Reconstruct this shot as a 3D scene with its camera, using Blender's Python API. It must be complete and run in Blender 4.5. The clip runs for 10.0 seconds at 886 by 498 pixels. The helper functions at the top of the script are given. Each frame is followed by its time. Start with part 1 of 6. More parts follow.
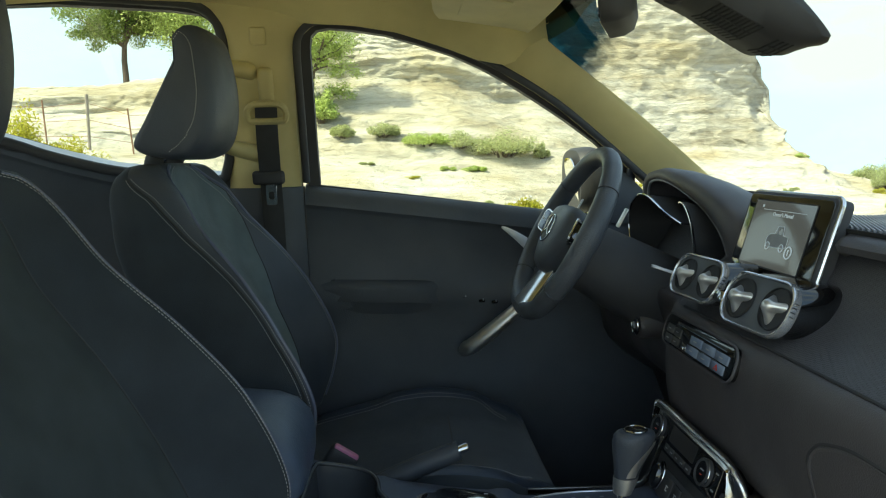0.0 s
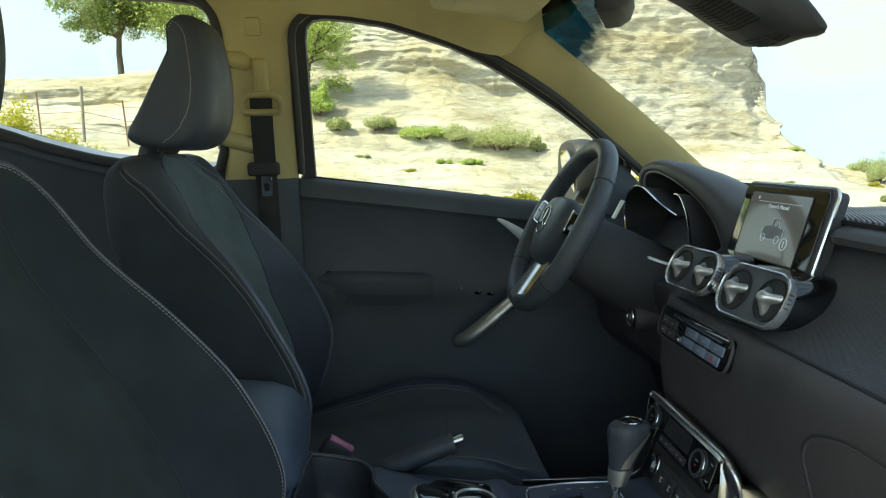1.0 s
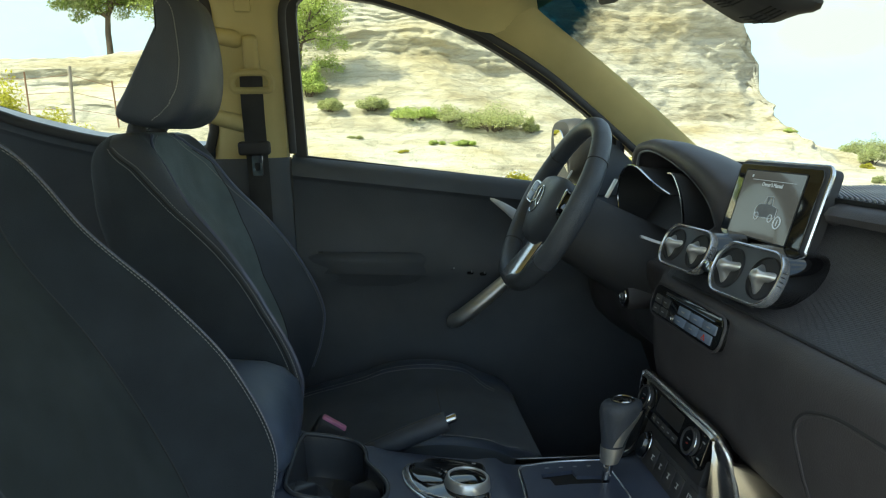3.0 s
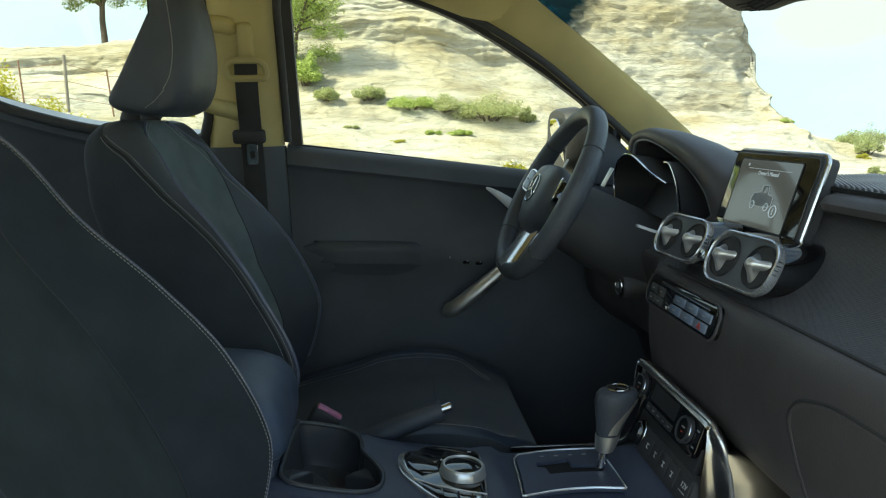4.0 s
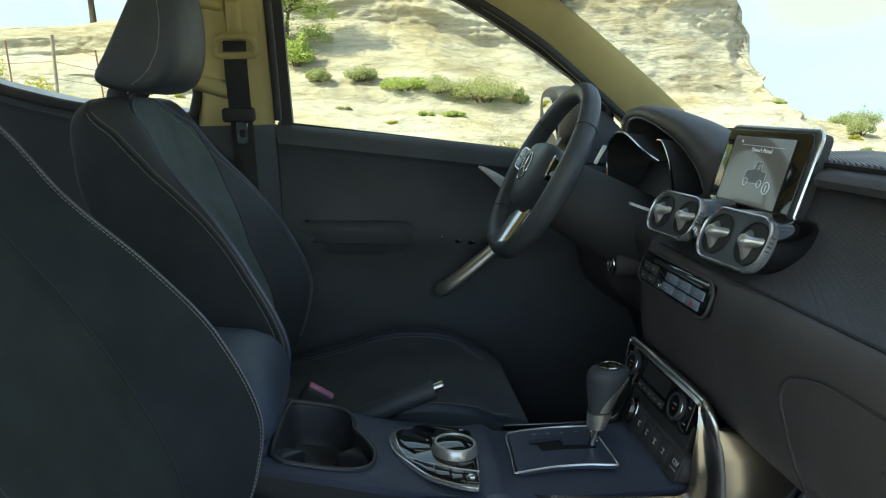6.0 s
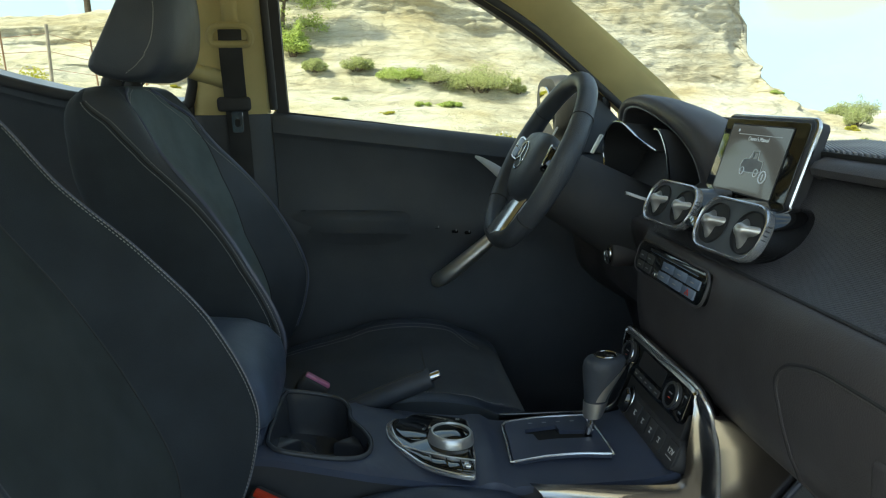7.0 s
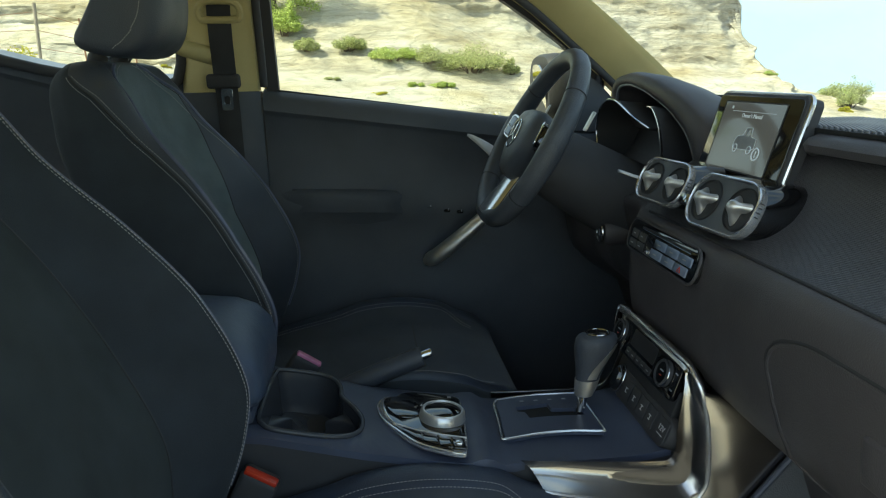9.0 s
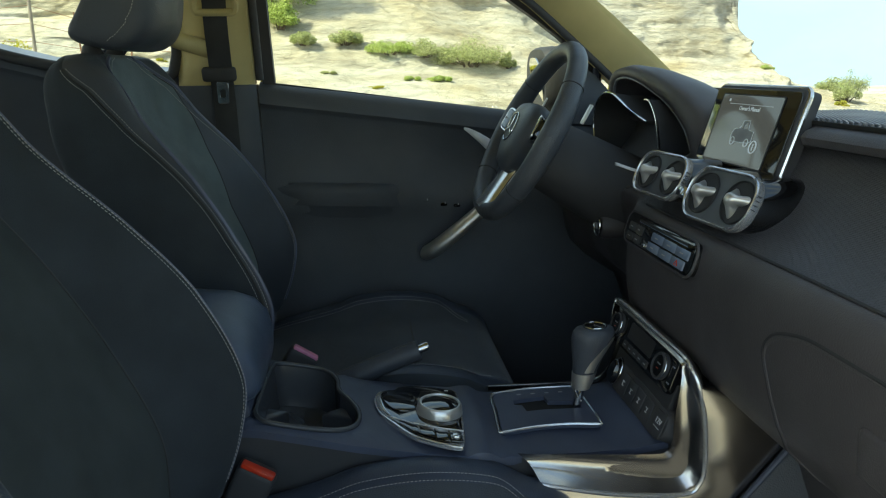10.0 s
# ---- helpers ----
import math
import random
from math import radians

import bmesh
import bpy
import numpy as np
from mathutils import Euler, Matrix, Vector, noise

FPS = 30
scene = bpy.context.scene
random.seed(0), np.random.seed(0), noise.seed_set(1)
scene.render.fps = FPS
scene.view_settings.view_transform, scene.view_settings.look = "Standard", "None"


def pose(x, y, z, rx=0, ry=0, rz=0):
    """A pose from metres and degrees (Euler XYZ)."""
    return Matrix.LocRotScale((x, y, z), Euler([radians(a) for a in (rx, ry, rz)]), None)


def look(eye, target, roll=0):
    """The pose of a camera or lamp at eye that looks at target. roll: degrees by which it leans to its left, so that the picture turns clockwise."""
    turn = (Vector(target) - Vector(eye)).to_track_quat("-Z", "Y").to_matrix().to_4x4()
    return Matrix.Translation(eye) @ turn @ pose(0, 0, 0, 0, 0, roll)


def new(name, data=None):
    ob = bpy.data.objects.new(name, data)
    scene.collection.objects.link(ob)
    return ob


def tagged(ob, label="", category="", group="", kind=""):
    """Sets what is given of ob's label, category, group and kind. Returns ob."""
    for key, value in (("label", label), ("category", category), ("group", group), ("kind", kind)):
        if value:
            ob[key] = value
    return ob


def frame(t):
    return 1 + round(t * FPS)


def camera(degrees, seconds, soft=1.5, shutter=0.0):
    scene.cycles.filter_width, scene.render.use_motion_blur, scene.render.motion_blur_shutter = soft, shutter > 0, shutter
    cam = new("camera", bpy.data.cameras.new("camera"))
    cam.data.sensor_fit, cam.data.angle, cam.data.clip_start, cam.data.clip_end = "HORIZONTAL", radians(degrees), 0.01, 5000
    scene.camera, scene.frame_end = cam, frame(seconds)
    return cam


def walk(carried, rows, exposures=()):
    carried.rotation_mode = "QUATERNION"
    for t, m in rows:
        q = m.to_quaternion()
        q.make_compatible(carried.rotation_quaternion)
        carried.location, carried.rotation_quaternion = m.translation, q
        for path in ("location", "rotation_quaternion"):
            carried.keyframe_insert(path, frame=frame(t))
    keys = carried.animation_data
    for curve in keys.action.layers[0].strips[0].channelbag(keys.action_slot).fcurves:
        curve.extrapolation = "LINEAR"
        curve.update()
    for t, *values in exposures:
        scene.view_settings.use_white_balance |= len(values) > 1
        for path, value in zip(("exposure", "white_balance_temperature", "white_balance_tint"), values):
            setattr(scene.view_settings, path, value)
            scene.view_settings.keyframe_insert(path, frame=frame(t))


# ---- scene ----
cam = camera(62.1, 10.0, soft=1.15)
PATH = [
    (0, (-0.293, -1.026, 1.354), (-0.168, 0.955, 1.106), -1.4),
    (0.5, (-0.293, -1.024, 1.353), (-0.163, 0.955, 1.096), -1.4),
    (1, (-0.292, -1.024, 1.351), (-0.157, 0.954, 1.084), -1.3),
    (1.5, (-0.292, -1.022, 1.351), (-0.152, 0.954, 1.073), -1.3),
    (2, (-0.291, -1.021, 1.349), (-0.147, 0.953, 1.058), -1.3),
    (2.5, (-0.291, -1.019, 1.347), (-0.143, 0.952, 1.044), -1.3),
    (4, (-0.289, -1.015, 1.343), (-0.128, 0.949, 1.0), -1.2),
    (4.5, (-0.288, -1.013, 1.341), (-0.123, 0.948, 0.986), -1.2),
    (5, (-0.288, -1.012, 1.339), (-0.118, 0.947, 0.97), -1.2),
    (5.5, (-0.287, -1.01, 1.337), (-0.113, 0.946, 0.957), -1.2),
    (7, (-0.285, -1.007, 1.333), (-0.1, 0.941, 0.917), -1.2),
    (7.5, (-0.284, -1.006, 1.331), (-0.095, 0.939, 0.903), -1.1),
    (8, (-0.284, -1.004, 1.33), (-0.091, 0.937, 0.888), -1.1),
    (8.5, (-0.283, -1.003, 1.328), (-0.086, 0.935, 0.875), -1.1),
    (9, (-0.282, -1.002, 1.326), (-0.081, 0.933, 0.861), -1.1),
    (9.5, (-0.282, -1.0, 1.325), (-0.077, 0.932, 0.852), -1.1),
    (10, (-0.282, -1.0, 1.324), (-0.073, 0.93, 0.844), -1.1),
]
walk(cam, [(t, look(eye, target, roll)) for t, eye, target, roll in PATH], [(0.0, 1.66, 6490, -5.5), (10.0, 1.53, 6490, -5.5)])

# ---- light ----
SUN = Vector((-0.60, -0.19, 0.77)).normalized()
elev, azim = math.asin(SUN.z), math.atan2(SUN.x, SUN.y)
world = bpy.data.worlds.new("sky")
scene.world = world
world.use_nodes = True
wt = world.node_tree
wt.nodes.clear()
w_out = wt.nodes.new("ShaderNodeOutputWorld")
w_bg = wt.nodes.new("ShaderNodeBackground")
w_sky = wt.nodes.new("ShaderNodeTexSky")
w_sky.sky_type, w_sky.sun_disc, w_sky.sun_elevation, w_sky.sun_rotation = "NISHITA", False, elev, azim
w_sky.air_density, w_sky.dust_density, w_sky.ozone_density = 1.0, 2.2, 0.8
w_co = wt.nodes.new("ShaderNodeTexCoord")
w_map = wt.nodes.new("ShaderNodeMapping")
w_map.inputs["Scale"].default_value = (2.0, 2.0, 4.6)
w_map.inputs["Location"].default_value = (1.3, 4.2, 0.9)
w_no = wt.nodes.new("ShaderNodeTexNoise")
w_no.inputs["Scale"].default_value, w_no.inputs["Detail"].default_value, w_no.inputs["Roughness"].default_value = 1.9, 9, 0.56
w_ra = wt.nodes.new("ShaderNodeValToRGB")
w_ra.color_ramp.elements[0].position, w_ra.color_ramp.elements[1].position = 0.46, 0.66
w_mix = wt.nodes.new("ShaderNodeMix")
w_mix.data_type = "RGBA"
w_mix.inputs["B"].default_value = (2.9, 2.98, 2.95, 1)
w_se, w_mx, w_cb = wt.nodes.new("ShaderNodeSeparateXYZ"), wt.nodes.new("ShaderNodeMath"), wt.nodes.new("ShaderNodeCombineXYZ")
w_mx.operation, w_mx.inputs[1].default_value = "MAXIMUM", 0.16
wt.links.new(w_co.outputs["Generated"], w_se.inputs["Vector"])
wt.links.new(w_se.outputs["Z"], w_mx.inputs[0])
for k in "XY":
    wt.links.new(w_se.outputs[k], w_cb.inputs[k])
wt.links.new(w_mx.outputs["Value"], w_cb.inputs["Z"])
wt.links.new(w_cb.outputs["Vector"], w_sky.inputs["Vector"])
wt.links.new(w_co.outputs["Generated"], w_map.inputs["Vector"])
wt.links.new(w_map.outputs["Vector"], w_no.inputs["Vector"])
wt.links.new(w_no.outputs["Fac"], w_ra.inputs["Fac"])
wt.links.new(w_ra.outputs["Color"], w_mix.inputs["Factor"])
wt.links.new(w_sky.outputs["Color"], w_mix.inputs["A"])
wt.links.new(w_mix.outputs["Result"], w_bg.inputs["Color"])
wt.links.new(w_bg.outputs["Background"], w_out.inputs["Surface"])
w_bg.inputs["Strength"].default_value = 0.122
sun = new("sun", bpy.data.lights.new("sun", "SUN"))
sun.data.energy, sun.data.angle, sun.data.color = 2.85, radians(0.6), (1.0, 0.925, 0.755)
sun.matrix_world = look(SUN * 50, (0, 0, 0))


# ---- materials ----
def material(name, color, rough=0.6, metal=0.0, grain=0.0, bump=0.0, patch=0.0, wear=0.0, sheen=0.0, coat=0.0, emit=None, spec=0.5, tint=None, piece=0.0):
    """color with patches (patch: size in m) and fine relief (grain: size in m, bump: its depth); wear varies the gloss."""
    m = bpy.data.materials.new(name)
    m.use_nodes = True
    nt = m.node_tree
    b = nt.nodes["Principled BSDF"]
    b.inputs["Base Color"].default_value = (*color, 1)
    b.inputs["Roughness"].default_value, b.inputs["Metallic"].default_value = rough, metal
    b.inputs["Specular IOR Level"].default_value = spec
    if sheen:
        b.inputs["Sheen Weight"].default_value, b.inputs["Sheen Roughness"].default_value = sheen, 0.4
        b.inputs["Sheen Tint"].default_value = (*[min(1, 0.4 + 6 * c) for c in color], 1)
    if coat:
        b.inputs["Coat Weight"].default_value, b.inputs["Coat Roughness"].default_value = coat, 0.04
    if emit:
        b.inputs["Emission Color"].default_value, b.inputs["Emission Strength"].default_value = (*emit[:3], 1), emit[3]
    co = nt.nodes.new("ShaderNodeTexCoord")
    if patch:
        no = nt.nodes.new("ShaderNodeTexNoise")
        no.inputs["Scale"].default_value, no.inputs["Detail"].default_value = 1 / patch, 5
        nt.links.new(co.outputs["Object"], no.inputs["Vector"])
        ra = nt.nodes.new("ShaderNodeMapRange")
        ra.inputs["From Min"].default_value, ra.inputs["From Max"].default_value = 0.3, 0.7
        nt.links.new(no.outputs["Fac"], ra.inputs["Value"])
        mi = nt.nodes.new("ShaderNodeMix")
        mi.data_type = "RGBA"
        mi.inputs["A"].default_value = (*color, 1)
        mi.inputs["B"].default_value = (*(tint or [c * 0.72 for c in color]), 1)
        nt.links.new(ra.outputs["Result"], mi.inputs["Factor"])
        last = mi.outputs["Result"]
        if piece:
            geo = nt.nodes.new("ShaderNodeNewGeometry")
            hs = nt.nodes.new("ShaderNodeHueSaturation")
            mr = nt.nodes.new("ShaderNodeMapRange")
            mr.inputs["To Min"].default_value, mr.inputs["To Max"].default_value = 1 - piece, 1 + piece
            nt.links.new(geo.outputs["Random Per Island"], mr.inputs["Value"])
            nt.links.new(mr.outputs["Result"], hs.inputs["Value"])
            nt.links.new(last, hs.inputs["Color"])
            last = hs.outputs["Color"]
        nt.links.new(last, b.inputs["Base Color"])
        if wear:
            mr = nt.nodes.new("ShaderNodeMapRange")
            mr.inputs["From Min"].default_value, mr.inputs["From Max"].default_value = 0.3, 0.7
            mr.inputs["To Min"].default_value, mr.inputs["To Max"].default_value = max(0.02, rough - wear), min(1, rough + wear)
            nt.links.new(no.outputs["Fac"], mr.inputs["Value"])
            nt.links.new(mr.outputs["Result"], b.inputs["Roughness"])
    if grain:
        g = nt.nodes.new("ShaderNodeTexVoronoi")
        g.inputs["Scale"].default_value = 1 / grain
        nt.links.new(co.outputs["Object"], g.inputs["Vector"])
        bp = nt.nodes.new("ShaderNodeBump")
        bp.inputs["Strength"].default_value, bp.inputs["Distance"].default_value = 1.0, bump or grain * 0.2
        nt.links.new(g.outputs["Distance"], bp.inputs["Height"])
        nt.links.new(bp.outputs["Normal"], b.inputs["Normal"])
    return m


def weave_material(name, color):
    """Black trim with a fine woven relief."""
    m = material(name, color, rough=0.42, spec=0.45)
    nt = m.node_tree
    b = nt.nodes["Principled BSDF"]
    co = nt.nodes.new("ShaderNodeTexCoord")
    mp = nt.nodes.new("ShaderNodeMapping")
    mp.inputs["Rotation"].default_value = (radians(32), 0, 0)
    br = nt.nodes.new("ShaderNodeTexBrick")
    br.inputs["Scale"].default_value = 84
    br.inputs["Mortar Size"].default_value, br.inputs["Mortar Smooth"].default_value = 0.045, 0.9
    br.inputs["Color1"].default_value, br.inputs["Color2"].default_value, br.inputs["Mortar"].default_value = (1, 1, 1, 1), (0.8, 0.8, 0.8, 1), (0, 0, 0, 1)
    sw = nt.nodes.new("ShaderNodeSeparateXYZ")
    cb = nt.nodes.new("ShaderNodeCombineXYZ")
    nt.links.new(co.outputs["Object"], mp.inputs["Vector"])
    nt.links.new(mp.outputs["Vector"], sw.inputs["Vector"])
    nt.links.new(sw.outputs["Y"], cb.inputs["X"])
    nt.links.new(sw.outputs["Z"], cb.inputs["Y"])
    nt.links.new(cb.outputs["Vector"], br.inputs["Vector"])
    bp = nt.nodes.new("ShaderNodeBump")
    bp.inputs["Strength"].default_value, bp.inputs["Distance"].default_value = 1.0, 0.002
    nt.links.new(br.outputs["Color"], bp.inputs["Height"])
    nt.links.new(bp.outputs["Normal"], b.inputs["Normal"])
    mi = nt.nodes.new("ShaderNodeMix")
    mi.data_type = "RGBA"
    mi.inputs["A"].default_value, mi.inputs["B"].default_value = (*[c * 0.38 for c in color], 1), (*color, 1)
    nt.links.new(br.outputs["Color"], mi.inputs["Factor"])
    nt.links.new(mi.outputs["Result"], b.inputs["Base Color"])
    return m


def pane_material(name, tint=(1, 1, 1), band=None):
    """Clear glass: what is behind shows through, with a gloss that grows at glancing angles. band: (height, colour) of a shade strip."""
    m = bpy.data.materials.new(name)
    m.use_nodes = True
    nt = m.node_tree
    nt.nodes.clear()
    out, mix = nt.nodes.new("ShaderNodeOutputMaterial"), nt.nodes.new("ShaderNodeMixShader")
    tr, gl, fr = nt.nodes.new("ShaderNodeBsdfTransparent"), nt.nodes.new("ShaderNodeBsdfGlossy"), nt.nodes.new("ShaderNodeLayerWeight")
    tr.inputs["Color"].default_value = (*tint, 1)
    gl.inputs["Roughness"].default_value, fr.inputs["Blend"].default_value = 0.01, 0.5
    po, sc = nt.nodes.new("ShaderNodeMath"), nt.nodes.new("ShaderNodeMath")
    po.operation, po.inputs[1].default_value = "POWER", 4.5
    sc.operation, sc.inputs[1].default_value, sc.inputs[2].default_value = "MULTIPLY_ADD", 0.22, 0.03
    nt.links.new(fr.outputs["Facing"], po.inputs[0])
    nt.links.new(po.outputs["Value"], sc.inputs[0])
    nt.links.new(sc.outputs["Value"], mix.inputs["Fac"])
    nt.links.new(tr.outputs["BSDF"], mix.inputs[1])
    nt.links.new(gl.outputs["BSDF"], mix.inputs[2])
    nt.links.new(mix.outputs["Shader"], out.inputs["Surface"])
    if band:
        co, se, mr, mi = nt.nodes.new("ShaderNodeTexCoord"), nt.nodes.new("ShaderNodeSeparateXYZ"), nt.nodes.new("ShaderNodeMapRange"), nt.nodes.new("ShaderNodeMix")
        no = nt.nodes.new("ShaderNodeTexNoise")
        no.inputs["Scale"].default_value = 30
        ad = nt.nodes.new("ShaderNodeMath")
        ad.operation, ad.inputs[1].default_value = "MULTIPLY_ADD", 0.03
        mi.data_type = "RGBA"
        mi.inputs["A"].default_value, mi.inputs["B"].default_value = (*tint, 1), (*band[1], 1)
        mr.inputs["From Min"].default_value, mr.inputs["From Max"].default_value = band[0], band[0] + 0.03
        nt.links.new(co.outputs["Object"], se.inputs["Vector"])
        nt.links.new(co.outputs["Object"], no.inputs["Vector"])
        nt.links.new(no.outputs["Fac"], ad.inputs[0])
        ab, up = nt.nodes.new("ShaderNodeMath"), nt.nodes.new("ShaderNodeMath")
        ab.operation, up.operation, up.inputs[1].default_value = "ABSOLUTE", "MULTIPLY_ADD", 0.25
        nt.links.new(se.outputs["Y"], ab.inputs[0])
        nt.links.new(ab.outputs["Value"], up.inputs[0])
        nt.links.new(se.outputs["Z"], up.inputs[2])
        nt.links.new(up.outputs["Value"], ad.inputs[2])
        nt.links.new(ad.outputs["Value"], mr.inputs["Value"])
        nt.links.new(mr.outputs["Result"], mi.inputs["Factor"])
        nt.links.new(mi.outputs["Result"], tr.inputs["Color"])
    return m


def rock_material(name):
    """Pale layered limestone: beds of slightly different colour, brown stains, cracks and grit."""
    m = material(name, (0.5, 0.46, 0.36), rough=0.9, spec=0.2)
    nt = m.node_tree
    b = nt.nodes["Principled BSDF"]
    co, mp = nt.nodes.new("ShaderNodeTexCoord"), nt.nodes.new("ShaderNodeMapping")
    mp.inputs["Scale"].default_value = (0.12, 0.3, 2.4)
    beds, stain, grit = nt.nodes.new("ShaderNodeTexNoise"), nt.nodes.new("ShaderNodeTexNoise"), nt.nodes.new("ShaderNodeTexNoise")
    beds.inputs["Scale"].default_value, beds.inputs["Detail"].default_value = 1.6, 8
    stain.inputs["Scale"].default_value, stain.inputs["Detail"].default_value = 0.5, 7
    grit.inputs["Scale"].default_value, grit.inputs["Detail"].default_value, grit.inputs["Roughness"].default_value = 5, 10, 0.7
    nt.links.new(co.outputs["Object"], mp.inputs["Vector"])
    nt.links.new(mp.outputs["Vector"], beds.inputs["Vector"])
    nt.links.new(co.outputs["Object"], stain.inputs["Vector"])
    gm = nt.nodes.new("ShaderNodeMapping")
    gm.inputs["Scale"].default_value = (0.6, 0.8, 2.4)
    nt.links.new(co.outputs["Object"], gm.inputs["Vector"])
    nt.links.new(gm.outputs["Vector"], grit.inputs["Vector"])
    ra = nt.nodes.new("ShaderNodeValToRGB")
    e = ra.color_ramp.elements
    e[0].position, e[0].color = 0.36, (0.56, 0.51, 0.39, 1)
    e[1].position, e[1].color = 0.52, (0.68, 0.645, 0.53, 1)
    x = ra.color_ramp.elements.new(0.7)
    x.color = (0.77, 0.74, 0.64, 1)
    nt.links.new(beds.outputs["Fac"], ra.inputs["Fac"])
    rs = nt.nodes.new("ShaderNodeValToRGB")
    rs.color_ramp.elements[0].position, rs.color_ramp.elements[0].color = 0.45, (1, 1, 1, 1)
    rs.color_ramp.elements[1].position, rs.color_ramp.elements[1].color = 0.68, (0.80, 0.72, 0.52, 1)
    nt.links.new(stain.outputs["Fac"], rs.inputs["Fac"])
    mu = nt.nodes.new("ShaderNodeMix")
    mu.data_type, mu.blend_type = "RGBA", "MULTIPLY"
    mu.inputs["Factor"].default_value = 0.75
    nt.links.new(ra.outputs["Color"], mu.inputs["A"])
    nt.links.new(rs.outputs["Color"], mu.inputs["B"])
    rg = nt.nodes.new("ShaderNodeMapRange")
    rg.inputs["From Min"].default_value, rg.inputs["From Max"].default_value = 0.3, 0.75
    rg.inputs["To Min"].default_value, rg.inputs["To Max"].default_value = 0.70, 1.20
    nt.links.new(grit.outputs["Fac"], rg.inputs["Value"])
    m2 = nt.nodes.new("ShaderNodeMix")
    m2.data_type, m2.blend_type = "RGBA", "MULTIPLY"
    m2.inputs["Factor"].default_value = 1
    nt.links.new(mu.outputs["Result"], m2.inputs["A"])
    nt.links.new(rg.outputs["Result"], m2.inputs["B"])
    # thin cracks that split the beds into blocks
    warp, cm, vo, cr, m3 = nt.nodes.new("ShaderNodeMix"), nt.nodes.new("ShaderNodeMapping"), nt.nodes.new("ShaderNodeTexVoronoi"), nt.nodes.new("ShaderNodeMapRange"), nt.nodes.new("ShaderNodeMix")
    warp.data_type = "RGBA"
    warp.inputs["Factor"].default_value = 0.62
    nt.links.new(co.outputs["Object"], warp.inputs["A"])
    nt.links.new(stain.outputs["Color"], warp.inputs["B"])
    cm.inputs["Scale"].default_value = (1.1, 2.6, 7.0)
    nt.links.new(warp.outputs["Result"], cm.inputs["Vector"])
    vo.feature = "DISTANCE_TO_EDGE"
    vo.inputs["Scale"].default_value = 1.1
    nt.links.new(cm.outputs["Vector"], vo.inputs["Vector"])
    cr.inputs["From Max"].default_value = 0.07
    cr.inputs["To Min"].default_value, cr.inputs["To Max"].default_value = 0.8, 1.0
    nt.links.new(vo.outputs["Distance"], cr.inputs["Value"])
    m3.data_type, m3.blend_type = "RGBA", "MULTIPLY"
    m3.inputs["Factor"].default_value = 1
    nt.links.new(m2.outputs["Result"], m3.inputs["A"])
    nt.links.new(cr.outputs["Result"], m3.inputs["B"])
    nt.links.new(m3.outputs["Result"], b.inputs["Base Color"])
    bp = nt.nodes.new("ShaderNodeBump")
    bp.inputs["Strength"].default_value, bp.inputs["Distance"].default_value = 1, 0.2
    nt.links.new(grit.outputs["Fac"], bp.inputs["Height"])
    nt.links.new(bp.outputs["Normal"], b.inputs["Normal"])
    return m


def leaf_material(name, a, c):
    m = material(name, a, rough=0.85, patch=0.35, tint=c, piece=0.3, spec=0.15)
    nt = m.node_tree
    b = nt.nodes["Principled BSDF"]
    tr, mx = nt.nodes.new("ShaderNodeBsdfTranslucent"), nt.nodes.new("ShaderNodeMixShader")
    mx.inputs["Fac"].default_value = 0.56
    nt.links.new(b.inputs["Base Color"].links[0].from_socket, tr.inputs["Color"])
    nt.links.new(b.outputs["BSDF"], mx.inputs[1])
    nt.links.new(tr.outputs["BSDF"], mx.inputs[2])
    nt.links.new(mx.outputs["Shader"], nt.nodes["Material Output"].inputs["Surface"])
    return m


LEATHER = material("black_leather", (0.062, 0.07, 0.088), 0.48, grain=0.0016, bump=0.0003, patch=0.12, wear=0.1)
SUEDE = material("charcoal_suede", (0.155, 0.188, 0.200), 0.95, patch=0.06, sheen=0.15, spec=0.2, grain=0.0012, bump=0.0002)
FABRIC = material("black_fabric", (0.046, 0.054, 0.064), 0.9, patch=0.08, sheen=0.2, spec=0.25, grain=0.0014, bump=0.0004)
STITCH = material("pale_thread", (0.52, 0.50, 0.48), 0.7, patch=0.01)
PIPING = material("blue_black_piping", (0.15, 0.165, 0.24), 0.28, patch=0.05)
DASH = material("soft_black_dash", (0.086, 0.079, 0.083), 0.5, grain=0.0018, bump=0.0003, patch=0.15, wear=0.08)
TRIM = material("black_door_trim", (0.088, 0.096, 0.112), 0.55, grain=0.002, bump=0.0003, patch=0.2, wear=0.1)
CONSOLE = material("blue_black_console", (0.074, 0.089, 0.136), 0.42, grain=0.0012, bump=0.0002, patch=0.12, wear=0.06)
RUBBER = material("black_rubber", (0.058, 0.058, 0.062), 0.7, patch=0.1)
DARK = material("dark_recess", (0.036, 0.036, 0.039), 0.6, patch=0.1)
SLOT = material("slot_shadow", (0.012, 0.012, 0.012), 0.8, patch=0.1)
# black keys: the sky mirrored in their gloss is put into this blue-grey
KEY = material("sky_sheen_key", (0.24, 0.3, 0.42), 0.16, patch=0.02, coat=0.6)
VENT = material("grey_vent_plastic", (0.28, 0.29, 0.32), 0.4, patch=0.05, wear=0.05)
SEAT_BOLSTER = material("dark_blue_black_leather", (0.050, 0.064, 0.100), 0.36, grain=0.002, bump=0.0004, patch=0.08, wear=0.06)
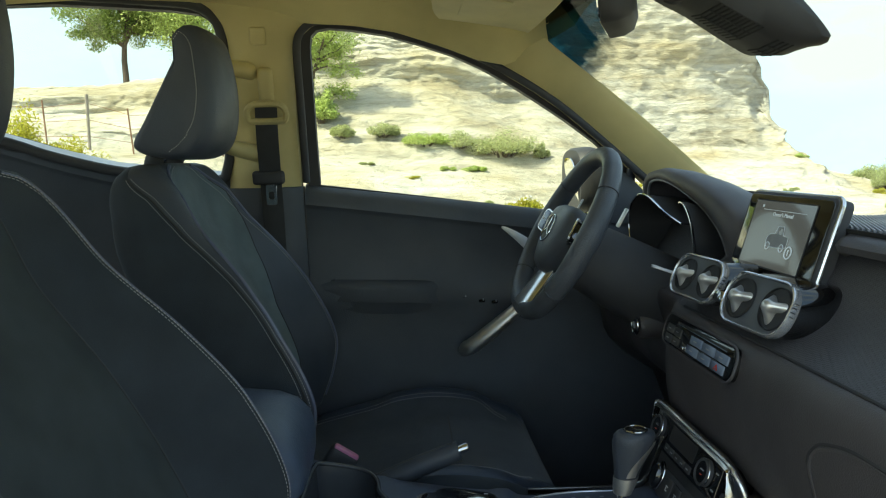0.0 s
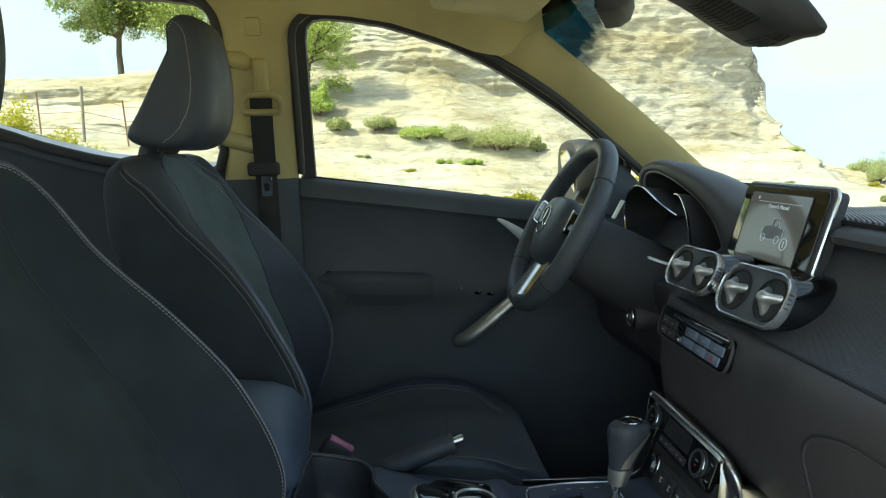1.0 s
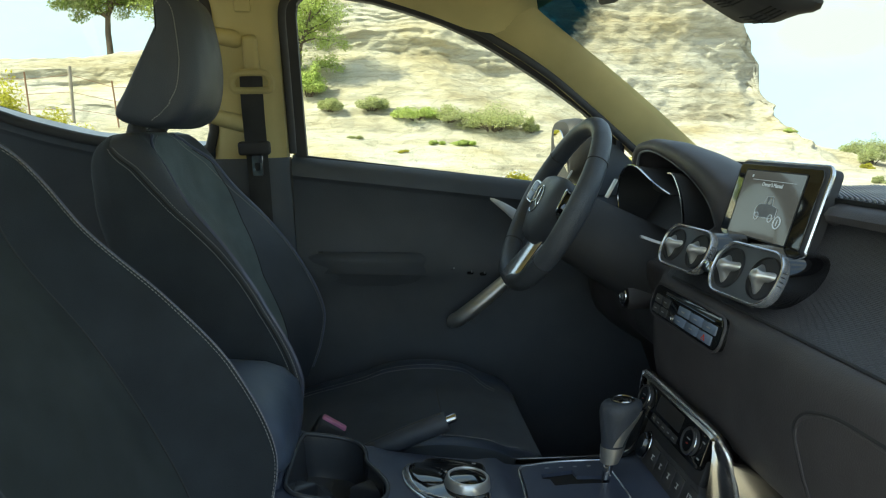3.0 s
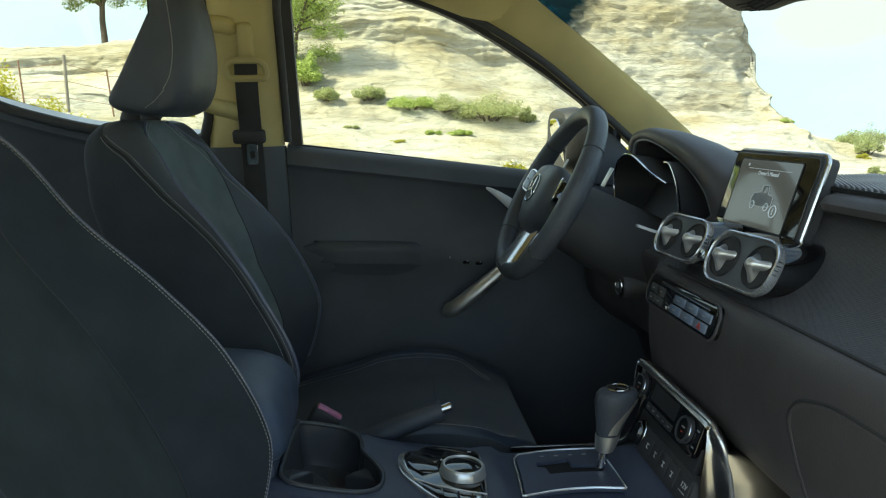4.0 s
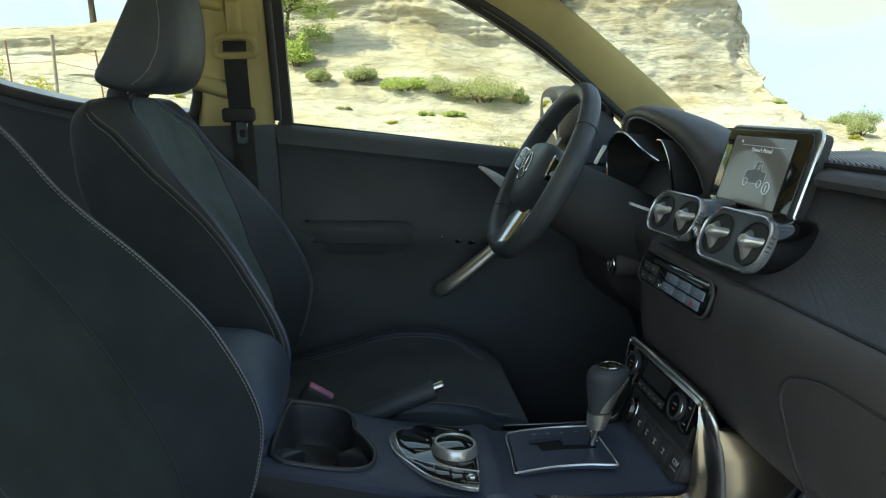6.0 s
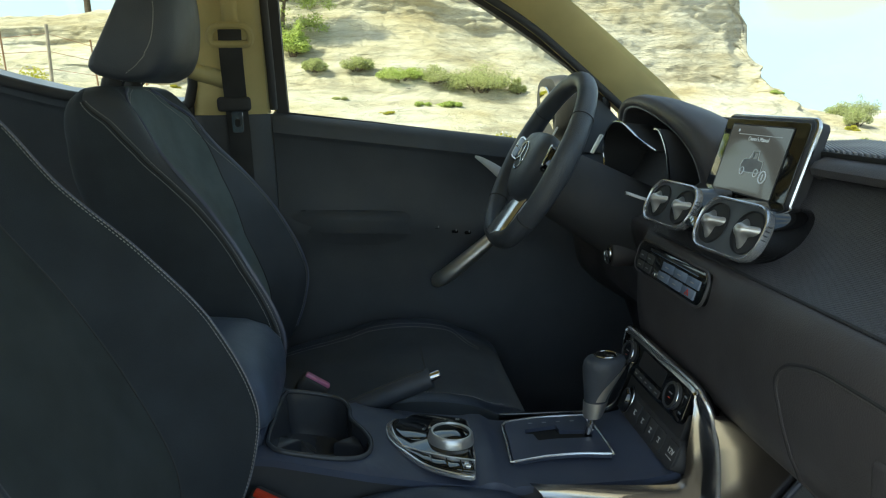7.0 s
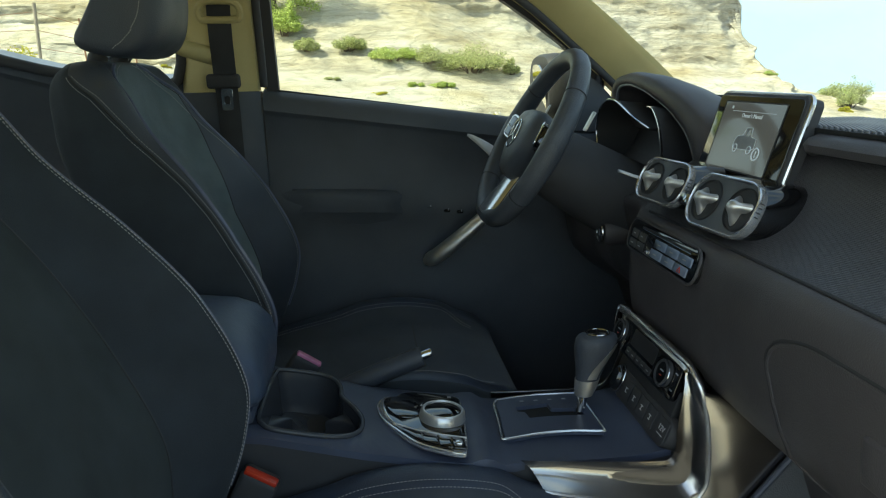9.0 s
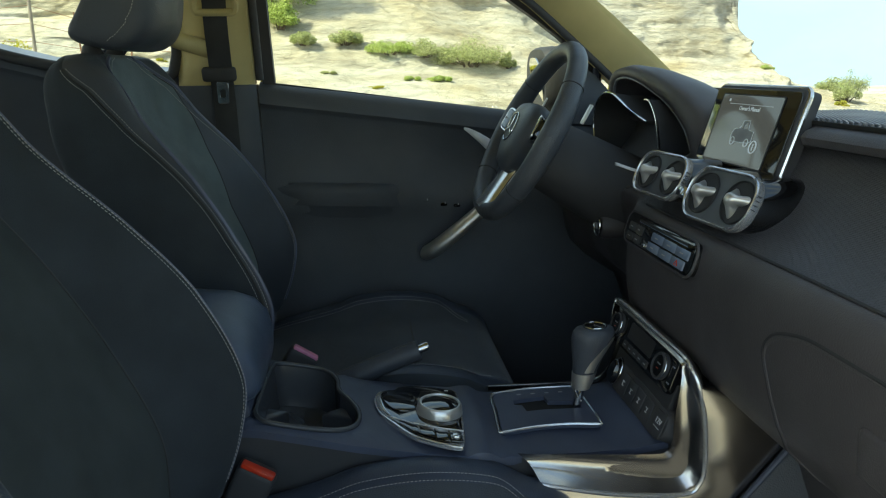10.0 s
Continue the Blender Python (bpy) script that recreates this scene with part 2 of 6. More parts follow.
BOLSTER = material("blue_black_leather", (0.088, 0.115, 0.175), 0.34, grain=0.002, bump=0.0004, patch=0.08, wear=0.06)
BRIGHT = material("polished_silver_edge", (0.88, 0.88, 0.90), 0.18, metal=0.75, patch=0.05)
WHEEL = material("wheel_leather", (0.092, 0.100, 0.116), 0.42, grain=0.0022, bump=0.0004, patch=0.06, wear=0.08)
CUSHION = material("cushion_fabric", (0.074, 0.083, 0.098), 0.92, patch=0.07, sheen=0.2, spec=0.25, grain=0.0014, bump=0.0004)
VANE_SATIN = material("satin_vane_metal", (0.84, 0.83, 0.81), 0.30, metal=0.75, patch=0.05)
VENT_PLATE = material("charcoal_vent_plate", (0.085, 0.09, 0.10), 0.42, patch=0.05, wear=0.05)
CUP_PLASTIC = material("smooth_black_plastic", (0.066, 0.070, 0.080), 0.26, patch=0.06)
# the charcoal suede again, darkened for the passenger seat's shade
SUEDE_SHADED = material("shaded_suede", (0.056, 0.066, 0.070), 0.95, patch=0.06, sheen=0.12, spec=0.2, grain=0.0012, bump=0.0002)
GLOSS = material("piano_black", (0.008, 0.008, 0.009), 0.08, patch=0.1, coat=1.0)
SILVER = material("satin_silver", (0.74, 0.72, 0.69), 0.4, metal=0.9, patch=0.2)
SATIN = material("silver_paint", (0.93, 0.93, 0.94), 0.24, metal=0.15, patch=0.05)
VANE = material("satin_vane", (0.86, 0.85, 0.84), 0.24, metal=1.0, patch=0.05)
CHROME = material("bright_chrome", (0.75, 0.75, 0.76), 0.12, metal=1.0, patch=0.05)
BRUSHED = material("brushed_metal_trim", (0.60, 0.57, 0.53), 0.2, metal=1.0, patch=0.3)
BEIGE = material("beige_headliner", (0.80, 0.69, 0.33), 0.9, grain=0.0015, bump=0.0003, patch=0.25)
VISOR = material("pale_beige_cloth", (0.86, 0.78, 0.46), 0.8, grain=0.0015, bump=0.0002, patch=0.2)
BEIGE_PLASTIC = material("beige_plastic", (0.66, 0.56, 0.26), 0.6, grain=0.0015, bump=0.0002, patch=0.2, wear=0.06)
YELLOW = material("yellow_paint", (0.62, 0.42, 0.03), 0.25, patch=0.3, coat=0.8)
CARPET = material("charcoal_carpet", (0.085, 0.085, 0.09), 0.95, grain=0.004, bump=0.001, patch=0.1)
WEBBING = material("black_webbing", (0.045, 0.046, 0.048), 0.75, grain=0.0015, bump=0.0003, patch=0.05)
RED = material("red_plastic", (0.65, 0.045, 0.015), 0.35, patch=0.02)
PINK = material("pink_release", (0.62, 0.22, 0.38), 0.4, patch=0.02)
WHITE = material("white_marking", (0.75, 0.75, 0.75), 0.5, patch=0.02)
GREY = material("grey_marking", (0.30, 0.31, 0.33), 0.5, patch=0.02)
# lit screen; the warm emission also stands in for reflections on its glass
LCD = material("display_glass", (0.03, 0.03, 0.035), 0.1, patch=0.2, emit=(0.50, 0.48, 0.43, 0.046), coat=0.25)
LCD_INK = material("display_ink", (0.5, 0.55, 0.6), 0.4, emit=(0.7, 0.78, 0.85, 0.1), patch=0.1)
WEAVE = weave_material("black_weave_trim", (0.095, 0.092, 0.1))
GLASS = pane_material("clear_glass", (0.965, 0.975, 0.93))
SCREEN_GLASS = pane_material("windscreen_glass", (0.95, 0.97, 0.93), (1.672, (0.012, 0.062, 0.12)))
MIRROR = material("mirror_glass", (0.9, 0.9, 0.9), 0.02, metal=1.0)
ROCK = rock_material("pale_limestone")
BARK = material("grey_brown_bark", (0.13, 0.10, 0.075), 0.9, grain=0.05, bump=0.02, patch=0.3)
LEAF_DARK = leaf_material("olive_green_leaves", (0.17, 0.24, 0.06), (0.24, 0.28, 0.09))
LEAF_LIGHT = leaf_material("light_green_leaves", (0.42, 0.51, 0.15), (0.50, 0.56, 0.23))
LEAF_BUSH = leaf_material("sage_green_leaves", (0.40, 0.44, 0.2), (0.5, 0.52, 0.28))
LEAF_YELLOW = leaf_material("yellow_green_leaves", (0.42, 0.42, 0.06), (0.48, 0.44, 0.08))
POST = material("weathered_post", (0.33, 0.29, 0.24), 0.85, patch=0.1)
RUST = material("rusty_wire", (0.30, 0.17, 0.10), 0.8, patch=0.1)


# ---- mesh helpers ----
def mesh_object(name, bm, mats, angle=42):
    me = bpy.data.meshes.new(name)
    bm.normal_update()
    bm.to_mesh(me)
    bm.free()
    for m in mats if isinstance(mats, (list, tuple)) else (mats,):
        me.materials.append(m)
    me.shade_smooth()
    me.set_sharp_from_angle(angle=radians(angle))
    return new(name, me)


def thing(name, place, label, category, group="", kind=""):
    ob = new(name)
    ob.empty_display_size = 0.05
    ob.location = place
    return tagged(ob, label, category, group, kind)


def part(name, bm, mat, parent, label="", angle=42):
    """One mesh, given in the world's metres, as a part of a thing or of a part."""
    ob = mesh_object(name, bm, mat, angle)
    ob.parent = parent
    if parent.type == "EMPTY":
        ob.matrix_parent_inverse = Matrix.Translation(-parent.location)
    return tagged(ob, label)


def catmull(pts, n, closed=False):
    """n points a span of a smooth line through pts."""
    pts = [Vector(p) for p in pts]
    out, k = [], len(pts)
    for i in range(k if closed else k - 1):
        g = (lambda j: pts[j % k]) if closed else (lambda j: pts[min(max(j, 0), k - 1)])
        a, b, c, d = g(i - 1), g(i), g(i + 1), g(i + 2)
        for s in range(n):
            t = s / n
            out.append(0.5 * (2 * b + (c - a) * t + (2 * a - 5 * b + 4 * c - d) * t * t + (3 * b - a - 3 * c + d) * t ** 3))
    return out if closed else out + [pts[-1]]


def loft(rings, ring_closed=True, ends_closed=False, caps=True, bm=None, slot=None):
    """A skin over rings of points. slot(i, j): the material slot of a face."""
    bm = bm or bmesh.new()
    vs = [[bm.verts.new(p) for p in r] for r in rings]
    m, n = len(vs), len(vs[0])
    for i in range(m if ends_closed else m - 1):
        for j in range(n if ring_closed else n - 1):
            q = (vs[i][j], vs[i][(j + 1) % n], vs[(i + 1) % m][(j + 1) % n], vs[(i + 1) % m][j])
            f = bm.faces.new(q)
            if slot:
                f.material_index = slot(i, j)
    if caps and ring_closed and not ends_closed:
        for r, flip in ((vs[0], True), (vs[-1], False))[1 if caps == "end" else 0:]:
            f = bm.faces.new(r[::-1] if flip else r)
            if slot:
                f.material_index = slot(0, 0)
    bmesh.ops.recalc_face_normals(bm, faces=bm.faces)
    return bm


def tube(pts, r, n=10, closed=False, flat=1.0, bm=None, up=None):
    """A round bar along pts. r: a radius, or one for each point; flat squeezes it along its second axis."""
    pts = [Vector(p) for p in pts]
    k = len(pts)
    rr = r if isinstance(r, (list, tuple)) else [r] * k
    rings, side = [], None
    for i, p in enumerate(pts):
        a = pts[(i - 1) % k] if closed or i else p
        b = pts[(i + 1) % k] if closed or i < k - 1 else p
        d = (b - a).normalized()
        if up is not None:
            side = Vector(up).cross(d).normalized()
        elif side is None:
            side = d.orthogonal().normalized()
        else:
            side = (side - d * side.dot(d)).normalized()
        other = d.cross(side)
        rings.append([p + rr[i] * (math.cos(2 * math.pi * j / n) * side + flat * math.sin(2 * math.pi * j / n) * other) for j in range(n)])
    return loft(rings, ends_closed=closed, bm=bm)


def slab(outline, depth, m=Matrix(), bevel=0.0, segments=2, hole=None):
    """A plate with that outline (x, y), from z = -depth to 0, in the frame m."""
    bm = bmesh.new()
    top = [bm.verts.new((x, y, 0)) for x, y in outline]
    if hole:
        inn = [bm.verts.new((x, y, 0)) for x, y in hole]
        edges = [bm.edges.new((l[i], l[(i + 1) % len(l)])) for l in (top, inn) for i in range(len(l))]
        bmesh.ops.triangle_fill(bm, edges=edges, use_beauty=True)
        rim = edges
    else:
        bm.faces.new(top)
    bmesh.ops.recalc_face_normals(bm, faces=bm.faces)
    faces = list(bm.faces)
    if faces[0].normal.z < 0:
        bmesh.ops.reverse_faces(bm, faces=faces)
    back = bmesh.ops.extrude_face_region(bm, geom=faces)
    moved = [v for v in back["geom"] if isinstance(v, bmesh.types.BMVert)]
    bmesh.ops.translate(bm, verts=moved, vec=(0, 0, -depth))
    bmesh.ops.recalc_face_normals(bm, faces=bm.faces)
    if bevel:
        es = [e for e in bm.edges if len(e.link_faces) == 2 and e.calc_face_angle(0) > 0.7 and max(abs(v.co.z) for v in e.verts) < 1e-6]
        bmesh.ops.bevel(bm, geom=es, offset=bevel, segments=segments, profile=0.5, affect="EDGES")
    bm.transform(m)
    return bm


def rrect(w, h, r, n=5):
    """A rectangle's outline with rounded corners."""
    out = []
    for cx, cy, a in ((w / 2 - r, h / 2 - r, 0), (-w / 2 + r, h / 2 - r, 90), (-w / 2 + r, -h / 2 + r, 180), (w / 2 - r, -h / 2 + r, 270)):
        out += [(cx + r * math.cos(radians(a + 90 * i / n)), cy + r * math.sin(radians(a + 90 * i / n))) for i in range(n + 1)]
    return out


def block(sx, sy, sz, m=Matrix(), r=0.004, segments=2):
    bm = bmesh.new()
    bmesh.ops.create_cube(bm, size=1)
    bmesh.ops.scale(bm, vec=(sx, sy, sz), verts=bm.verts)
    if r:
        bmesh.ops.bevel(bm, geom=bm.edges[:], offset=min(r, 0.45 * min(sx, sy, sz)), segments=segments, profile=0.5, affect="EDGES")
    bm.transform(m)
    return bm


def turned(profile, n=28, m=Matrix()):
    """A body of revolution about z. profile: (radius, z), from one end to the other."""
    rings = [[(r * math.cos(2 * math.pi * j / n), r * math.sin(2 * math.pi * j / n), z) for j in range(n)] for r, z in profile]
    bm = loft(rings)
    bm.transform(m)
    return bm


def joined(*bms):
    out = bms[0]
    for b in bms[1:]:
        me = bpy.data.meshes.new("joint")
        b.to_mesh(me)
        out.from_mesh(me)
        b.free()
        bpy.data.meshes.remove(me)
    return out


def facing(center, lean):
    """A frame on a panel that faces the seats: x to the passenger's side, y up the panel, z out of it. lean: degrees its top leans forward."""
    a = radians(lean)
    x, y = Vector((0, -1, 0)), Vector((math.sin(a), 0, math.cos(a)))
    z = x.cross(y)
    return Matrix.Translation(center) @ Matrix((x, y, z)).transposed().to_4x4()


def dashes(line, width, length=0.0030, gap=0.0020, lift=0.0006, normals=None):
    """Short stitches along a line of points."""
    bm = bmesh.new()
    walked, pts = 0.0, [Vector(p) for p in line]
    on, start = True, pts[0]
    for a, b in zip(pts, pts[1:]):
        d = (b - a).length
        if d < 1e-7:
            continue
        u, pos = (b - a) / d, 0.0
        while pos < d:
            need = (length if on else gap) - walked
            step = min(need, d - pos)
            if on:
                p, q = a + u * pos, a + u * (pos + step)
                s = u.orthogonal().normalized()
                o = u.cross(s)
                ring = lambda c: [bm.verts.new(c + width * (math.cos(k * math.pi / 2) * s + math.sin(k * math.pi / 2) * o)) for k in range(4)]
                r0, r1 = ring(p), ring(q)
                for k in range(4):
                    bm.faces.new((r0[k], r0[(k + 1) % 4], r1[(k + 1) % 4], r1[k]))
            pos += step
            walked += step
            if walked >= (length if on else gap) - 1e-9:
                on, walked = not on, 0.0
    return bm


def text_mesh(words, size, m, deep=0.0004):
    """Raised lettering in the built-in font, centred in the frame m."""
    cu = bpy.data.curves.new("lettering", "FONT")
    cu.body, cu.size, cu.extrude, cu.align_x, cu.align_y = words, size, deep, "CENTER", "CENTER"
    tmp = bpy.data.objects.new("lettering", cu)
    scene.collection.objects.link(tmp)
    me = bpy.data.meshes.new_from_object(tmp.evaluated_get(bpy.context.evaluated_depsgraph_get()))
    bm = bmesh.new()
    bm.from_mesh(me)
    bm.transform(m)
    bpy.data.objects.remove(tmp)
    bpy.data.curves.remove(cu)
    bpy.data.meshes.remove(me)
    return bm


def flowing(rows, n=8):
    """A table with smoothly rounded rows put in between."""
    out, k = [], len(rows)
    for i in range(k - 1):
        a, b, c, d = (np.array(rows[min(max(j, 0), k - 1)]) for j in (i - 1, i, i + 1, i + 2))
        for q in range(n):
            t = q / n
            m0, m1 = (c - a) / max(1e-6, c[0] - a[0]) * (c[0] - b[0]), (d - b) / max(1e-6, d[0] - b[0]) * (c[0] - b[0])
            out.append(tuple((2 * t ** 3 - 3 * t * t + 1) * b + (t ** 3 - 2 * t * t + t) * m0 + (3 * t * t - 2 * t ** 3) * c + (t ** 3 - t * t) * m1))
    return out + [tuple(rows[-1])]


def lerp(table, x):
    """Values between the rows of a table, by its first column."""
    xs = [r[0] for r in table]
    return [float(np.interp(x, xs, [r[k] for r in table])) for k in range(1, len(table[0]))]


def smooth(table, x):
    """The same, without corners."""
    xs = [r[0] for r in table]
    i = max(0, min(len(xs) - 2, int(np.searchsorted(xs, x)) - 1))
    t = min(1, max(0, (x - xs[i]) / (xs[i + 1] - xs[i])))
    t = t * t * (3 - 2 * t)
    return [a + (b - a) * t for a, b in zip(table[i][1:], table[i + 1][1:])]


# ---- ground, cliff and plants ----
# Stations along x: for each, the land's section as (y, z) from the plain in front, up the slope and ledge, over the cliff to the land behind.
LAND = []


def section(x, slope, face, behind):
    """The land at x, from the plain (y, z): up the slope, over the face and to the land behind."""
    LAND.append((x, [(-900, 0), (-6, 0), (4, 0)] + slope + face + behind))


section(-2000, [(9, 0.8), (13, 1.5), (16, 1.9)], [(16.4, 2.2), (18.8, 2.9), (19.05, 3.2), (20.0, 3.5)], [(24, 3.7), (40, 3), (300, -4), (3500, -150)])
section(-25, [(9, 0.8), (13, 1.5), (16, 1.9)], [(16.4, 2.2), (18.8, 2.9), (19.05, 3.2), (20.0, 3.5)], [(24, 3.7), (40, 3), (300, -4), (3500, -150)])
section(-8, [(9, 0.9), (13, 1.5), (16, 1.85)], [(16.4, 2.2), (19.0, 2.75), (19.25, 3.2), (20.0, 3.5)], [(24, 3.8), (40, 3), (300, -4), (3500, -150)])
section(-5, [(9, 0.7), (13, 1.2), (16, 1.7)], [(16.4, 2.1), (19.0, 3.0), (19.25, 3.5), (20.0, 3.9)], [(24, 4.2), (40, 4), (300, -4), (3500, -150)])
section(-2.4, [(9, 0.45), (13, 0.8), (15.8, 1.45)], [(16.3, 1.85), (19.0, 3.55), (18.94, 4.2), (19.8, 5.0)], [(24, 6.0), (40, 6), (300, -4), (3500, -150)])
section(1, [(9, 0.3), (13, 0.55), (15.8, 1.3)], [(16.3, 1.7), (19.0, 3.45), (18.94, 3.85), (20.0, 5.2)], [(24, 6.8), (40, 7), (300, -4), (3500, -150)])
section(3.4, [(9, 0.1), (13, 0.25), (16, 1.1)], [(16.6, 1.35), (19.4, 2.7), (19.65, 3.3), (20.6, 5.6)], [(25, 8.0), (40, 8), (300, -4), (3500, -150)])
section(6, [(9, 0.0), (13, 0.12), (17, 0.8)], [(17.6, 0.95), (20.3, 1.8), (20.9, 4.0), (21.3, 6.4)], [(26, 9.0), (40, 8), (300, -4), (3500, -150)])
section(8.6, [(9, -0.05), (13, 0.0), (17, 0.45)], [(17.6, 0.55), (20.4, 1.5), (21.0, 3.7), (20.9, 6.0)], [(26, 8.0), (40, 6), (300, -4), (3500, -150)])
section(10.5, [(9, -0.05), (13, -0.05), (17, 0.35)], [(17.6, 0.45), (20.4, 1.35), (21.2, 3.0), (21.0, 4.9)], [(25, 5.6), (40, 3), (300, -4), (3500, -150)])
section(10.95, [(9, -0.05), (13, -0.08), (17, 0.3)], [(17.6, 0.4), (20.4, 1.3), (21.4, 2.6), (21.6, 4.2)], [(25, 4.4), (40, 2), (300, -4), (3500, -150)])
section(11.4, [(9, -0.05), (13, -0.1), (17, 0.2)], [(17.6, 0.3), (20.2, 1.45), (20.8, 1.95), (21.2, 2.3)], [(25, 2.3), (40, 0.8), (300, -6), (3500, -150)])
section(11.9, [(9, -0.05), (13, -0.12), (17, 0.15)], [(17.6, 0.25), (20.2, 1.05), (20.8, 1.3), (21.3, 1.5)], [(26, 1.4), (40, 0.5), (300, -7), (3500, -155)])
section(12.6, [(9, -0.05), (13, -0.15), (17, 0.05)], [(17.6, 0.1), (20.4, 0.6), (22, 0.85), (24, 0.9)], [(28, 0.6), (40, 0.0), (300, -8), (3500, -160)])
section(16, [(9, -0.1), (13, -0.35), (17, -0.3)], [(17.6, -0.28), (20.4, -0.1), (22, 0.05), (25, 0.15)], [(30, 0.1), (42, -0.3), (300, -9), (3500, -160)])
section(30, [(9, -0.1), (13, -0.4), (17, -0.5)], [(17.6, -0.5), (20.4, -0.4), (23, -0.3), (26, -0.2)], [(32, -0.1), (44, -0.5), (300, -10), (3500, -160)])
section(2000, [(9, -0.1), (13, -0.4), (17, -0.5)], [(17.6, -0.5), (20.4, -0.4), (23, -0.3), (26, -0.2)], [(32, -0.1), (44, -0.5), (300, -10), (3500, -160)])
SPANS = (2, 2, 8, 22, 26, 14, 34, 26, 40, 16, 14, 8, 4)


def build_ground():
    xs = [-2000, -600, -200, -80, -45] + list(np.arange(-30, -13, 0.4)) + list(np.arange(-13, 17, 0.065)) + list(np.arange(17, 32, 0.3)) + [36, 45, 70, 120, 300, 700, 2000]
    rows = [(r, s / n) for r, n in enumerate(SPANS) for s in range(n)] + [(len(SPANS) - 1, 1.0)]
    co = np.zeros((len(xs), len(rows), 3))
    for i, x in enumerate(xs):
        table = smooth([(st[0], *[c for p in st[1] for c in p]) for st in LAND], x)
        for j, (r, t) in enumerate(rows):
            y0, z0, y1, z1 = table[2 * r:2 * r + 4]
            y, z = y0 + (y1 - y0) * t, z0 + (z1 - z0) * t
            if 2 <= r <= 11 and -45 < x < 36:
                w = min(1, (y - 4) / 6) if y < 10 else 1.0
                w = max(0, w) * (1.0 if y < 30 else 0.4)
                # beds: the face steps in and out with height, each bed wavering along the cliff
                wob = 0.55 * noise.noise((x * 0.3, 3.1, z * 0.4)) + 0.2 * noise.noise((x * 0.9, 7.7, z))
                bed = noise.noise((x * 0.07, 11.0, (z + wob) * 2.7)) + 0.7 * noise.noise((x * 0.16, 21.0, (z + wob) * 6.5))
                lump = noise.noise((x * 0.5, y * 0.5, z * 0.8)) + 0.5 * noise.noise((x * 1.3, y * 1.3, z * 2.0)) + 0.42 * noise.noise((x * 2.9, y * 3.1, z * 4.2)) + 0.3 * noise.noise((x * 6.5, y * 6.5, z * 9.0))
                steep = 1.0 if r in (5, 7, 8) else (0.75 if r in (6, 9) else 0.25)
                soft = 0.85 - 0.5 * min(1, max(0, (x - 1.5) / 2))
                y += w * steep * (0.20 * soft * bed + 0.14 * lump)
                flat = 0.13 if r < 5 else 0.16
                ter = noise.noise((x * 0.25, y * 0.45, 2.0)) + 0.6 * noise.noise((x * 0.8, y * 1.1, 4.0)) + 0.25 * noise.noise((x * 2.6, y * 3.2, 6.0))
                lev = math.floor(3 * ter) / 3
                z += w * flat * (0.5 * ter + 0.6 * lev) * (0.5 if r in (7, 8) else 1.0)
                # the end of the cliff is ragged: beds stand out and fall back along x too
                if r in (6, 7, 8, 9):
                    end = max(0.0, min(1.0, (x - 8.2) / 1.6)) * max(0.0, min(1.0, (13.2 - x) / 1.2))
                    slip = end * (0.27 * bed + 0.17 * lump)
                else:
                    slip = 0.0
            else:
                slip = 0.0
            co[i, j] = (x + slip, y, z)
    n, m = co.shape[:2]
    idx = np.arange(n * m).reshape(n, m)
    quads = np.stack([idx[:-1, :-1], idx[1:, :-1], idx[1:, 1:], idx[:-1, 1:]], -1).reshape(-1, 4)
    me = bpy.data.meshes.new("ground")
    me.from_pydata(co.reshape(-1, 3).tolist(), [], quads.tolist())
    me.materials.append(ROCK)
    me.shade_smooth()
    me.set_sharp_from_angle(angle=radians(35))
    return tagged(new("ground", me), "pale layered limestone ground rising to a cliff with ledges", "ground", kind="structure")


ground = build_ground()
bpy.context.view_layer.update()


def ground_height(x, y):
    hit, place, _, _ = ground.ray_cast((x, y, 60), (0, 0, -1))
    return place.z if hit else 0.0


def leaf_cloud(bm, rng, centre, radii, count, size, droop=0.3):
    """Small leaves in an uneven clump."""
    for _ in range(count):
        d = Vector((rng.gauss(0, 1), rng.gauss(0, 1), rng.gauss(0, 1))).normalized() * rng.random() ** 0.45
        p = Vector(centre) + Vector((d.x * radii[0], d.y * radii[1], d.z * radii[2]))
        a = Vector((rng.gauss(0, 1), rng.gauss(0, 1), rng.gauss(0, 0.7) - droop)).normalized()
        b = a.orthogonal().normalized()
        b = (b * math.cos(k := rng.random() * 6.28) + a.cross(b) * math.sin(k)) * size * rng.uniform(0.3, 0.5)
        a = a * size * rng.uniform(0.7, 1.3)
        bm.faces.new([bm.verts.new(q) for q in (p - a * 0.5, p + b * 0.5, p + a * 0.5, p - b * 0.5)])


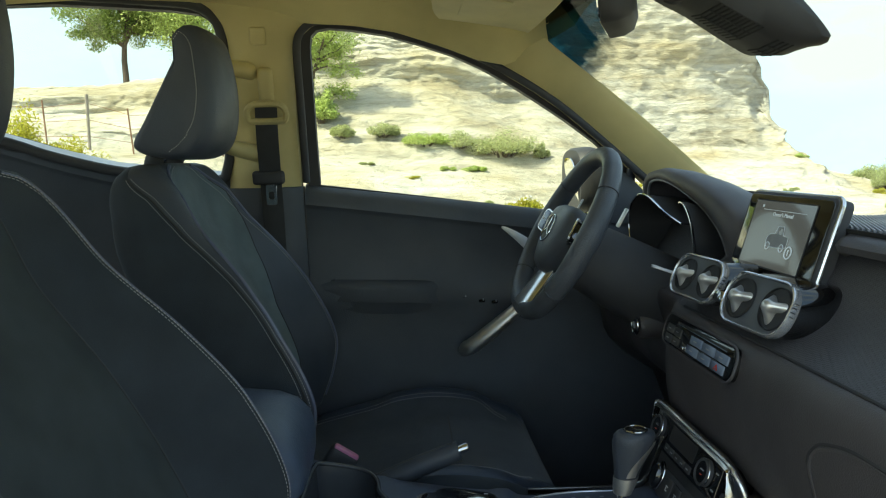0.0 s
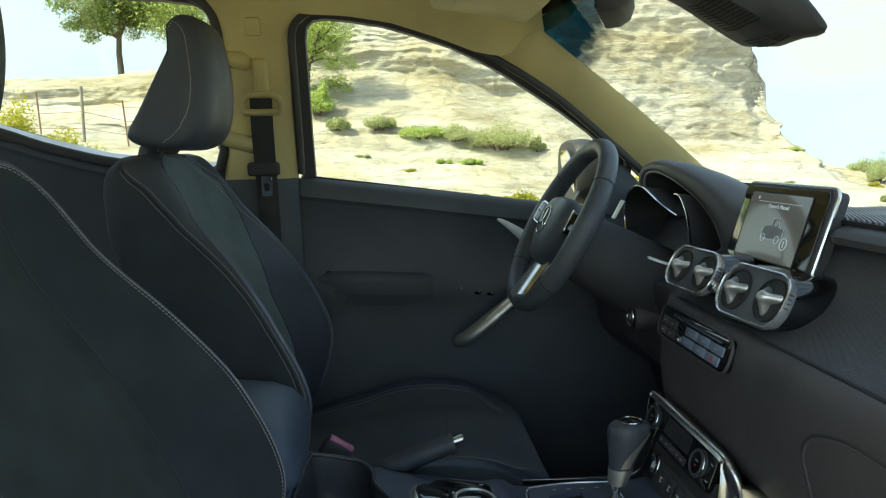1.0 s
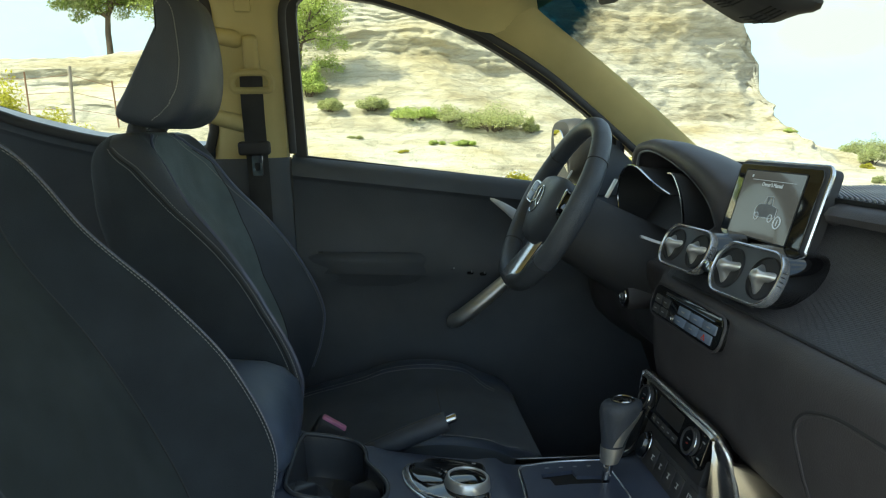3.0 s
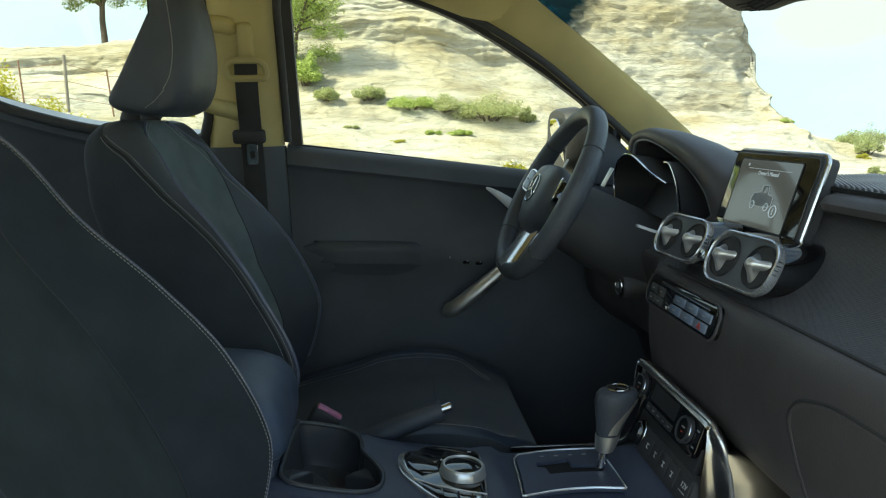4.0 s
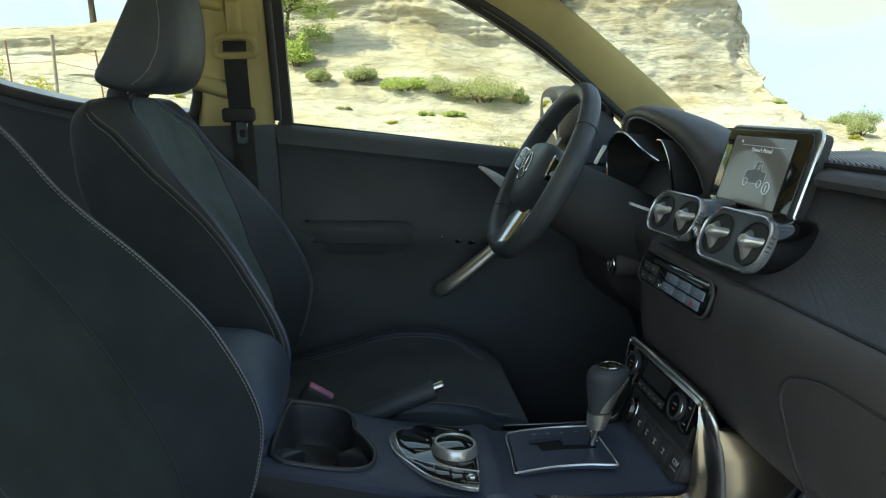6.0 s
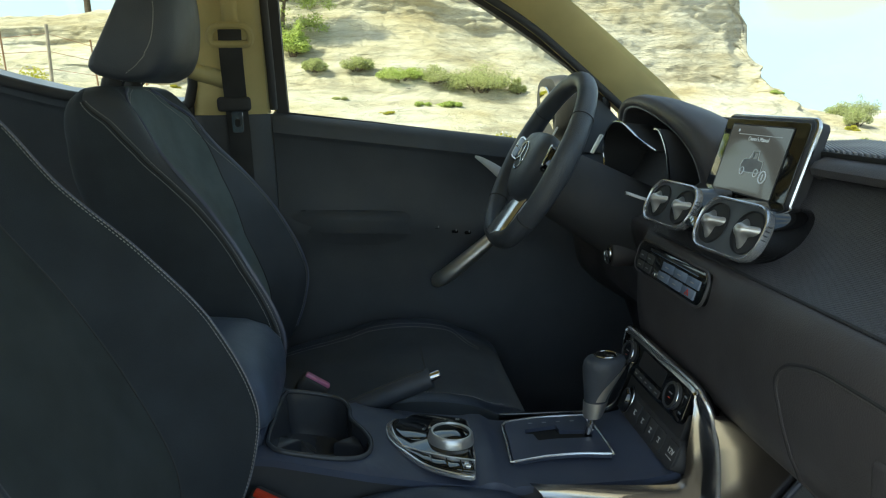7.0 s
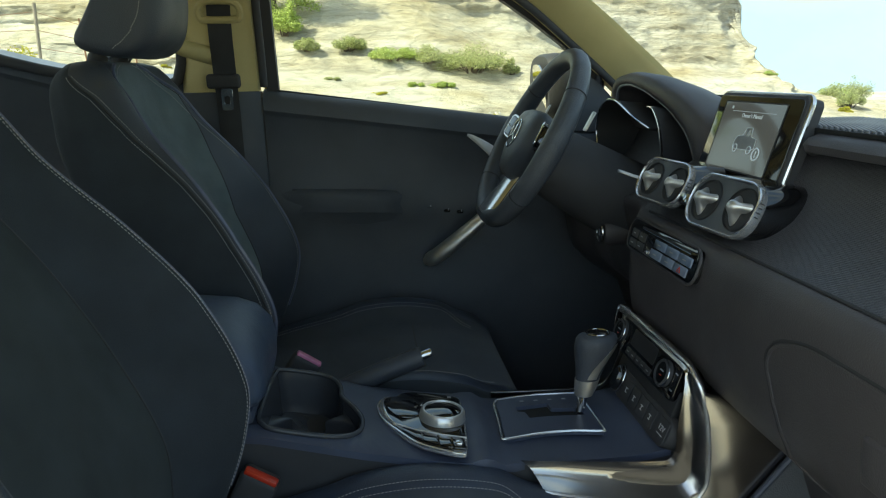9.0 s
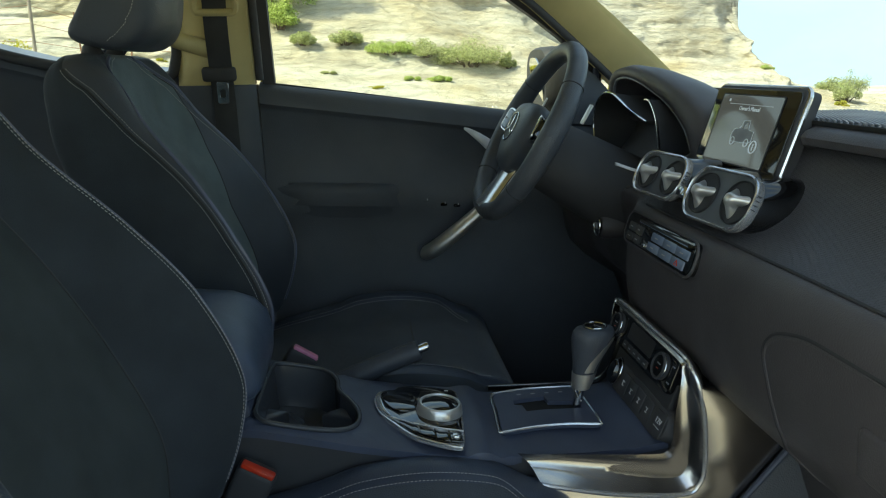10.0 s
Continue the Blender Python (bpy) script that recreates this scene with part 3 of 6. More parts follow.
def tree(x, y, height, spread, seed, leaf, label, lean=0.1, density=1.0, trunk=0.16, bare=0.4, size=0.13, base=None):
    rng = random.Random(seed)
    z = (ground_height(x, y) if base is None else base) - 0.1
    top = thing("tree", (x, y, z), label, "tree")
    wood, crown = bmesh.new(), bmesh.new()
    p, d, pts = Vector((x, y, z)), Vector((lean, 0.0, 1)).normalized(), []
    for i in range(9):
        pts.append(p.copy())
        d = (d + Vector((rng.gauss(0, 0.1), rng.gauss(0, 0.1), 0.05))).normalized()
        p = p + d * height * 0.105
    tube(pts, [trunk * (1 - 0.085 * i) for i in range(9)], 9, bm=wood)
    for k in range(20):
        i = rng.randint(int(9 * bare * 0.8), 8)
        a = rng.random() * 6.283
        q, e = pts[i].copy(), Vector((math.cos(a), math.sin(a), rng.uniform(0.15, 0.8))).normalized()
        limb = [q.copy()]
        reach = spread * rng.uniform(0.5, 1.0) * (1 - 0.35 * max(0, i - 6) / 2)
        for s in range(5):
            e = (e + Vector((rng.gauss(0, 0.25), rng.gauss(0, 0.25), rng.gauss(0.05, 0.18)))).normalized()
            q = q + e * reach / 5
            limb.append(q.copy())
            if s >= 1:
                for _ in range(2):
                    c = q + Vector((rng.gauss(0, 0.22), rng.gauss(0, 0.22), rng.gauss(0.08, 0.16))) * spread * 0.5
                    r = spread * rng.uniform(0.13, 0.26)
                    leaf_cloud(crown, rng, c, (r * 1.25, r * 1.25, r * 0.85), int(170 * density), size * 0.8)
        tube(limb, [trunk * 0.45 * (1 - 0.16 * s) for s in range(6)], 6, bm=wood)
    part("trunk", wood, BARK, top)
    part("crown", crown, leaf, top, angle=180)
    return top


def bush(x, y, wide, high, seed, leaf, label, size=0.07, n=11, flowers=False):
    rng = random.Random(seed)
    z = ground_height(x, y) - 0.03
    top = thing("bush", (x, y, z), label, "bush")
    wood, crown = bmesh.new(), bmesh.new()
    for k in range(n):
        a, s = rng.random() * 6.283, rng.random() ** 0.6
        h = high * rng.uniform(0.45, 1.0) * (1 - 0.45 * s)
        c = Vector((x + math.cos(a) * s * wide * 0.42, y + math.sin(a) * s * wide * 0.3, z + h * 0.72))
        tube([(x + (c.x - x) * 0.3, y + (c.y - y) * 0.3, z), ((x + c.x) / 2, (y + c.y) / 2, (z + c.z) / 2), c], [0.02, 0.013, 0.006], 5, bm=wood)
        r = wide * rng.uniform(0.12, 0.2)
        leaf_cloud(crown, rng, c, (r * 1.2, r * 1.2, h * 0.48), 330, size * 0.8)
    part("stem", wood, BARK, top)
    part("leaves", crown, leaf, top, angle=180)
    if flowers:
        fl = bmesh.new()
        leaf_cloud(fl, rng, (x, y - 0.1, z + high * 0.75), (wide * 0.35, wide * 0.3, high * 0.25), 26, 0.06)
        tagged(part("flowers", fl, WHITE, top, "small white flowers", angle=180), kind="stuff")
    return top


tree(-8.2, 22.0, 4.0, 1.8, 4, LEAF_DARK, "slender olive-green tree on top of the rock ledge", lean=-0.02, density=1.7, trunk=0.1, bare=0.46, size=0.11)
tree(-6.6, 23.5, 4.8, 3.0, 9, LEAF_LIGHT, "bright green leafy tree on top of the rock ledge", lean=0.05, density=2.0, trunk=0.14, bare=0.24, size=0.12)
tree(-2.3, 17.7, 2.35, 1.15, 15, LEAF_LIGHT, "light green young tree against the rock face", lean=0.08, density=0.5, trunk=0.06, bare=0.2, size=0.1)
bush(-2.0, 17.0, 0.9, 0.95, 21, LEAF_LIGHT, "light green bush below the rock face", size=0.1)
bush(-1.45, 16.35, 0.55, 0.4, 22, LEAF_BUSH, "small sage bush on the rock ledge")
bush(-0.55, 16.5, 0.75, 0.45, 23, LEAF_BUSH, "sage green bush on the rock ledge")
bush(0.45, 16.2, 1.1, 0.42, 24, LEAF_LIGHT, "low bright green bush on the rock ledge")
bush(1.25, 16.1, 0.9, 0.42, 25, LEAF_BUSH, "low sage bush on the rock ledge")
bush(2.25, 16.1, 1.7, 0.7, 26, LEAF_BUSH, "wide sage green bush on the rock ledge", n=20)
bush(3.2, 16.3, 0.45, 0.4, 27, LEAF_BUSH, "small dry bush on the rock ledge")
bush(1.45, 14.9, 0.65, 0.16, 28, LEAF_LIGHT, "low bright green tuft on bare rock", n=7)
bush(0.85, 14.9, 0.4, 0.14, 29, LEAF_LIGHT, "small bright green tuft on bare rock", n=5)
bush(1.95, 11.6, 0.9, 0.32, 30, LEAF_YELLOW, "yellow-green plant with small white flowers", flowers=True)
bush(3.05, 12.0, 0.75, 1.1, 31, LEAF_LIGHT, "tall light green shrub on bare rock", size=0.09)
bush(4.4, 12.4, 0.9, 0.9, 32, LEAF_YELLOW, "yellow-green shrub on bare rock", size=0.09)
bush(-6.75, 12.0, 1.3, 1.7, 33, LEAF_YELLOW, "tall yellow-green shrub on the slope", size=0.09, n=18)
bush(-5.75, 12.0, 1.2, 1.05, 34, LEAF_YELLOW, "low yellow-green shrub on the slope", size=0.08)
bush(12.6, 21.5, 0.5, 0.35, 35, LEAF_BUSH, "small round bush on the rocky spur")
bush(11.4, 19.5, 0.4, 0.2, 36, LEAF_LIGHT, "small green tuft on the rocky spur", n=5)
bush(14.3, 21.0, 1.0, 0.6, 37, LEAF_BUSH, "round sage bush on stony ground", n=14)
bush(13.2, 18.5, 0.8, 0.5, 38, LEAF_BUSH, "round sage bush on stony ground", n=12)
bush(16.0, 23.5, 1.1, 0.75, 39, LEAF_LIGHT, "green bush on stony ground", n=14)
bush(17.2, 24.0, 1.3, 1.0, 40, LEAF_BUSH, "sage green bush on stony ground", n=16)

rng = random.Random(77)
for k in range(16):
    bush(rng.uniform(5.5, 13.5), rng.uniform(12.0, 17.5), rng.uniform(0.25, 0.6), rng.uniform(0.1, 0.22), 50 + k, (LEAF_YELLOW, LEAF_BUSH, LEAF_LIGHT)[k % 3], "low tuft of dry plants on pale bare rock", size=0.06, n=5)
for k in range(12):
    bush(rng.uniform(-4.5, 5.0), rng.uniform(11.0, 15.2), rng.uniform(0.2, 0.5), rng.uniform(0.06, 0.13), 80 + k, (LEAF_YELLOW, LEAF_BUSH)[k % 2], "low tuft of dry plants on pale bare rock", size=0.05, n=5)


def wire_fence():
    top = thing("wire_fence", (-6.2, 15.0, ground_height(-6.2, 15.0)), "old wire fence with thin weathered posts on the slope", "fence")
    rng = random.Random(5)
    posts = []
    for x, h, m in ((-8.6, 1.0, RUST), (-7.5, 1.0, RUST), (-6.65, 1.15, POST), (-5.75, 0.95, RUST), (-4.8, 0.95, RUST), (-3.9, 0.9, RUST)):
        z = ground_height(x, 15.0)
        posts.append((x, z, h))
        part("post", tube([(x, 15, z - 0.1), (x + rng.gauss(0, 0.03), 15, z + h)], 0.035 if m is POST else 0.018, 8), m, top)
    for k in (0.25, 0.55, 0.85):
        part("wire", tube([(x, 15, z + h * k) for x, z, h in posts], 0.006, 5), RUST, top)


wire_fence()


# ---- the truck's cab ----
def side_y(z, off=0.0):
    """How far out the side wall stands at a height: upright below the sill, leaning in above it."""
    return 0.72 - 0.28 * max(0.0, z - 1.28) + off


GLASS_FRONT = [(-0.467, 1.296), (-0.468, 1.40), (-0.468, 1.52), (-0.468, 1.597), (-0.464, 1.620), (-0.451, 1.632), (-0.426, 1.636), (-0.378, 1.632), (-0.305, 1.621),
               (-0.232, 1.601), (-0.157, 1.577), (-0.094, 1.550), (-0.029, 1.515), (0.037, 1.475), (0.105, 1.432), (0.175, 1.383), (0.245, 1.325), (0.26, 1.20), (0.114, 1.215), (-0.077, 1.242), (-0.277, 1.270)]
TRIM_FRONT = [(-0.494, 1.305), (-0.493, 1.397), (-0.493, 1.518), (-0.493, 1.583), (-0.487, 1.614), (-0.470, 1.634), (-0.443, 1.644), (-0.376, 1.642), (-0.281, 1.627),
              (-0.184, 1.597), (-0.098, 1.565), (-0.035, 1.534), (0.030, 1.497), (0.097, 1.453), (0.180, 1.388), (0.237, 1.342), (0.30, 1.29)]
GLASS_REAR = [(-1.40, 1.47), (-1.159, 1.427), (-1.046, 1.388), (-0.917, 1.353), (-0.806, 1.340), (-0.683, 1.328), (-0.661, 1.524), (-0.657, 1.616), (-0.670, 1.650),
              (-0.697, 1.667), (-0.755, 1.675), (-0.983, 1.689), (-1.20, 1.685), (-1.36, 1.64)]


def grown(outline, by, x0, z0):
    """An outline pushed outwards from a middle."""
    out, n = [], len(outline)
    for i, (x, z) in enumerate(outline):
        a, b = Vector(outline[i - 1]), Vector(outline[(i + 1) % n])
        d = (b - a).normalized()
        k = Vector((-d.y, d.x))
        if k.dot(Vector((x - x0, z - z0))) < 0:
            k = -k
        out.append((x + k.x * by, z + k.y * by))
    return out


def side_plate(outline, hole, off, thick, sign=1):
    """A plate that follows the leaning side wall, with a hole."""
    bm = slab(outline, thick, hole=hole)
    for v in bm.verts:
        x, z, d = v.co
        v.co = (x, sign * (side_y(z) + off - d), z)
    bmesh.ops.recalc_face_normals(bm, faces=bm.faces)
    return bm


def strip(a, b, offa, offb, sign=1):
    """A skin between two lines (x, z) on the side wall."""
    return loft([[(x, sign * (side_y(z) + offa), z) for x, z in a], [(x, sign * (side_y(z) + offb), z) for x, z in b]], ring_closed=False)


def solid(bm, thick):
    """Gives a skin its thickness."""
    bmesh.ops.recalc_face_normals(bm, faces=bm.faces)
    bmesh.ops.solidify(bm, geom=bm.faces[:], thickness=thick)
    bmesh.ops.recalc_face_normals(bm, faces=bm.faces)
    return bm


cab = thing("pickup_cab", (0, 0, 0), "yellow pickup truck cab with beige roof lining, seen from inside", "vehicle")

# roof: lining with rounded sides, and the painted panel over it
WS_TOP, WS_FOOT = (0.004, 1.700), (0.58, 1.235)


def roof_rings(drop, grow):
    rings = []
    for x in np.linspace(-1.62, 0.10, 60):
        edge = lerp([(-1.62, 1.64), (-1.3, 1.68), (-0.9, 1.70), (-0.66, 1.69), (-0.50, 1.652), (-0.447, 1.646), (-0.376, 1.643), (-0.281, 1.628), (-0.184, 1.598), (-0.098, 1.566), (-0.035, 1.556), (0.036, 1.603), (0.10, 1.64)], x)[0] + 0.0
        high = lerp([(-1.62, 1.70), (-1.2, 1.745), (-0.6, 1.745), (-0.2, 1.715), (0.03, 1.672), (0.10, 1.66)], x)[0]
        ring = []
        for k in range(25):
            v = -1 + k / 12
            wide = side_y(edge, -0.035) + grow
            ring.append((x, v * wide, edge + (high - edge) * (1 - abs(v) ** 6.0) + drop))
        rings.append(ring)
    return rings


part("headliner", solid(loft(roof_rings(0, 0), ring_closed=False), 0.012), BEIGE, cab, "beige woven roof lining")
part("roof_panel", solid(loft(roof_rings(0.055, 0.14), ring_closed=False), 0.01), YELLOW, cab, "yellow painted roof")

for sign in (1, -1):
    # beige trim between the doors, bowed inwards, on its black lower part
    rings = []
    for z in np.linspace(1.295, 1.70, 14):
        x0 = lerp([(1.295, -0.668), (1.46, -0.648), (1.56, -0.64), (1.62, -0.645), (1.66, -0.67), (1.70, -0.74)], z)[0]
        x1 = lerp([(1.295, -0.508), (1.587, -0.506), (1.621, -0.496), (1.645, -0.447), (1.66, -0.40), (1.70, -0.34)], z)[0]
        ring = []
        for k in range(13):
            v = k / 12
            ring.append((x0 + (x1 - x0) * v, sign * (side_y(z, -0.028) - 0.03 * math.sin(math.pi * v) ** 0.6), z))
        ring += [(x1, sign * side_y(z, 0.02), z), (x0, sign * side_y(z, 0.02), z)]
        rings.append(ring)
    part("pillar_trim", loft(rings), BEIGE_PLASTIC, cab, "beige plastic pillar trim")
    rings = []
    for z in np.linspace(0.55, 1.294, 8):
        x0, x1 = -0.69 - 0.03 * (1.3 - z), -0.505 + 0.02 * (1.3 - z)
        ring = [(x0 + (x1 - x0) * k / 8, sign * (0.692 - 0.03 * math.sin(math.pi * k / 8) ** 0.5), z) for k in range(9)]
        ring += [(x1, sign * 0.74, z), (x0, sign * 0.74, z)]
        rings.append(ring)
    part("lower_pillar_trim", loft(rings), TRIM, cab, "black plastic lower pillar trim")
    # windscreen pillar
    low = [(-0.062, 1.552), (-0.035, 1.534), (0.030, 1.497), (0.097, 1.453), (0.180, 1.388), (0.237, 1.342), (0.30, 1.285), (0.40, 1.20)]
    upp = [(0.036, 1.601), (0.066, 1.578), (0.115, 1.543), (0.18, 1.497), (0.27, 1.43), (0.36, 1.36), (0.451, 1.287), (0.56, 1.20)]
    rings = []
    for (xa, za), (xb, zb) in zip(low, upp):
        ring = []
        for k in range(10):
            v = k / 9
            ring.append((xa + (xb - xa) * v, sign * (side_y(za, -0.03) * (1 - v) + side_y(zb, -0.06) * v - 0.009 * math.sin(math.pi * v) ** 0.7), za + (zb - za) * v))
        ring += [(xb - 0.004, sign * side_y(zb, -0.02), zb - 0.003), ((xa + xb) / 2 + 0.02, sign * side_y(za, 0.03), (za + zb) / 2 + 0.02), (xa, sign * side_y(za, 0.01), za - 0.004)]
        rings.append(ring)
    part("windscreen_pillar", loft(rings), BEIGE_PLASTIC, cab, "beige windscreen pillar trim")
    # rubber seal round the front door opening
    part("door_seal", tube([(p.x, sign * side_y(p.y, -0.036), p.y) for p in catmull([(x, z, 0) for x, z in TRIM_FRONT], 4)], 0.0085, 10), RUBBER, cab, "black rubber door seal")

rear_ring = grown(GLASS_REAR, 0.011, -0.9, 1.50)
part("door_seal", tube([(p.x, side_y(p.y, -0.034), p.y) for p in catmull([(x, z, 0) for x, z in rear_ring], 4, True)], 0.0115, 10, True), RUBBER, cab, "black rubber door seal")

# windscreen, curved across
rings = []
for i in range(9):
    t = i / 8
    rings.append([(WS_TOP[0] + (WS_FOOT[0] - WS_TOP[0]) * t + 0.10 * (1 - v * v) * (0.55 + 0.45 * t) - 0.06, v * (0.575 + 0.085 * t), WS_TOP[1] + (WS_FOOT[1] - WS_TOP[1]) * t - 0.02 * v * v)
                  for v in np.linspace(-1, 1, 17)])
ws = part("windscreen", loft(rings, ring_closed=False), SCREEN_GLASS, cab, "curved windscreen with a blue shade band")
ws.visible_shadow = False
part("windscreen_header", tube([(0.025 + 0.09 * (1 - v * v), v * 0.60, 1.652 - 0.02 * v * v) for v in np.linspace(-1, 1, 15)], 0.02, 8, flat=0.6), BEIGE, cab)

# floor, front bulkhead, back wall
part("floor_pan", joined(block(2.3, 1.42, 0.06, pose(-0.45, 0, 0.42), 0.01), block(1.3, 0.24, 0.16, pose(-0.35, 0, 0.50), 0.05)), CARPET, cab, "black carpeted floor")
part("bulkhead", joined(block(0.05, 1.44, 0.95, pose(0.80, 0, 0.66, 0, 12, 0), 0.01)), CARPET, cab, "black carpeted bulkhead")
part("back_wall", joined(block(0.06, 1.42, 0.95, pose(-1.62, 0, 0.87), 0.02), block(0.05, 0.16, 0.45, pose(-1.60, 0.62, 1.48), 0.02), block(0.05, 0.16, 0.45, pose(-1.60, -0.62, 1.48), 0.02), block(0.05, 1.2, 0.06, pose(-1.60, 0, 1.69), 0.02)), TRIM, cab, "black back wall")
for sign in (1, -1):
    part("rear_corner", block(0.28, 0.05, 0.42, pose(-1.50, sign * 0.66, 1.52, sign * 14, 0, 0), 0.02), BEIGE_PLASTIC, cab)
    part("sill", block(2.4, 0.14, 0.14, pose(-0.45, sign * 0.78, 0.46), 0.03), TRIM, cab, "black door sill")
bonnet = [[(x, v * 0.80, 1.16 - 0.10 * (x - 0.7) ** 2 - 0.06 * v * v) for v in np.linspace(-1, 1, 11)] for x in np.linspace(0.72, 1.7, 8)]
part("bonnet", solid(loft(bonnet, ring_closed=False), 0.02), YELLOW, cab, "yellow painted bonnet")
for sign in (1, -1):
    part("front_wing", block(1.2, 0.10, 0.6, pose(1.15, sign * 0.84, 0.80), 0.04), YELLOW, cab, "yellow painted front wing")


def door_skin(name, x0, x1, top, sign, glass, label, parts):
    d = thing(name, ((x0 + x1) / 2, sign * 0.72, 0.5), label, "car door")
    rings = []
    for x in np.linspace(x0, x1, 20):
        zt = lerp(top, x)[0]
        prof = [(0.76, zt - 0.012), (0.728, zt), (0.708, zt - 0.004), (0.693, zt - 0.018), (0.688, zt - 0.046), (0.694, zt - 0.052), (0.700, zt - 0.06), (0.704, 1.10), (0.700, 1.06), (0.690, 1.035), (0.70, 1.0),
                (0.705, 0.94), (0.69, 0.80), (0.69, 0.60), (0.72, 0.52), (0.80, 0.52), (0.86, 0.62), (0.88, 0.9), (0.86, 1.12), (0.80, zt - 0.03)]
        rings.append([(x, sign * y, z) for y, z in prof])
    part("door_panel", loft(rings), TRIM, d, "black soft-trimmed inner door panel", angle=50)
    frame = grown(glass, 0.038 if x1 > 0 else 0.031, -0.1 if x1 > 0 else -0.9, 1.45)
    part("window_frame", side_plate(frame, glass, 0.0, 0.03, sign), RUBBER, d, "black window frame")
    outer = grown(glass, 0.05, -0.1 if x1 > 0 else -0.9, 1.45)
    part("outer_frame", side_plate(outer, grown(glass, 0.028, -0.1 if x1 > 0 else -0.9, 1.45), 0.045, 0.02, sign), YELLOW, d, "yellow painted door frame")
    bm = side_plate(grown(glass, 0.012, -0.1 if x1 > 0 else -0.9, 1.45), None, 0.018, 0.004, sign)
    pane = part("window_pane", bm, GLASS, d, "clear side window")
    pane.visible_shadow = False
    return d


FRONT_TOP = [(-0.52, 1.302), (-0.467, 1.295), (-0.277, 1.270), (-0.077, 1.243), (0.032, 1.228), (0.114, 1.216), (0.42, 1.18)]
REAR_TOP = [(-1.45, 1.49), (-1.159, 1.430), (-1.046, 1.392), (-0.917, 1.357), (-0.806, 1.343), (-0.683, 1.330), (-0.60, 1.328)]
front_door = door_skin("front_door", -0.50, 0.42, FRONT_TOP, 1, GLASS_FRONT, "closed front door with black trim and silver grab bar", 0)
rear_door = door_skin("rear_door", -1.42, -0.665, REAR_TOP, 1, GLASS_REAR, "closed rear door with black trim and clear window", 0)
door_skin("rear_door", -1.42, -0.70, REAR_TOP, -1, GLASS_REAR, "closed rear door with black trim and clear window", 0)
# plastic sill; pale metal stands in for the sky reflected along it
part("sill_cap", solid(strip([(x, z + 0.004) for x, z in REAR_TOP[:-1]], [(x, z - 0.012) for x, z in REAR_TOP[:-1]], 0.0, -0.035), 0.004), VANE_SATIN, rear_door, "glossy window sill in pale metal for reflected sky")

# front door: armrest, grab bar, opener, switches, mirror corner
rings = []
for x, y, zt, zb in ((-0.50, 0.704, 1.070, 1.03), (-0.44, 0.690, 1.072, 1.005), (-0.38, 0.680, 1.070, 0.990), (-0.28, 0.677, 1.066, 0.984), (-0.225, 0.682, 1.062, 0.992), (-0.200, 0.692, 1.058, 1.012), (-0.188, 0.703, 1.052, 1.032)):
    rings.append([(x, 0.715, zt), (x, (y + 0.71) / 2, zt + 0.002), (x, y + 0.010, zt - 0.001), (x, y + 0.002, zt - 0.008), (x, y, zt - 0.022), (x, y + 0.004, zt - 0.05), (x, y * 0.55 + 0.70 * 0.45, zb + 0.03), (x, 0.700, zb), (x, 0.715, zb - 0.006)])
part("armrest", loft([[Vector(p) for p in r] for r in rings]), TRIM, front_door, "black padded armrest")
bar = catmull([(-0.140, 0.665, 0.905), (-0.128, 0.640, 0.915), (-0.085, 0.628, 0.950), (-0.032, 0.622, 0.995), (0.03, 0.625, 1.05), (0.075, 0.65, 1.09), (0.085, 0.69, 1.10)], 5)
part("grab_bar", tube(bar, [0.012 + 0.011 * math.sin(math.pi * min(1, 0.25 + i / len(bar))) for i in range(len(bar))], 12, flat=0.75), SILVER, front_door, "satin silver grab bar")
rings = []
for t in np.linspace(0, 1, 10):
    c = Vector((-0.045 + 0.066 * t, 0.690 - 0.014 * math.sin(math.pi * t), 1.187 - 0.047 * t ** 1.15))
    h = 0.0025 + 0.0115 * t ** 0.75
    rings.append([c + Vector((0.3 * h * math.sin(a), 0.35 * h * math.cos(a), h * math.sin(a))) for a in np.linspace(0, 6.283, 9)[:-1]])
part("door_opener", loft(rings), SATIN, front_door, "satin silver door opener")
for x, z in ((-0.160, 1.030), (-0.136, 1.022), (-0.094, 1.012), (-0.063, 1.008)):
    sw = part("window_switch", block(0.016, 0.014, 0.008, pose(x, 0.701, z, 25, 0, 0), 0.003), GLOSS, front_door, "small glossy window switch")
    # small pale block in place of the glint on each switch
    part("switch_glint", block(0.003, 0.003, 0.005, pose(x + 0.003, 0.6935, z + 0.002), 0.0008), GREY, sw)
part("mirror_corner", solid(strip([(0.20, 1.335), (0.26, 1.30), (0.30, 1.26)], [(0.19, 1.19), (0.26, 1.185), (0.36, 1.18)], -0.005, -0.02), 0.012), TRIM, front_door, "black mirror mounting corner")
part("quarter_post", tube([(0.268, 0.706, 1.315), (0.262, 0.712, 1.19)], 0.008, 8), CONSOLE, front_door, "grey window divider")


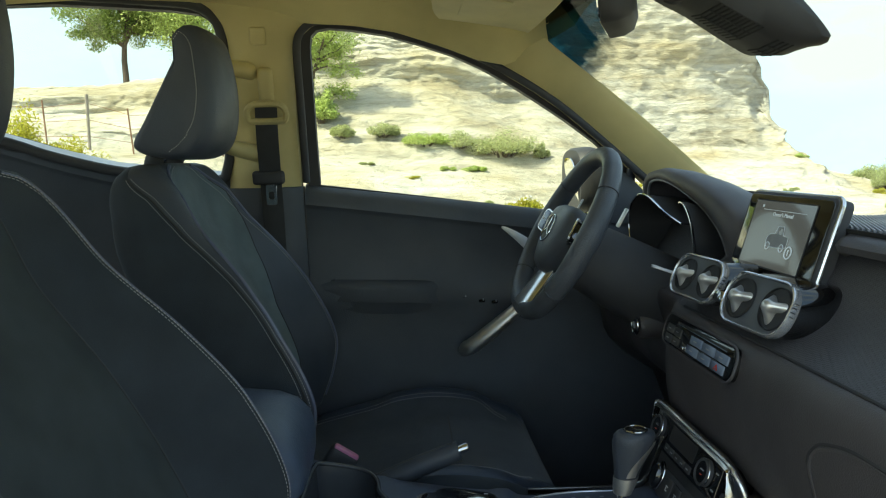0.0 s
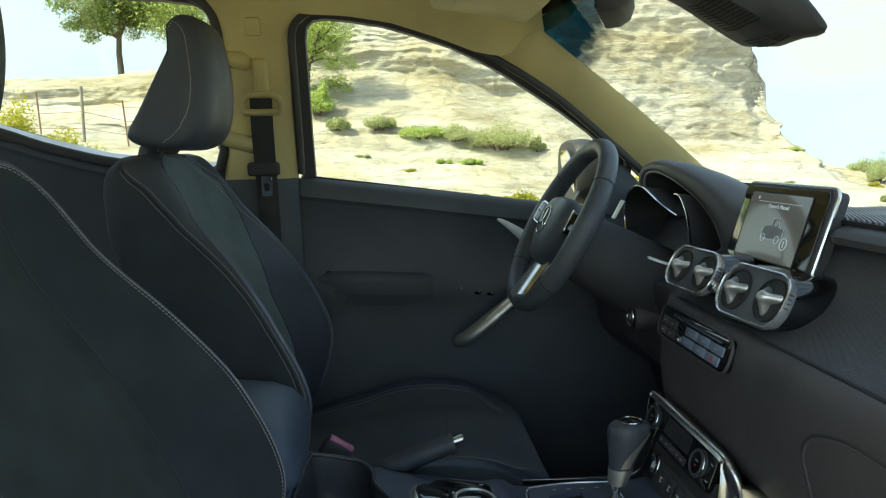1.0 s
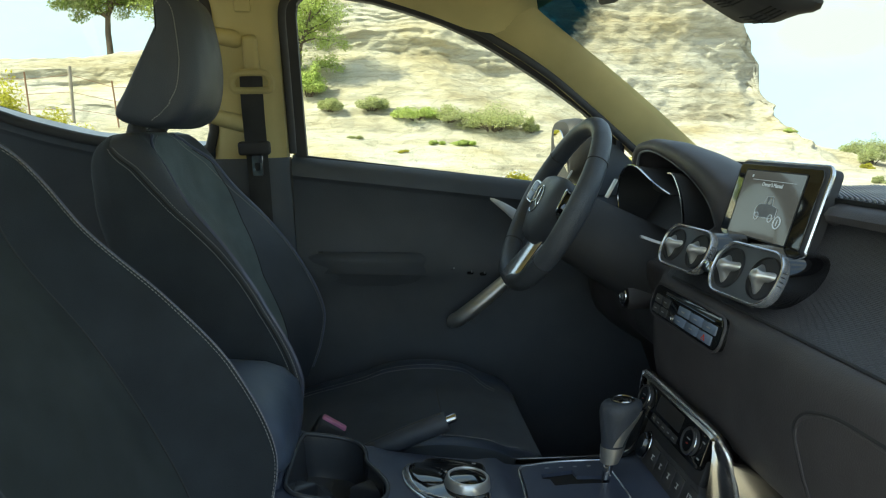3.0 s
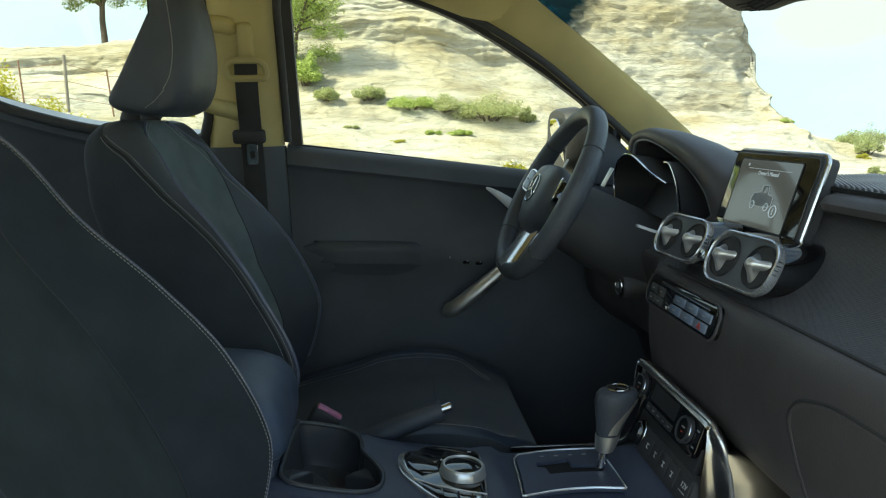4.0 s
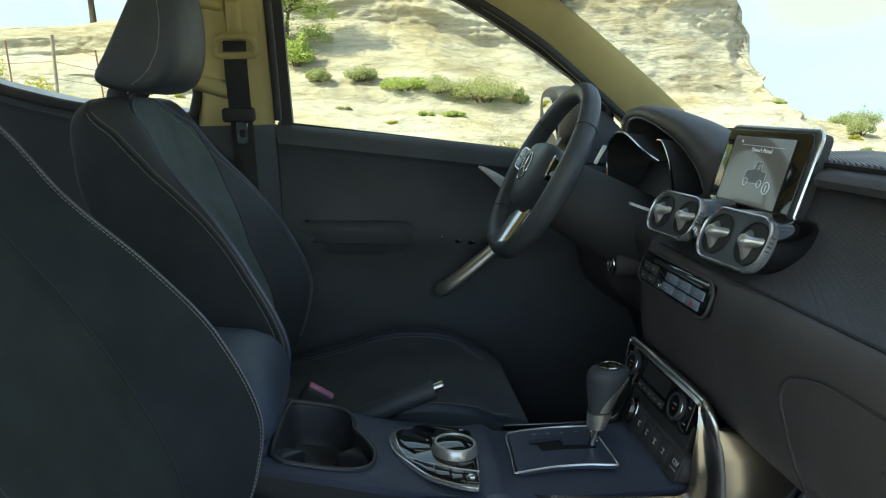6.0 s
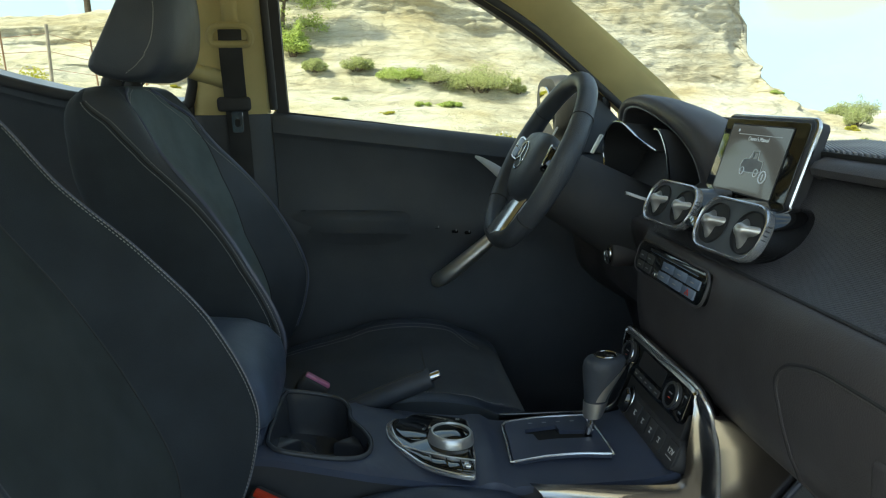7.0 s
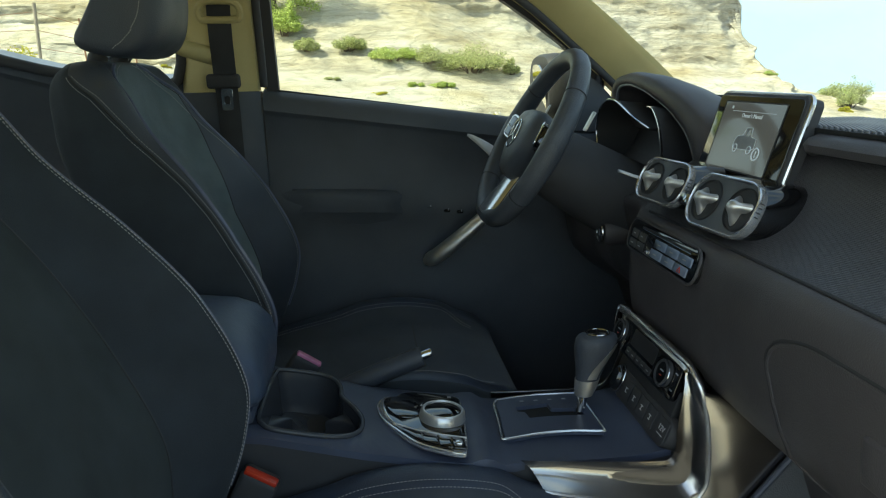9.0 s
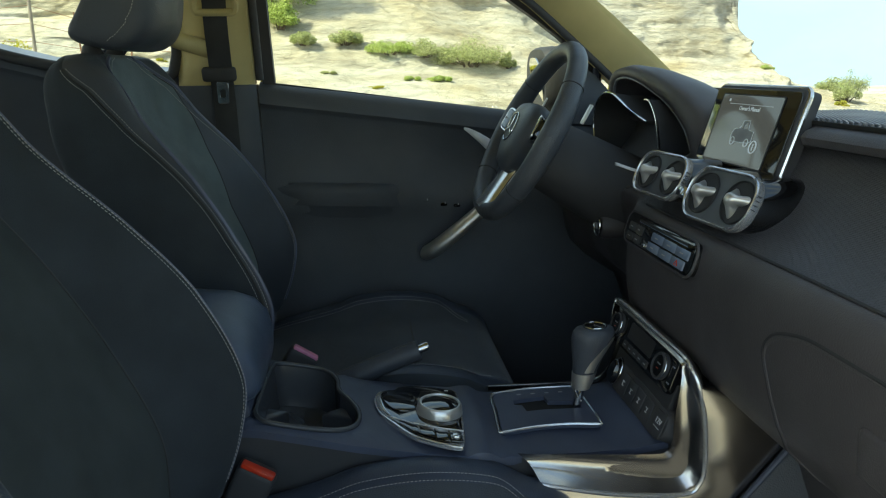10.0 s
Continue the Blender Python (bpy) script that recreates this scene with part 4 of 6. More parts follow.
def door_mirror():
    m = thing("door_mirror", (0.22, 0.98, 1.18), "black door mirror with a yellow-green reflection", "wing mirror")
    rings = []
    for x, s in ((0.190, 0.93), (0.200, 1.0), (0.230, 1.03), (0.265, 0.92), (0.295, 0.66), (0.310, 0.25)):
        rings.append([(x, 0.975 + 0.118 * s * math.copysign(abs(math.cos(a)) ** 0.6, math.cos(a)), 1.284 + 0.086 * s * math.copysign(abs(math.sin(a)) ** 0.6, math.sin(a))) for a in np.linspace(0, 6.283, 29)[:-1]])
    part("housing", loft(rings), DARK, m, "black plastic mirror housing")
    part("glass", slab([(0.080 * math.copysign(abs(math.cos(a)) ** 0.6, math.cos(a)), 0.064 * math.copysign(abs(math.sin(a)) ** 0.6, math.sin(a))) for a in np.linspace(0, 6.283, 29)[:-1]], 0.003,
                       facing((0.187, 0.960, 1.280), -9) @ pose(0, 0, 0, 0, -4, 0)), MIRROR, m, "mirror glass")
    part("foot", tube([(0.245, 0.74, 1.20), (0.24, 0.82, 1.215), (0.235, 0.92, 1.22)], [0.035, 0.028, 0.028], 10, flat=0.7), RUBBER, m)


door_mirror()


def grab_handle():
    g = thing("roof_grab_handle", (-0.63, 0.63, 1.5), "beige plastic grab handle on the door pillar", "grab handle")
    path = catmull([(-0.585, 0.61, 1.543), (-0.603, 0.578, 1.546), (-0.635, 0.556, 1.546), (-0.668, 0.545, 1.53), (-0.682, 0.543, 1.47), (-0.672, 0.552, 1.410), (-0.642, 0.575, 1.388), (-0.608, 0.612, 1.376), (-0.592, 0.65, 1.370)], 6)
    n = len(path)
    part("bar", tube(path, [0.019 - 0.003 * math.sin(math.pi * i / (n - 1)) for i in range(n)], 12), BEIGE_PLASTIC, g)


grab_handle()


def seat_belt():
    s = thing("seat_belt", (-0.56, 0.66, 1.44), "black seat belt hanging from a beige height adjuster", "seat belt")
    at = lambda x, z, off: (x, side_y(z, off), z)
    part("adjuster_track", block(0.034, 0.012, 0.036, pose(-0.567, side_y(1.62, -0.06), 1.612, 15, 0, 0), 0.005), BEIGE_PLASTIC, s, "beige square cover")
    part("adjuster", block(0.032, 0.022, 0.105, pose(-0.560, side_y(1.485, -0.068), 1.500, 15, 0, 0), 0.009, 3), BEIGE_PLASTIC, s, "beige belt adjuster")
    ring = catmull([(x + 0.012, 0, z + 0.012) for x, z in ((-0.612, 1.450), (-0.612, 1.432), (-0.60, 1.427), (-0.545, 1.427), (-0.533, 1.432), (-0.533, 1.450), (-0.55, 1.462), (-0.595, 1.462))], 4, True)
    part("belt_loop", tube([(p.x, side_y(p.z, -0.088), p.z) for p in ring], 0.0075, 8, True), BEIGE_PLASTIC, s, "beige belt loop")
    web = []
    for z in np.linspace(1.468, 0.60, 26):
        x = lerp([(0.60, -0.545), (1.0, -0.563), (1.30, -0.568), (1.45, -0.562)], z)[0]
        y = lerp([(0.60, 0.645), (1.27, 0.645), (1.30, 0.640), (1.42, side_y(1.42, -0.092)), (1.45, side_y(1.45, -0.086))], z)[0]
        w = 0.0235
        web.append([(x - w, y + 0.002, z), (x - w * 0.4, y, z), (x + w * 0.4, y - 0.0005, z), (x + w, y + 0.002, z), (x + w, y + 0.004, z), (x - w, y + 0.004, z)])
    part("webbing", loft(web), WEBBING, s, "black woven belt webbing")
    tongue = part("tongue", block(0.070, 0.020, 0.030, pose(-0.571, 0.632, 1.318, 10, 0, 0), 0.007, 3), RUBBER, s, "black belt tongue")
    hole = [(x, y - 0.002) for x, y in rrect(0.011, 0.016, 0.003)]
    part("blade", slab(rrect(0.024, 0.046, 0.005), 0.002, pose(-0.567, 0.634, 1.280, 90, 0, 0), 0.0006, 1, hole), CHROME, tongue, "steel blade")


seat_belt()


# ---- seats ----
# backrest by height s: middle of the front face x, z; half width; bolster depth; thickness
BACK = [(0.0, -0.520, 0.800, 0.235, 0.050, 0.13), (0.12, -0.517, 0.866, 0.250, 0.075, 0.125), (0.25, -0.522, 0.938, 0.258, 0.088, 0.12), (0.45, -0.567, 1.048, 0.262, 0.085, 0.105), (0.62, -0.611, 1.142, 0.255, 0.065, 0.10),
        (0.78, -0.664, 1.230, 0.252, 0.044, 0.085), (0.89, -0.686, 1.296, 0.242, 0.028, 0.075), (0.95, -0.697, 1.330, 0.232, 0.016, 0.065), (0.985, -0.704, 1.348, 0.218, 0.006, 0.05), (1.0, -0.714, 1.355, 0.192, 0.0, 0.03)]
BACK = flowing(BACK)


def back_ring(s, fwd=0.0):
    """fwd: how far the top leans forward."""
    x, z, w, b, th = lerp(BACK, s)
    x += fwd * lerp([(0.0, 0.0), (0.45, 0.15), (0.7, 0.7), (0.9, 1.0), (1.0, 1.0)], s)[0]
    c = lerp([(0.0, 0.89), (0.45, 0.885), (0.62, 0.83), (0.78, 0.765), (0.89, 0.73), (1.0, 0.70)], s)[0]
    d = b + 0.55 * th
    half = [(0.0, 0.0), (0.30 * c, 0.0), (0.55 * c, 0.06 * b), (0.76 * c, 0.42 * b), (0.93 * c, 0.92 * b), (c, b), (c + 0.34 * (1 - c), b - 0.13 * d), (c + 0.68 * (1 - c), b - 0.42 * d), (c + 0.96 * (1 - c), b - 0.80 * d), (0.99, -0.62 * th), (0.92, -0.93 * th), (0.6, -th), (0.2, -1.03 * th)]
    pts = half + [(-y, d) for y, d in half[::-1]][:-1]
    line = catmull([(y * w, d, 0) for y, d in pts], 5, True)
    lean = Vector((0.95, 0, 0.31))
    return [Vector((x, p.x, z)) + lean * p.y for p in line]


N_RING = len(back_ring(0.5))


def on_back(s, k, fwd=0.0):
    """The point of the backrest's skin at height s, ring place k (0: middle, up to 0.5: middle of the back; minus: other side)."""
    ring = back_ring(s, fwd)
    f = (k % 1.0) * N_RING
    i = int(f)
    return ring[i % N_RING].lerp(ring[(i + 1) % N_RING], f - i)


# cushion by length u: x; middle height; half width; bolster height; underside
SEAT = [(0.0, -0.53, 0.752, 0.235, 0.015, 0.64), (0.13, -0.46, 0.763, 0.250, 0.022, 0.63), (0.33, -0.354, 0.780, 0.255, 0.030, 0.63), (0.43, -0.30, 0.792, 0.255, 0.036, 0.63), (0.58, -0.217, 0.797, 0.255, 0.037, 0.63), (0.74, -0.133, 0.789, 0.255, 0.032, 0.64), (0.86, -0.088, 0.777, 0.250, 0.022, 0.66),
        (0.94, -0.040, 0.766, 0.243, 0.012, 0.67), (0.985, -0.014, 0.742, 0.232, 0.004, 0.67), (1.0, -0.006, 0.700, 0.222, 0.0, 0.66)]
SEAT = flowing(SEAT)


def seat_ring(u):
    x, z, w, b, low = lerp(SEAT, u)
    half = [(0.0, 0.0), (0.3, 0.0), (0.5, 0.10 * b), (0.62, 0.4 * b), (0.76, 0.92 * b), (0.86, b), (0.95, 0.80 * b), (1.0, 0.1 * b - 0.012), (1.0, (low - z) * 0.6), (0.9, low - z), (0.4, low - z)]
    pts = half + [(-y, d) for y, d in half[::-1]][:-1]
    return [Vector((x, p.x, z + p.y)) for p in catmull([(y * w, d, 0) for y, d in pts], 3, True)]


N_SEAT = len(seat_ring(0.5))


def on_seat(u, k):
    ring = seat_ring(u)
    f = (k % 1.0) * N_SEAT
    i = int(f)
    return ring[i % N_SEAT].lerp(ring[(i + 1) % N_SEAT], f - i)


def car_seat(y, set_back, label, plain=False):
    """set_back: how far the head restraint stands back."""
    top = thing("car_seat", (-0.3, y, 0.48), label, "car seat", "front seats")
    move = Matrix.Translation((0, y, 0))
    # the plain seat's shade is put into darker suede and fabric
    slots = [FABRIC, SUEDE_SHADED, FABRIC] if plain else [LEATHER, SUEDE, FABRIC]

    crest = [(0.03, 0.2), (0.56, 0.203), (0.65, 0.198), (0.73, 0.19), (0.80, 0.18), (0.88, 0.158), (0.915, 0.135), (0.95, 0.105), (0.975, 0.085), (0.988, 0.06)]
    outer = [(0.03, 0.226), (0.20, 0.226), (0.43, 0.225), (0.55, 0.227), (0.64, 0.233), (0.73, 0.242), (0.81, 0.256), (0.90, 0.284), (0.965, 0.318)]
    middle = [(0.0, 0.088), (0.46, 0.098), (0.66, 0.122), (0.78, 0.15), (0.88, 0.15), (0.95, 0.10), (1.0, 0.06)]

    stitch = (-0.030, -0.008)
    if plain:
        crest = [(0.03, 0.198), (0.80, 0.198), (0.93, 0.196), (0.965, 0.18), (0.985, 0.15)]
        middle = [(0.0, 0.085), (0.5, 0.085), (0.9, 0.085), (1.0, 0.06)]
        stitch = (-0.025, -0.010)

    # the skin, with lines of faces that follow the panel borders
    lean = 0.0 if plain else 0.017
    rings = []
    for q in np.linspace(0, 1, 70):
        a, b = lerp(middle, q)[0], lerp(outer, q)[0]
        ks = np.concatenate([np.linspace(0, a, 16, endpoint=False), np.linspace(a, b, 18, endpoint=False), np.linspace(b, 0.5, 22)])
        ks = np.concatenate([ks, 1 - ks[-2:0:-1]])
        ring = back_ring(q, lean)
        rings.append([ring[int(k * N_RING) % N_RING].lerp(ring[(int(k * N_RING) + 1) % N_RING], k * N_RING - int(k * N_RING)) for k in ks])
    n_skin = len(rings[0])
    bm = loft(rings, slot=lambda i, j: (lambda e: 1 if e < 16 else (0 if e < 34 else 2))(min(j, n_skin - 1 - j)))
    bm.transform(move)
    back = part("backrest", bm, slots, top, "black leather backrest with a charcoal suede middle", angle=60)
    bm = loft([seat_ring(u) for u in np.linspace(0, 1, 40)], slot=lambda i, j: (lambda e: 1 if e < 0.165 else (0 if e < 0.27 else 2))(min(j / N_SEAT, 1 - j / N_SEAT)))
    bm.transform(move)
    cushion = part("cushion", bm, [SEAT_BOLSTER, CUSHION, FABRIC], top, "black cushion with raised leather bolsters", angle=60)
    for sg in (1, -1):
        # seams: one runs down the crest of the bolster, one slants from the shoulder to meet it
        line = lambda tab, dk, n=160, out=0.0008: [on_back(q, sg * (lerp(tab, q)[0] + dk), lean) + Vector((out, 0, 0)) for q in np.linspace(tab[-1][0], tab[0][0], n)]
        for tab, dks in ((outer, (-0.008, 0.008)),) if plain and sg < 0 else ((crest, stitch), (outer, (-0.008, 0.008))):
            for dk in dks:
                bm = dashes(line(tab, dk), 0.0005)
                bm.transform(move)
                part("seam_stitching", bm, STITCH, back, "pale double stitching")
        bm = tube(line(crest if not plain or sg > 0 else outer, 0.0, 60), 0.0015 if plain else 0.0034, 8)
        bm.transform(move)
        part("piping", bm, PIPING, back, "shiny dark piping")
        bm = tube(line(outer, 0.0, 60), 0.0022, 6)
        bm.transform(move)
        part("seam", bm, DARK, back, "dark sunken seam")
        us = np.linspace(0.06, 0.90, 140)
        for dk in (-0.008, 0.006):
            ks = [0.185 + 0.0 * u - 0.10 * max(0, (u - 0.72) / 0.2) ** 2 * 0.6 for u in us]
            bm = dashes([on_seat(u, sg * (k + dk)) + Vector((0, 0, 0.0008)) for u, k in zip(us, ks)], 0.00045)
            bm.transform(move)
            part("seam_stitching", bm, STITCH, cushion, "pale double stitching")
        # faint border of the middle panel
        bm = tube([on_back(q, sg * lerp(middle, q)[0], lean) for q in np.linspace(0.05, 0.97, 50)], 0.0012, 6)
        bm.transform(move)
        part("seam", bm, DARK, back)
    # cross seam of the cushion
    bm = tube([on_seat(0.62, k) + Vector((0, 0, -0.0012)) for k in np.linspace(-0.10, 0.10, 20)], 0.002, 6)
    bm.transform(move)
    part("seam", bm, RUBBER, cushion)
    # head restraint: a side shape swept across, its ends drawn in
    prof = [(-0.731, 1.390), (-0.727, 1.376), (-0.705, 1.366), (-0.66, 1.360), (-0.617, 1.372), (-0.594, 1.400), (-0.583, 1.445), (-0.583, 1.492), (-0.591, 1.54), (-0.600, 1.571), (-0.611, 1.584), (-0.625, 1.577), (-0.641, 1.548), (-0.679, 1.48), (-0.713, 1.42)]
    prof = [(x - set_back, z) for x, z in prof]
    cx, cz = -0.648 - set_back, 1.47
    rings = []
    for v, sc, rake in ((-0.128, 0.70, 0.06), (-0.127, 0.84, 0.05), (-0.122, 0.93, 0.038), (-0.112, 0.975, 0.026), (-0.09, 0.995, 0.012), (-0.05, 1.0, 0.003), (0, 1.0, 0), (0.05, 1.0, 0.003), (0.09, 0.995, 0.012), (0.112, 0.975, 0.026), (0.122, 0.93, 0.038), (0.127, 0.84, 0.05), (0.128, 0.70, 0.06)):
        ring = []
        for p in catmull([(x, 0, z) for x, z in prof], 4, True):
            front = max(0.0, (p.x - cx) / 0.08)
            ring.append((cx + (p.x - cx) * sc - rake * min(1, front), v + y, cz + (p.z - cz) * (0.4 + 0.6 * sc)))
        rings.append(ring)
    head = part("headrest", loft(rings), LEATHER, top, "black leather headrest with pale stitching", angle=60)
    for sg in (1, -1):
        seam = [Vector((x - set_back, y + sg * 0.1215, z)) for x, z in ((-0.668, 1.372), (-0.641, 1.395), (-0.622, 1.42), (-0.613, 1.46), (-0.611, 1.51), (-0.617, 1.55), (-0.626, 1.566), (-0.638, 1.569), (-0.648, 1.555))]
        seam = catmull(seam, 12)
        from_side = []
        for p in seam:
            hit, place, nor, _ = head.closest_point_on_mesh(Vector((p.x, p.y + sg * 0.02, p.z)))
            from_side.append(place + nor * 0.0004)
        part("seam_stitching", dashes(from_side, 0.0006), STITCH, head, "pale stitching")
        post = part("headrest_post", tube([(-0.722, y + sg * 0.055, 1.33), (-0.672 - set_back, y + sg * 0.055, 1.40)], 0.006, 10), CHROME, top, "steel headrest post")
        part("post_sleeve", turned([(0.004, 0.018), (0.014, 0.018), (0.017, 0.012), (0.019, -0.02)], 16, pose(-0.716, y + sg * 0.055, 1.352, 0, 12, 0)), RUBBER, post, "black post sleeve")
    part("seat_base", block(0.42, 0.40, 0.17, pose(-0.30, y, 0.575), 0.03), DARK, top, "dark seat base")
    part("side_shield", block(0.48, 0.02, 0.12, pose(-0.30, y - 0.25 * (1 if y > 0 else -1), 0.66), 0.01), TRIM, top, "black plastic seat side shield")
    return top


car_seat(0.37, 0.0, "black driver's seat with pale double stitching and suede middle")
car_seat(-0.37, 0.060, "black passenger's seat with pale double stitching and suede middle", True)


def belt_buckle(place, turn, lean, colour, label, tint):
    b = thing("seat_belt_buckle", place, label, "belt buckle")
    m = Matrix.Translation(place) @ pose(0, 0, 0, 0, lean, turn)
    part("body", block(0.050, 0.030, 0.085, m @ pose(0, 0, -0.0425), 0.008, 3), RUBBER, b, "black plastic buckle body")
    part("release_button", block(0.044, 0.014, 0.008, m @ pose(0, -0.006, -0.001), 0.003), colour, b, tint)
    part("stalk", block(0.03, 0.008, 0.16, m @ pose(-0.005, 0, -0.15), 0.003), RUBBER, b)
    return b


belt_buckle((-0.386, 0.15, 0.877), 2, 34, PINK, "black seat belt buckle with a pink-red release button", "pink-red release button")
belt_buckle((-0.425, -0.155, 0.845), -8, 27, RED, "black seat belt buckle with a bright red release button", "bright red release button")


def rear_bench():
    r = thing("rear_bench", (-1.3, 0, 0.48), "dark rear bench seat behind the front seats", "rear seat")
    part("cushion", block(0.5, 1.25, 0.2, pose(-1.25, 0, 0.66, 0, 4, 0), 0.06, 4), FABRIC, r)
    part("backrest", block(0.16, 1.25, 0.62, pose(-1.50, 0, 1.02, 0, -10, 0), 0.06, 4), FABRIC, r)


rear_bench()


# ---- dashboard ----
def dash_profile(y):
    """Section of the dashboard: top pad, woven panel and lower part as three lines of (x, z)."""
    d = smooth([(-0.72, 0.0), (0.14, 0.0), (0.22, 1.0), (0.60, 1.0), (0.66, 0.6), (0.72, 0.6)], y)[0]
    top = [(0.66, 1.20), (0.50, 1.238), (0.40, 1.248), (0.33, 1.251), (0.305, 1.249), (0.290, 1.240), (0.284, 1.226), (0.288, 1.212), (0.30, 1.205)]
    near = smooth([(-0.72, 1.0), (-0.130, 1.0), (-0.116, 0.0), (0.72, 0.0)], y)[0]
    sloped = [(0.66, 1.205), (0.50, 1.240), (0.42, 1.246), (0.335, 1.2465), (0.285, 1.2435), (0.270, 1.239), (0.264, 1.231), (0.267, 1.222), (0.285, 1.218)]
    top = [(p[0] + (q[0] - p[0]) * near, p[1] + (q[1] - p[1]) * near) for p, q in zip(top, sloped)]
    mid = [(0.30, 1.222), (0.288, 1.219), (0.278, 1.204), (0.259, 1.172), (0.235, 1.142), (0.207, 1.120), (0.179, 1.105), (0.172, 1.102)]
    low = [(0.172, 1.101), (0.163, 1.096), (0.154, 1.080), (0.149, 1.055), (0.147, 1.025), (0.147, 1.0), (0.149, 0.97), (0.154, 0.94), (0.166, 0.912), (0.195, 0.882), (0.235, 0.854), (0.275, 0.828), (0.30, 0.76), (0.34, 0.66), (0.38, 0.60)]
    mid = [(x + d * 0.03, z) for x, z in mid]
    low = [(x + d * (0.03 + 0.05 * min(1, (1.09 - z) / 0.1)), z) for x, z in low]
    return top, mid, low


def dash_part(which, back):
    rings = []
    for y in list(np.linspace(-0.70, -0.14, 18)) + [-0.13, -0.125, -0.12, -0.115] + list(np.linspace(-0.10, 0.10, 8)) + list(np.linspace(0.12, 0.70, 30)):
        line = dash_profile(y)[which]
        rings.append([(x, y, z) for x, z in line] + [(back, y, line[-1][1]), (back + 0.04, y, line[0][1])])
    return loft(rings)


dash = thing("dashboard", (0.4, 0, 0.6), "black dashboard with a woven-textured middle panel", "dashboard")
part("top_pad", dash_part(0, 0.62), DASH, dash, "black soft top pad", angle=50)
part("woven_panel", dash_part(1, 0.45), WEAVE, dash, "black woven-textured trim panel", angle=50)
lower = part("lower_panel", dash_part(2, 0.55), DASH, dash, "black soft lower dashboard", angle=50)
part("trim_line", tube([(0.1742, y, 1.1025) for y in np.linspace(-0.69, 0.13, 30)], 0.0022, 6), DARK, dash)

# vent grille on the top pad: narrow ribs that run slantwise forward over a recess; lit ribs and shaded gaps are set by
# colour
grille = part("defroster_grille", slab([(0.286, -0.50), (0.448, -0.50), (0.448, 0.035), (0.286, 0.035)], 0.006, pose(0, 0, 1.2500), 0.001), SLOT, dash, "black ribbed grille")
for k in range(58):
    foot = 0.272 + 0.0056 * k
    lo, hi = max(-0.49, -0.138 + 2 * (0.290 - foot)), min(0.030, -0.138 + 2 * (0.444 - foot))
    if hi - lo > 0.01:
        mid_y = (lo + hi) / 2
        part("slat", block(0.0027, (hi - lo) * 1.118, 0.006, pose(foot + 0.5 * (mid_y + 0.138), mid_y, 1.2500, 0, 0, -26.6), 0.0007, 1), VENT, grille)

# glove box door let into the lower panel: a groove round it
groove = catmull([(0.16, -0.66, 1.056), (0.158, -0.466, 1.056), (0.158, -0.414, 1.056), (0.158, -0.360, 1.055), (0.158, -0.321, 1.047), (0.158, -0.296, 1.036), (0.158, -0.284, 1.016), (0.158, -0.293, 0.99), (0.158, -0.305, 0.96), (0.17, -0.315, 0.93), (0.20, -0.315, 0.90), (0.24, -0.335, 0.875), (0.26, -0.38, 0.86)], 8)


def onto_lower(p, out=0.0):
    prof = [(z, x) for x, z in dash_profile(p.y)[2]][::-1]
    return Vector((lerp(prof, p.z)[0] - out, p.y, p.z))


part("glove_box_gap", tube([onto_lower(p, -0.0006) for p in groove], 0.0022, 6), DARK, lower, "gap round the glove box door")
part("glove_box_edge", tube([onto_lower(p + Vector((0, -0.004, -0.003)), -0.0012) for p in groove], 0.0028, 6), DASH, lower)
part("glove_box_latch", block(0.012, 0.10, 0.05, pose(0.150, -0.50, 0.985, 0, -4, 0), 0.01, 3), DASH, lower, "black glove box latch")

# hood over the instruments
hood = thing("instrument_hood", (0.3, 0.37, 1.2), "black instrument hood over two dark dials", "instrument cluster")


# mouth's lip and outer ridge as (y, z), from the door's side to the middle of the dashboard
HOOD_LIP = [(0.548, 1.13), (0.545, 1.22), (0.532, 1.268), (0.515, 1.288), (0.485, 1.2955), (0.442, 1.296), (0.381, 1.287), (0.324, 1.273), (0.271, 1.257), (0.221, 1.234), (0.185, 1.205), (0.160, 1.15)]
HOOD_RIDGE = [(0.585, 1.13), (0.578, 1.22), (0.566, 1.275), (0.545, 1.303), (0.505, 1.316), (0.442, 1.321), (0.381, 1.318), (0.31, 1.309), (0.24, 1.293), (0.17, 1.266), (0.125, 1.232), (0.10, 1.15)]


def hood_line(x, k, drop=0.0):
    """A line across the hood. k: 0 at the lip, 1 at the ridge."""
    out = []
    for a, b in zip(HOOD_LIP, HOOD_RIDGE):
        y, z = a[0] + (b[0] - a[0]) * k, a[1] + (b[1] - a[1]) * k
        out.append((x + 0.10 * max(0, 1.30 - z), y, z - drop))
    return catmull(out, 4)


rows = [(0.33, -0.25, 0.0), (0.262, -0.08, 0.0), (0.250, 0.0, 0.0), (0.244, 0.25, 0.0), (0.243, 0.55, 0.0), (0.249, 0.85, 0.0), (0.262, 1.0, 0.0), (0.30, 1.0, 0.006), (0.34, 1.0, 0.020), (0.40, 1.0, 0.050), (0.54, 1.0, 0.095)]
part("hood", solid(loft([hood_line(*r) for r in rows], ring_closed=False), 0.003), DASH, hood, "black padded hood", angle=60)
lip = hood_line(0.249, 0.0)
part("hood_lip", tube(lip[4:], [0.0038 - 0.003 * min(1, i / 26) for i in range(len(lip) - 4)], 8), GREY, hood, "grey inner lip")
face = facing((0.325, 0.37, 1.205), 22)
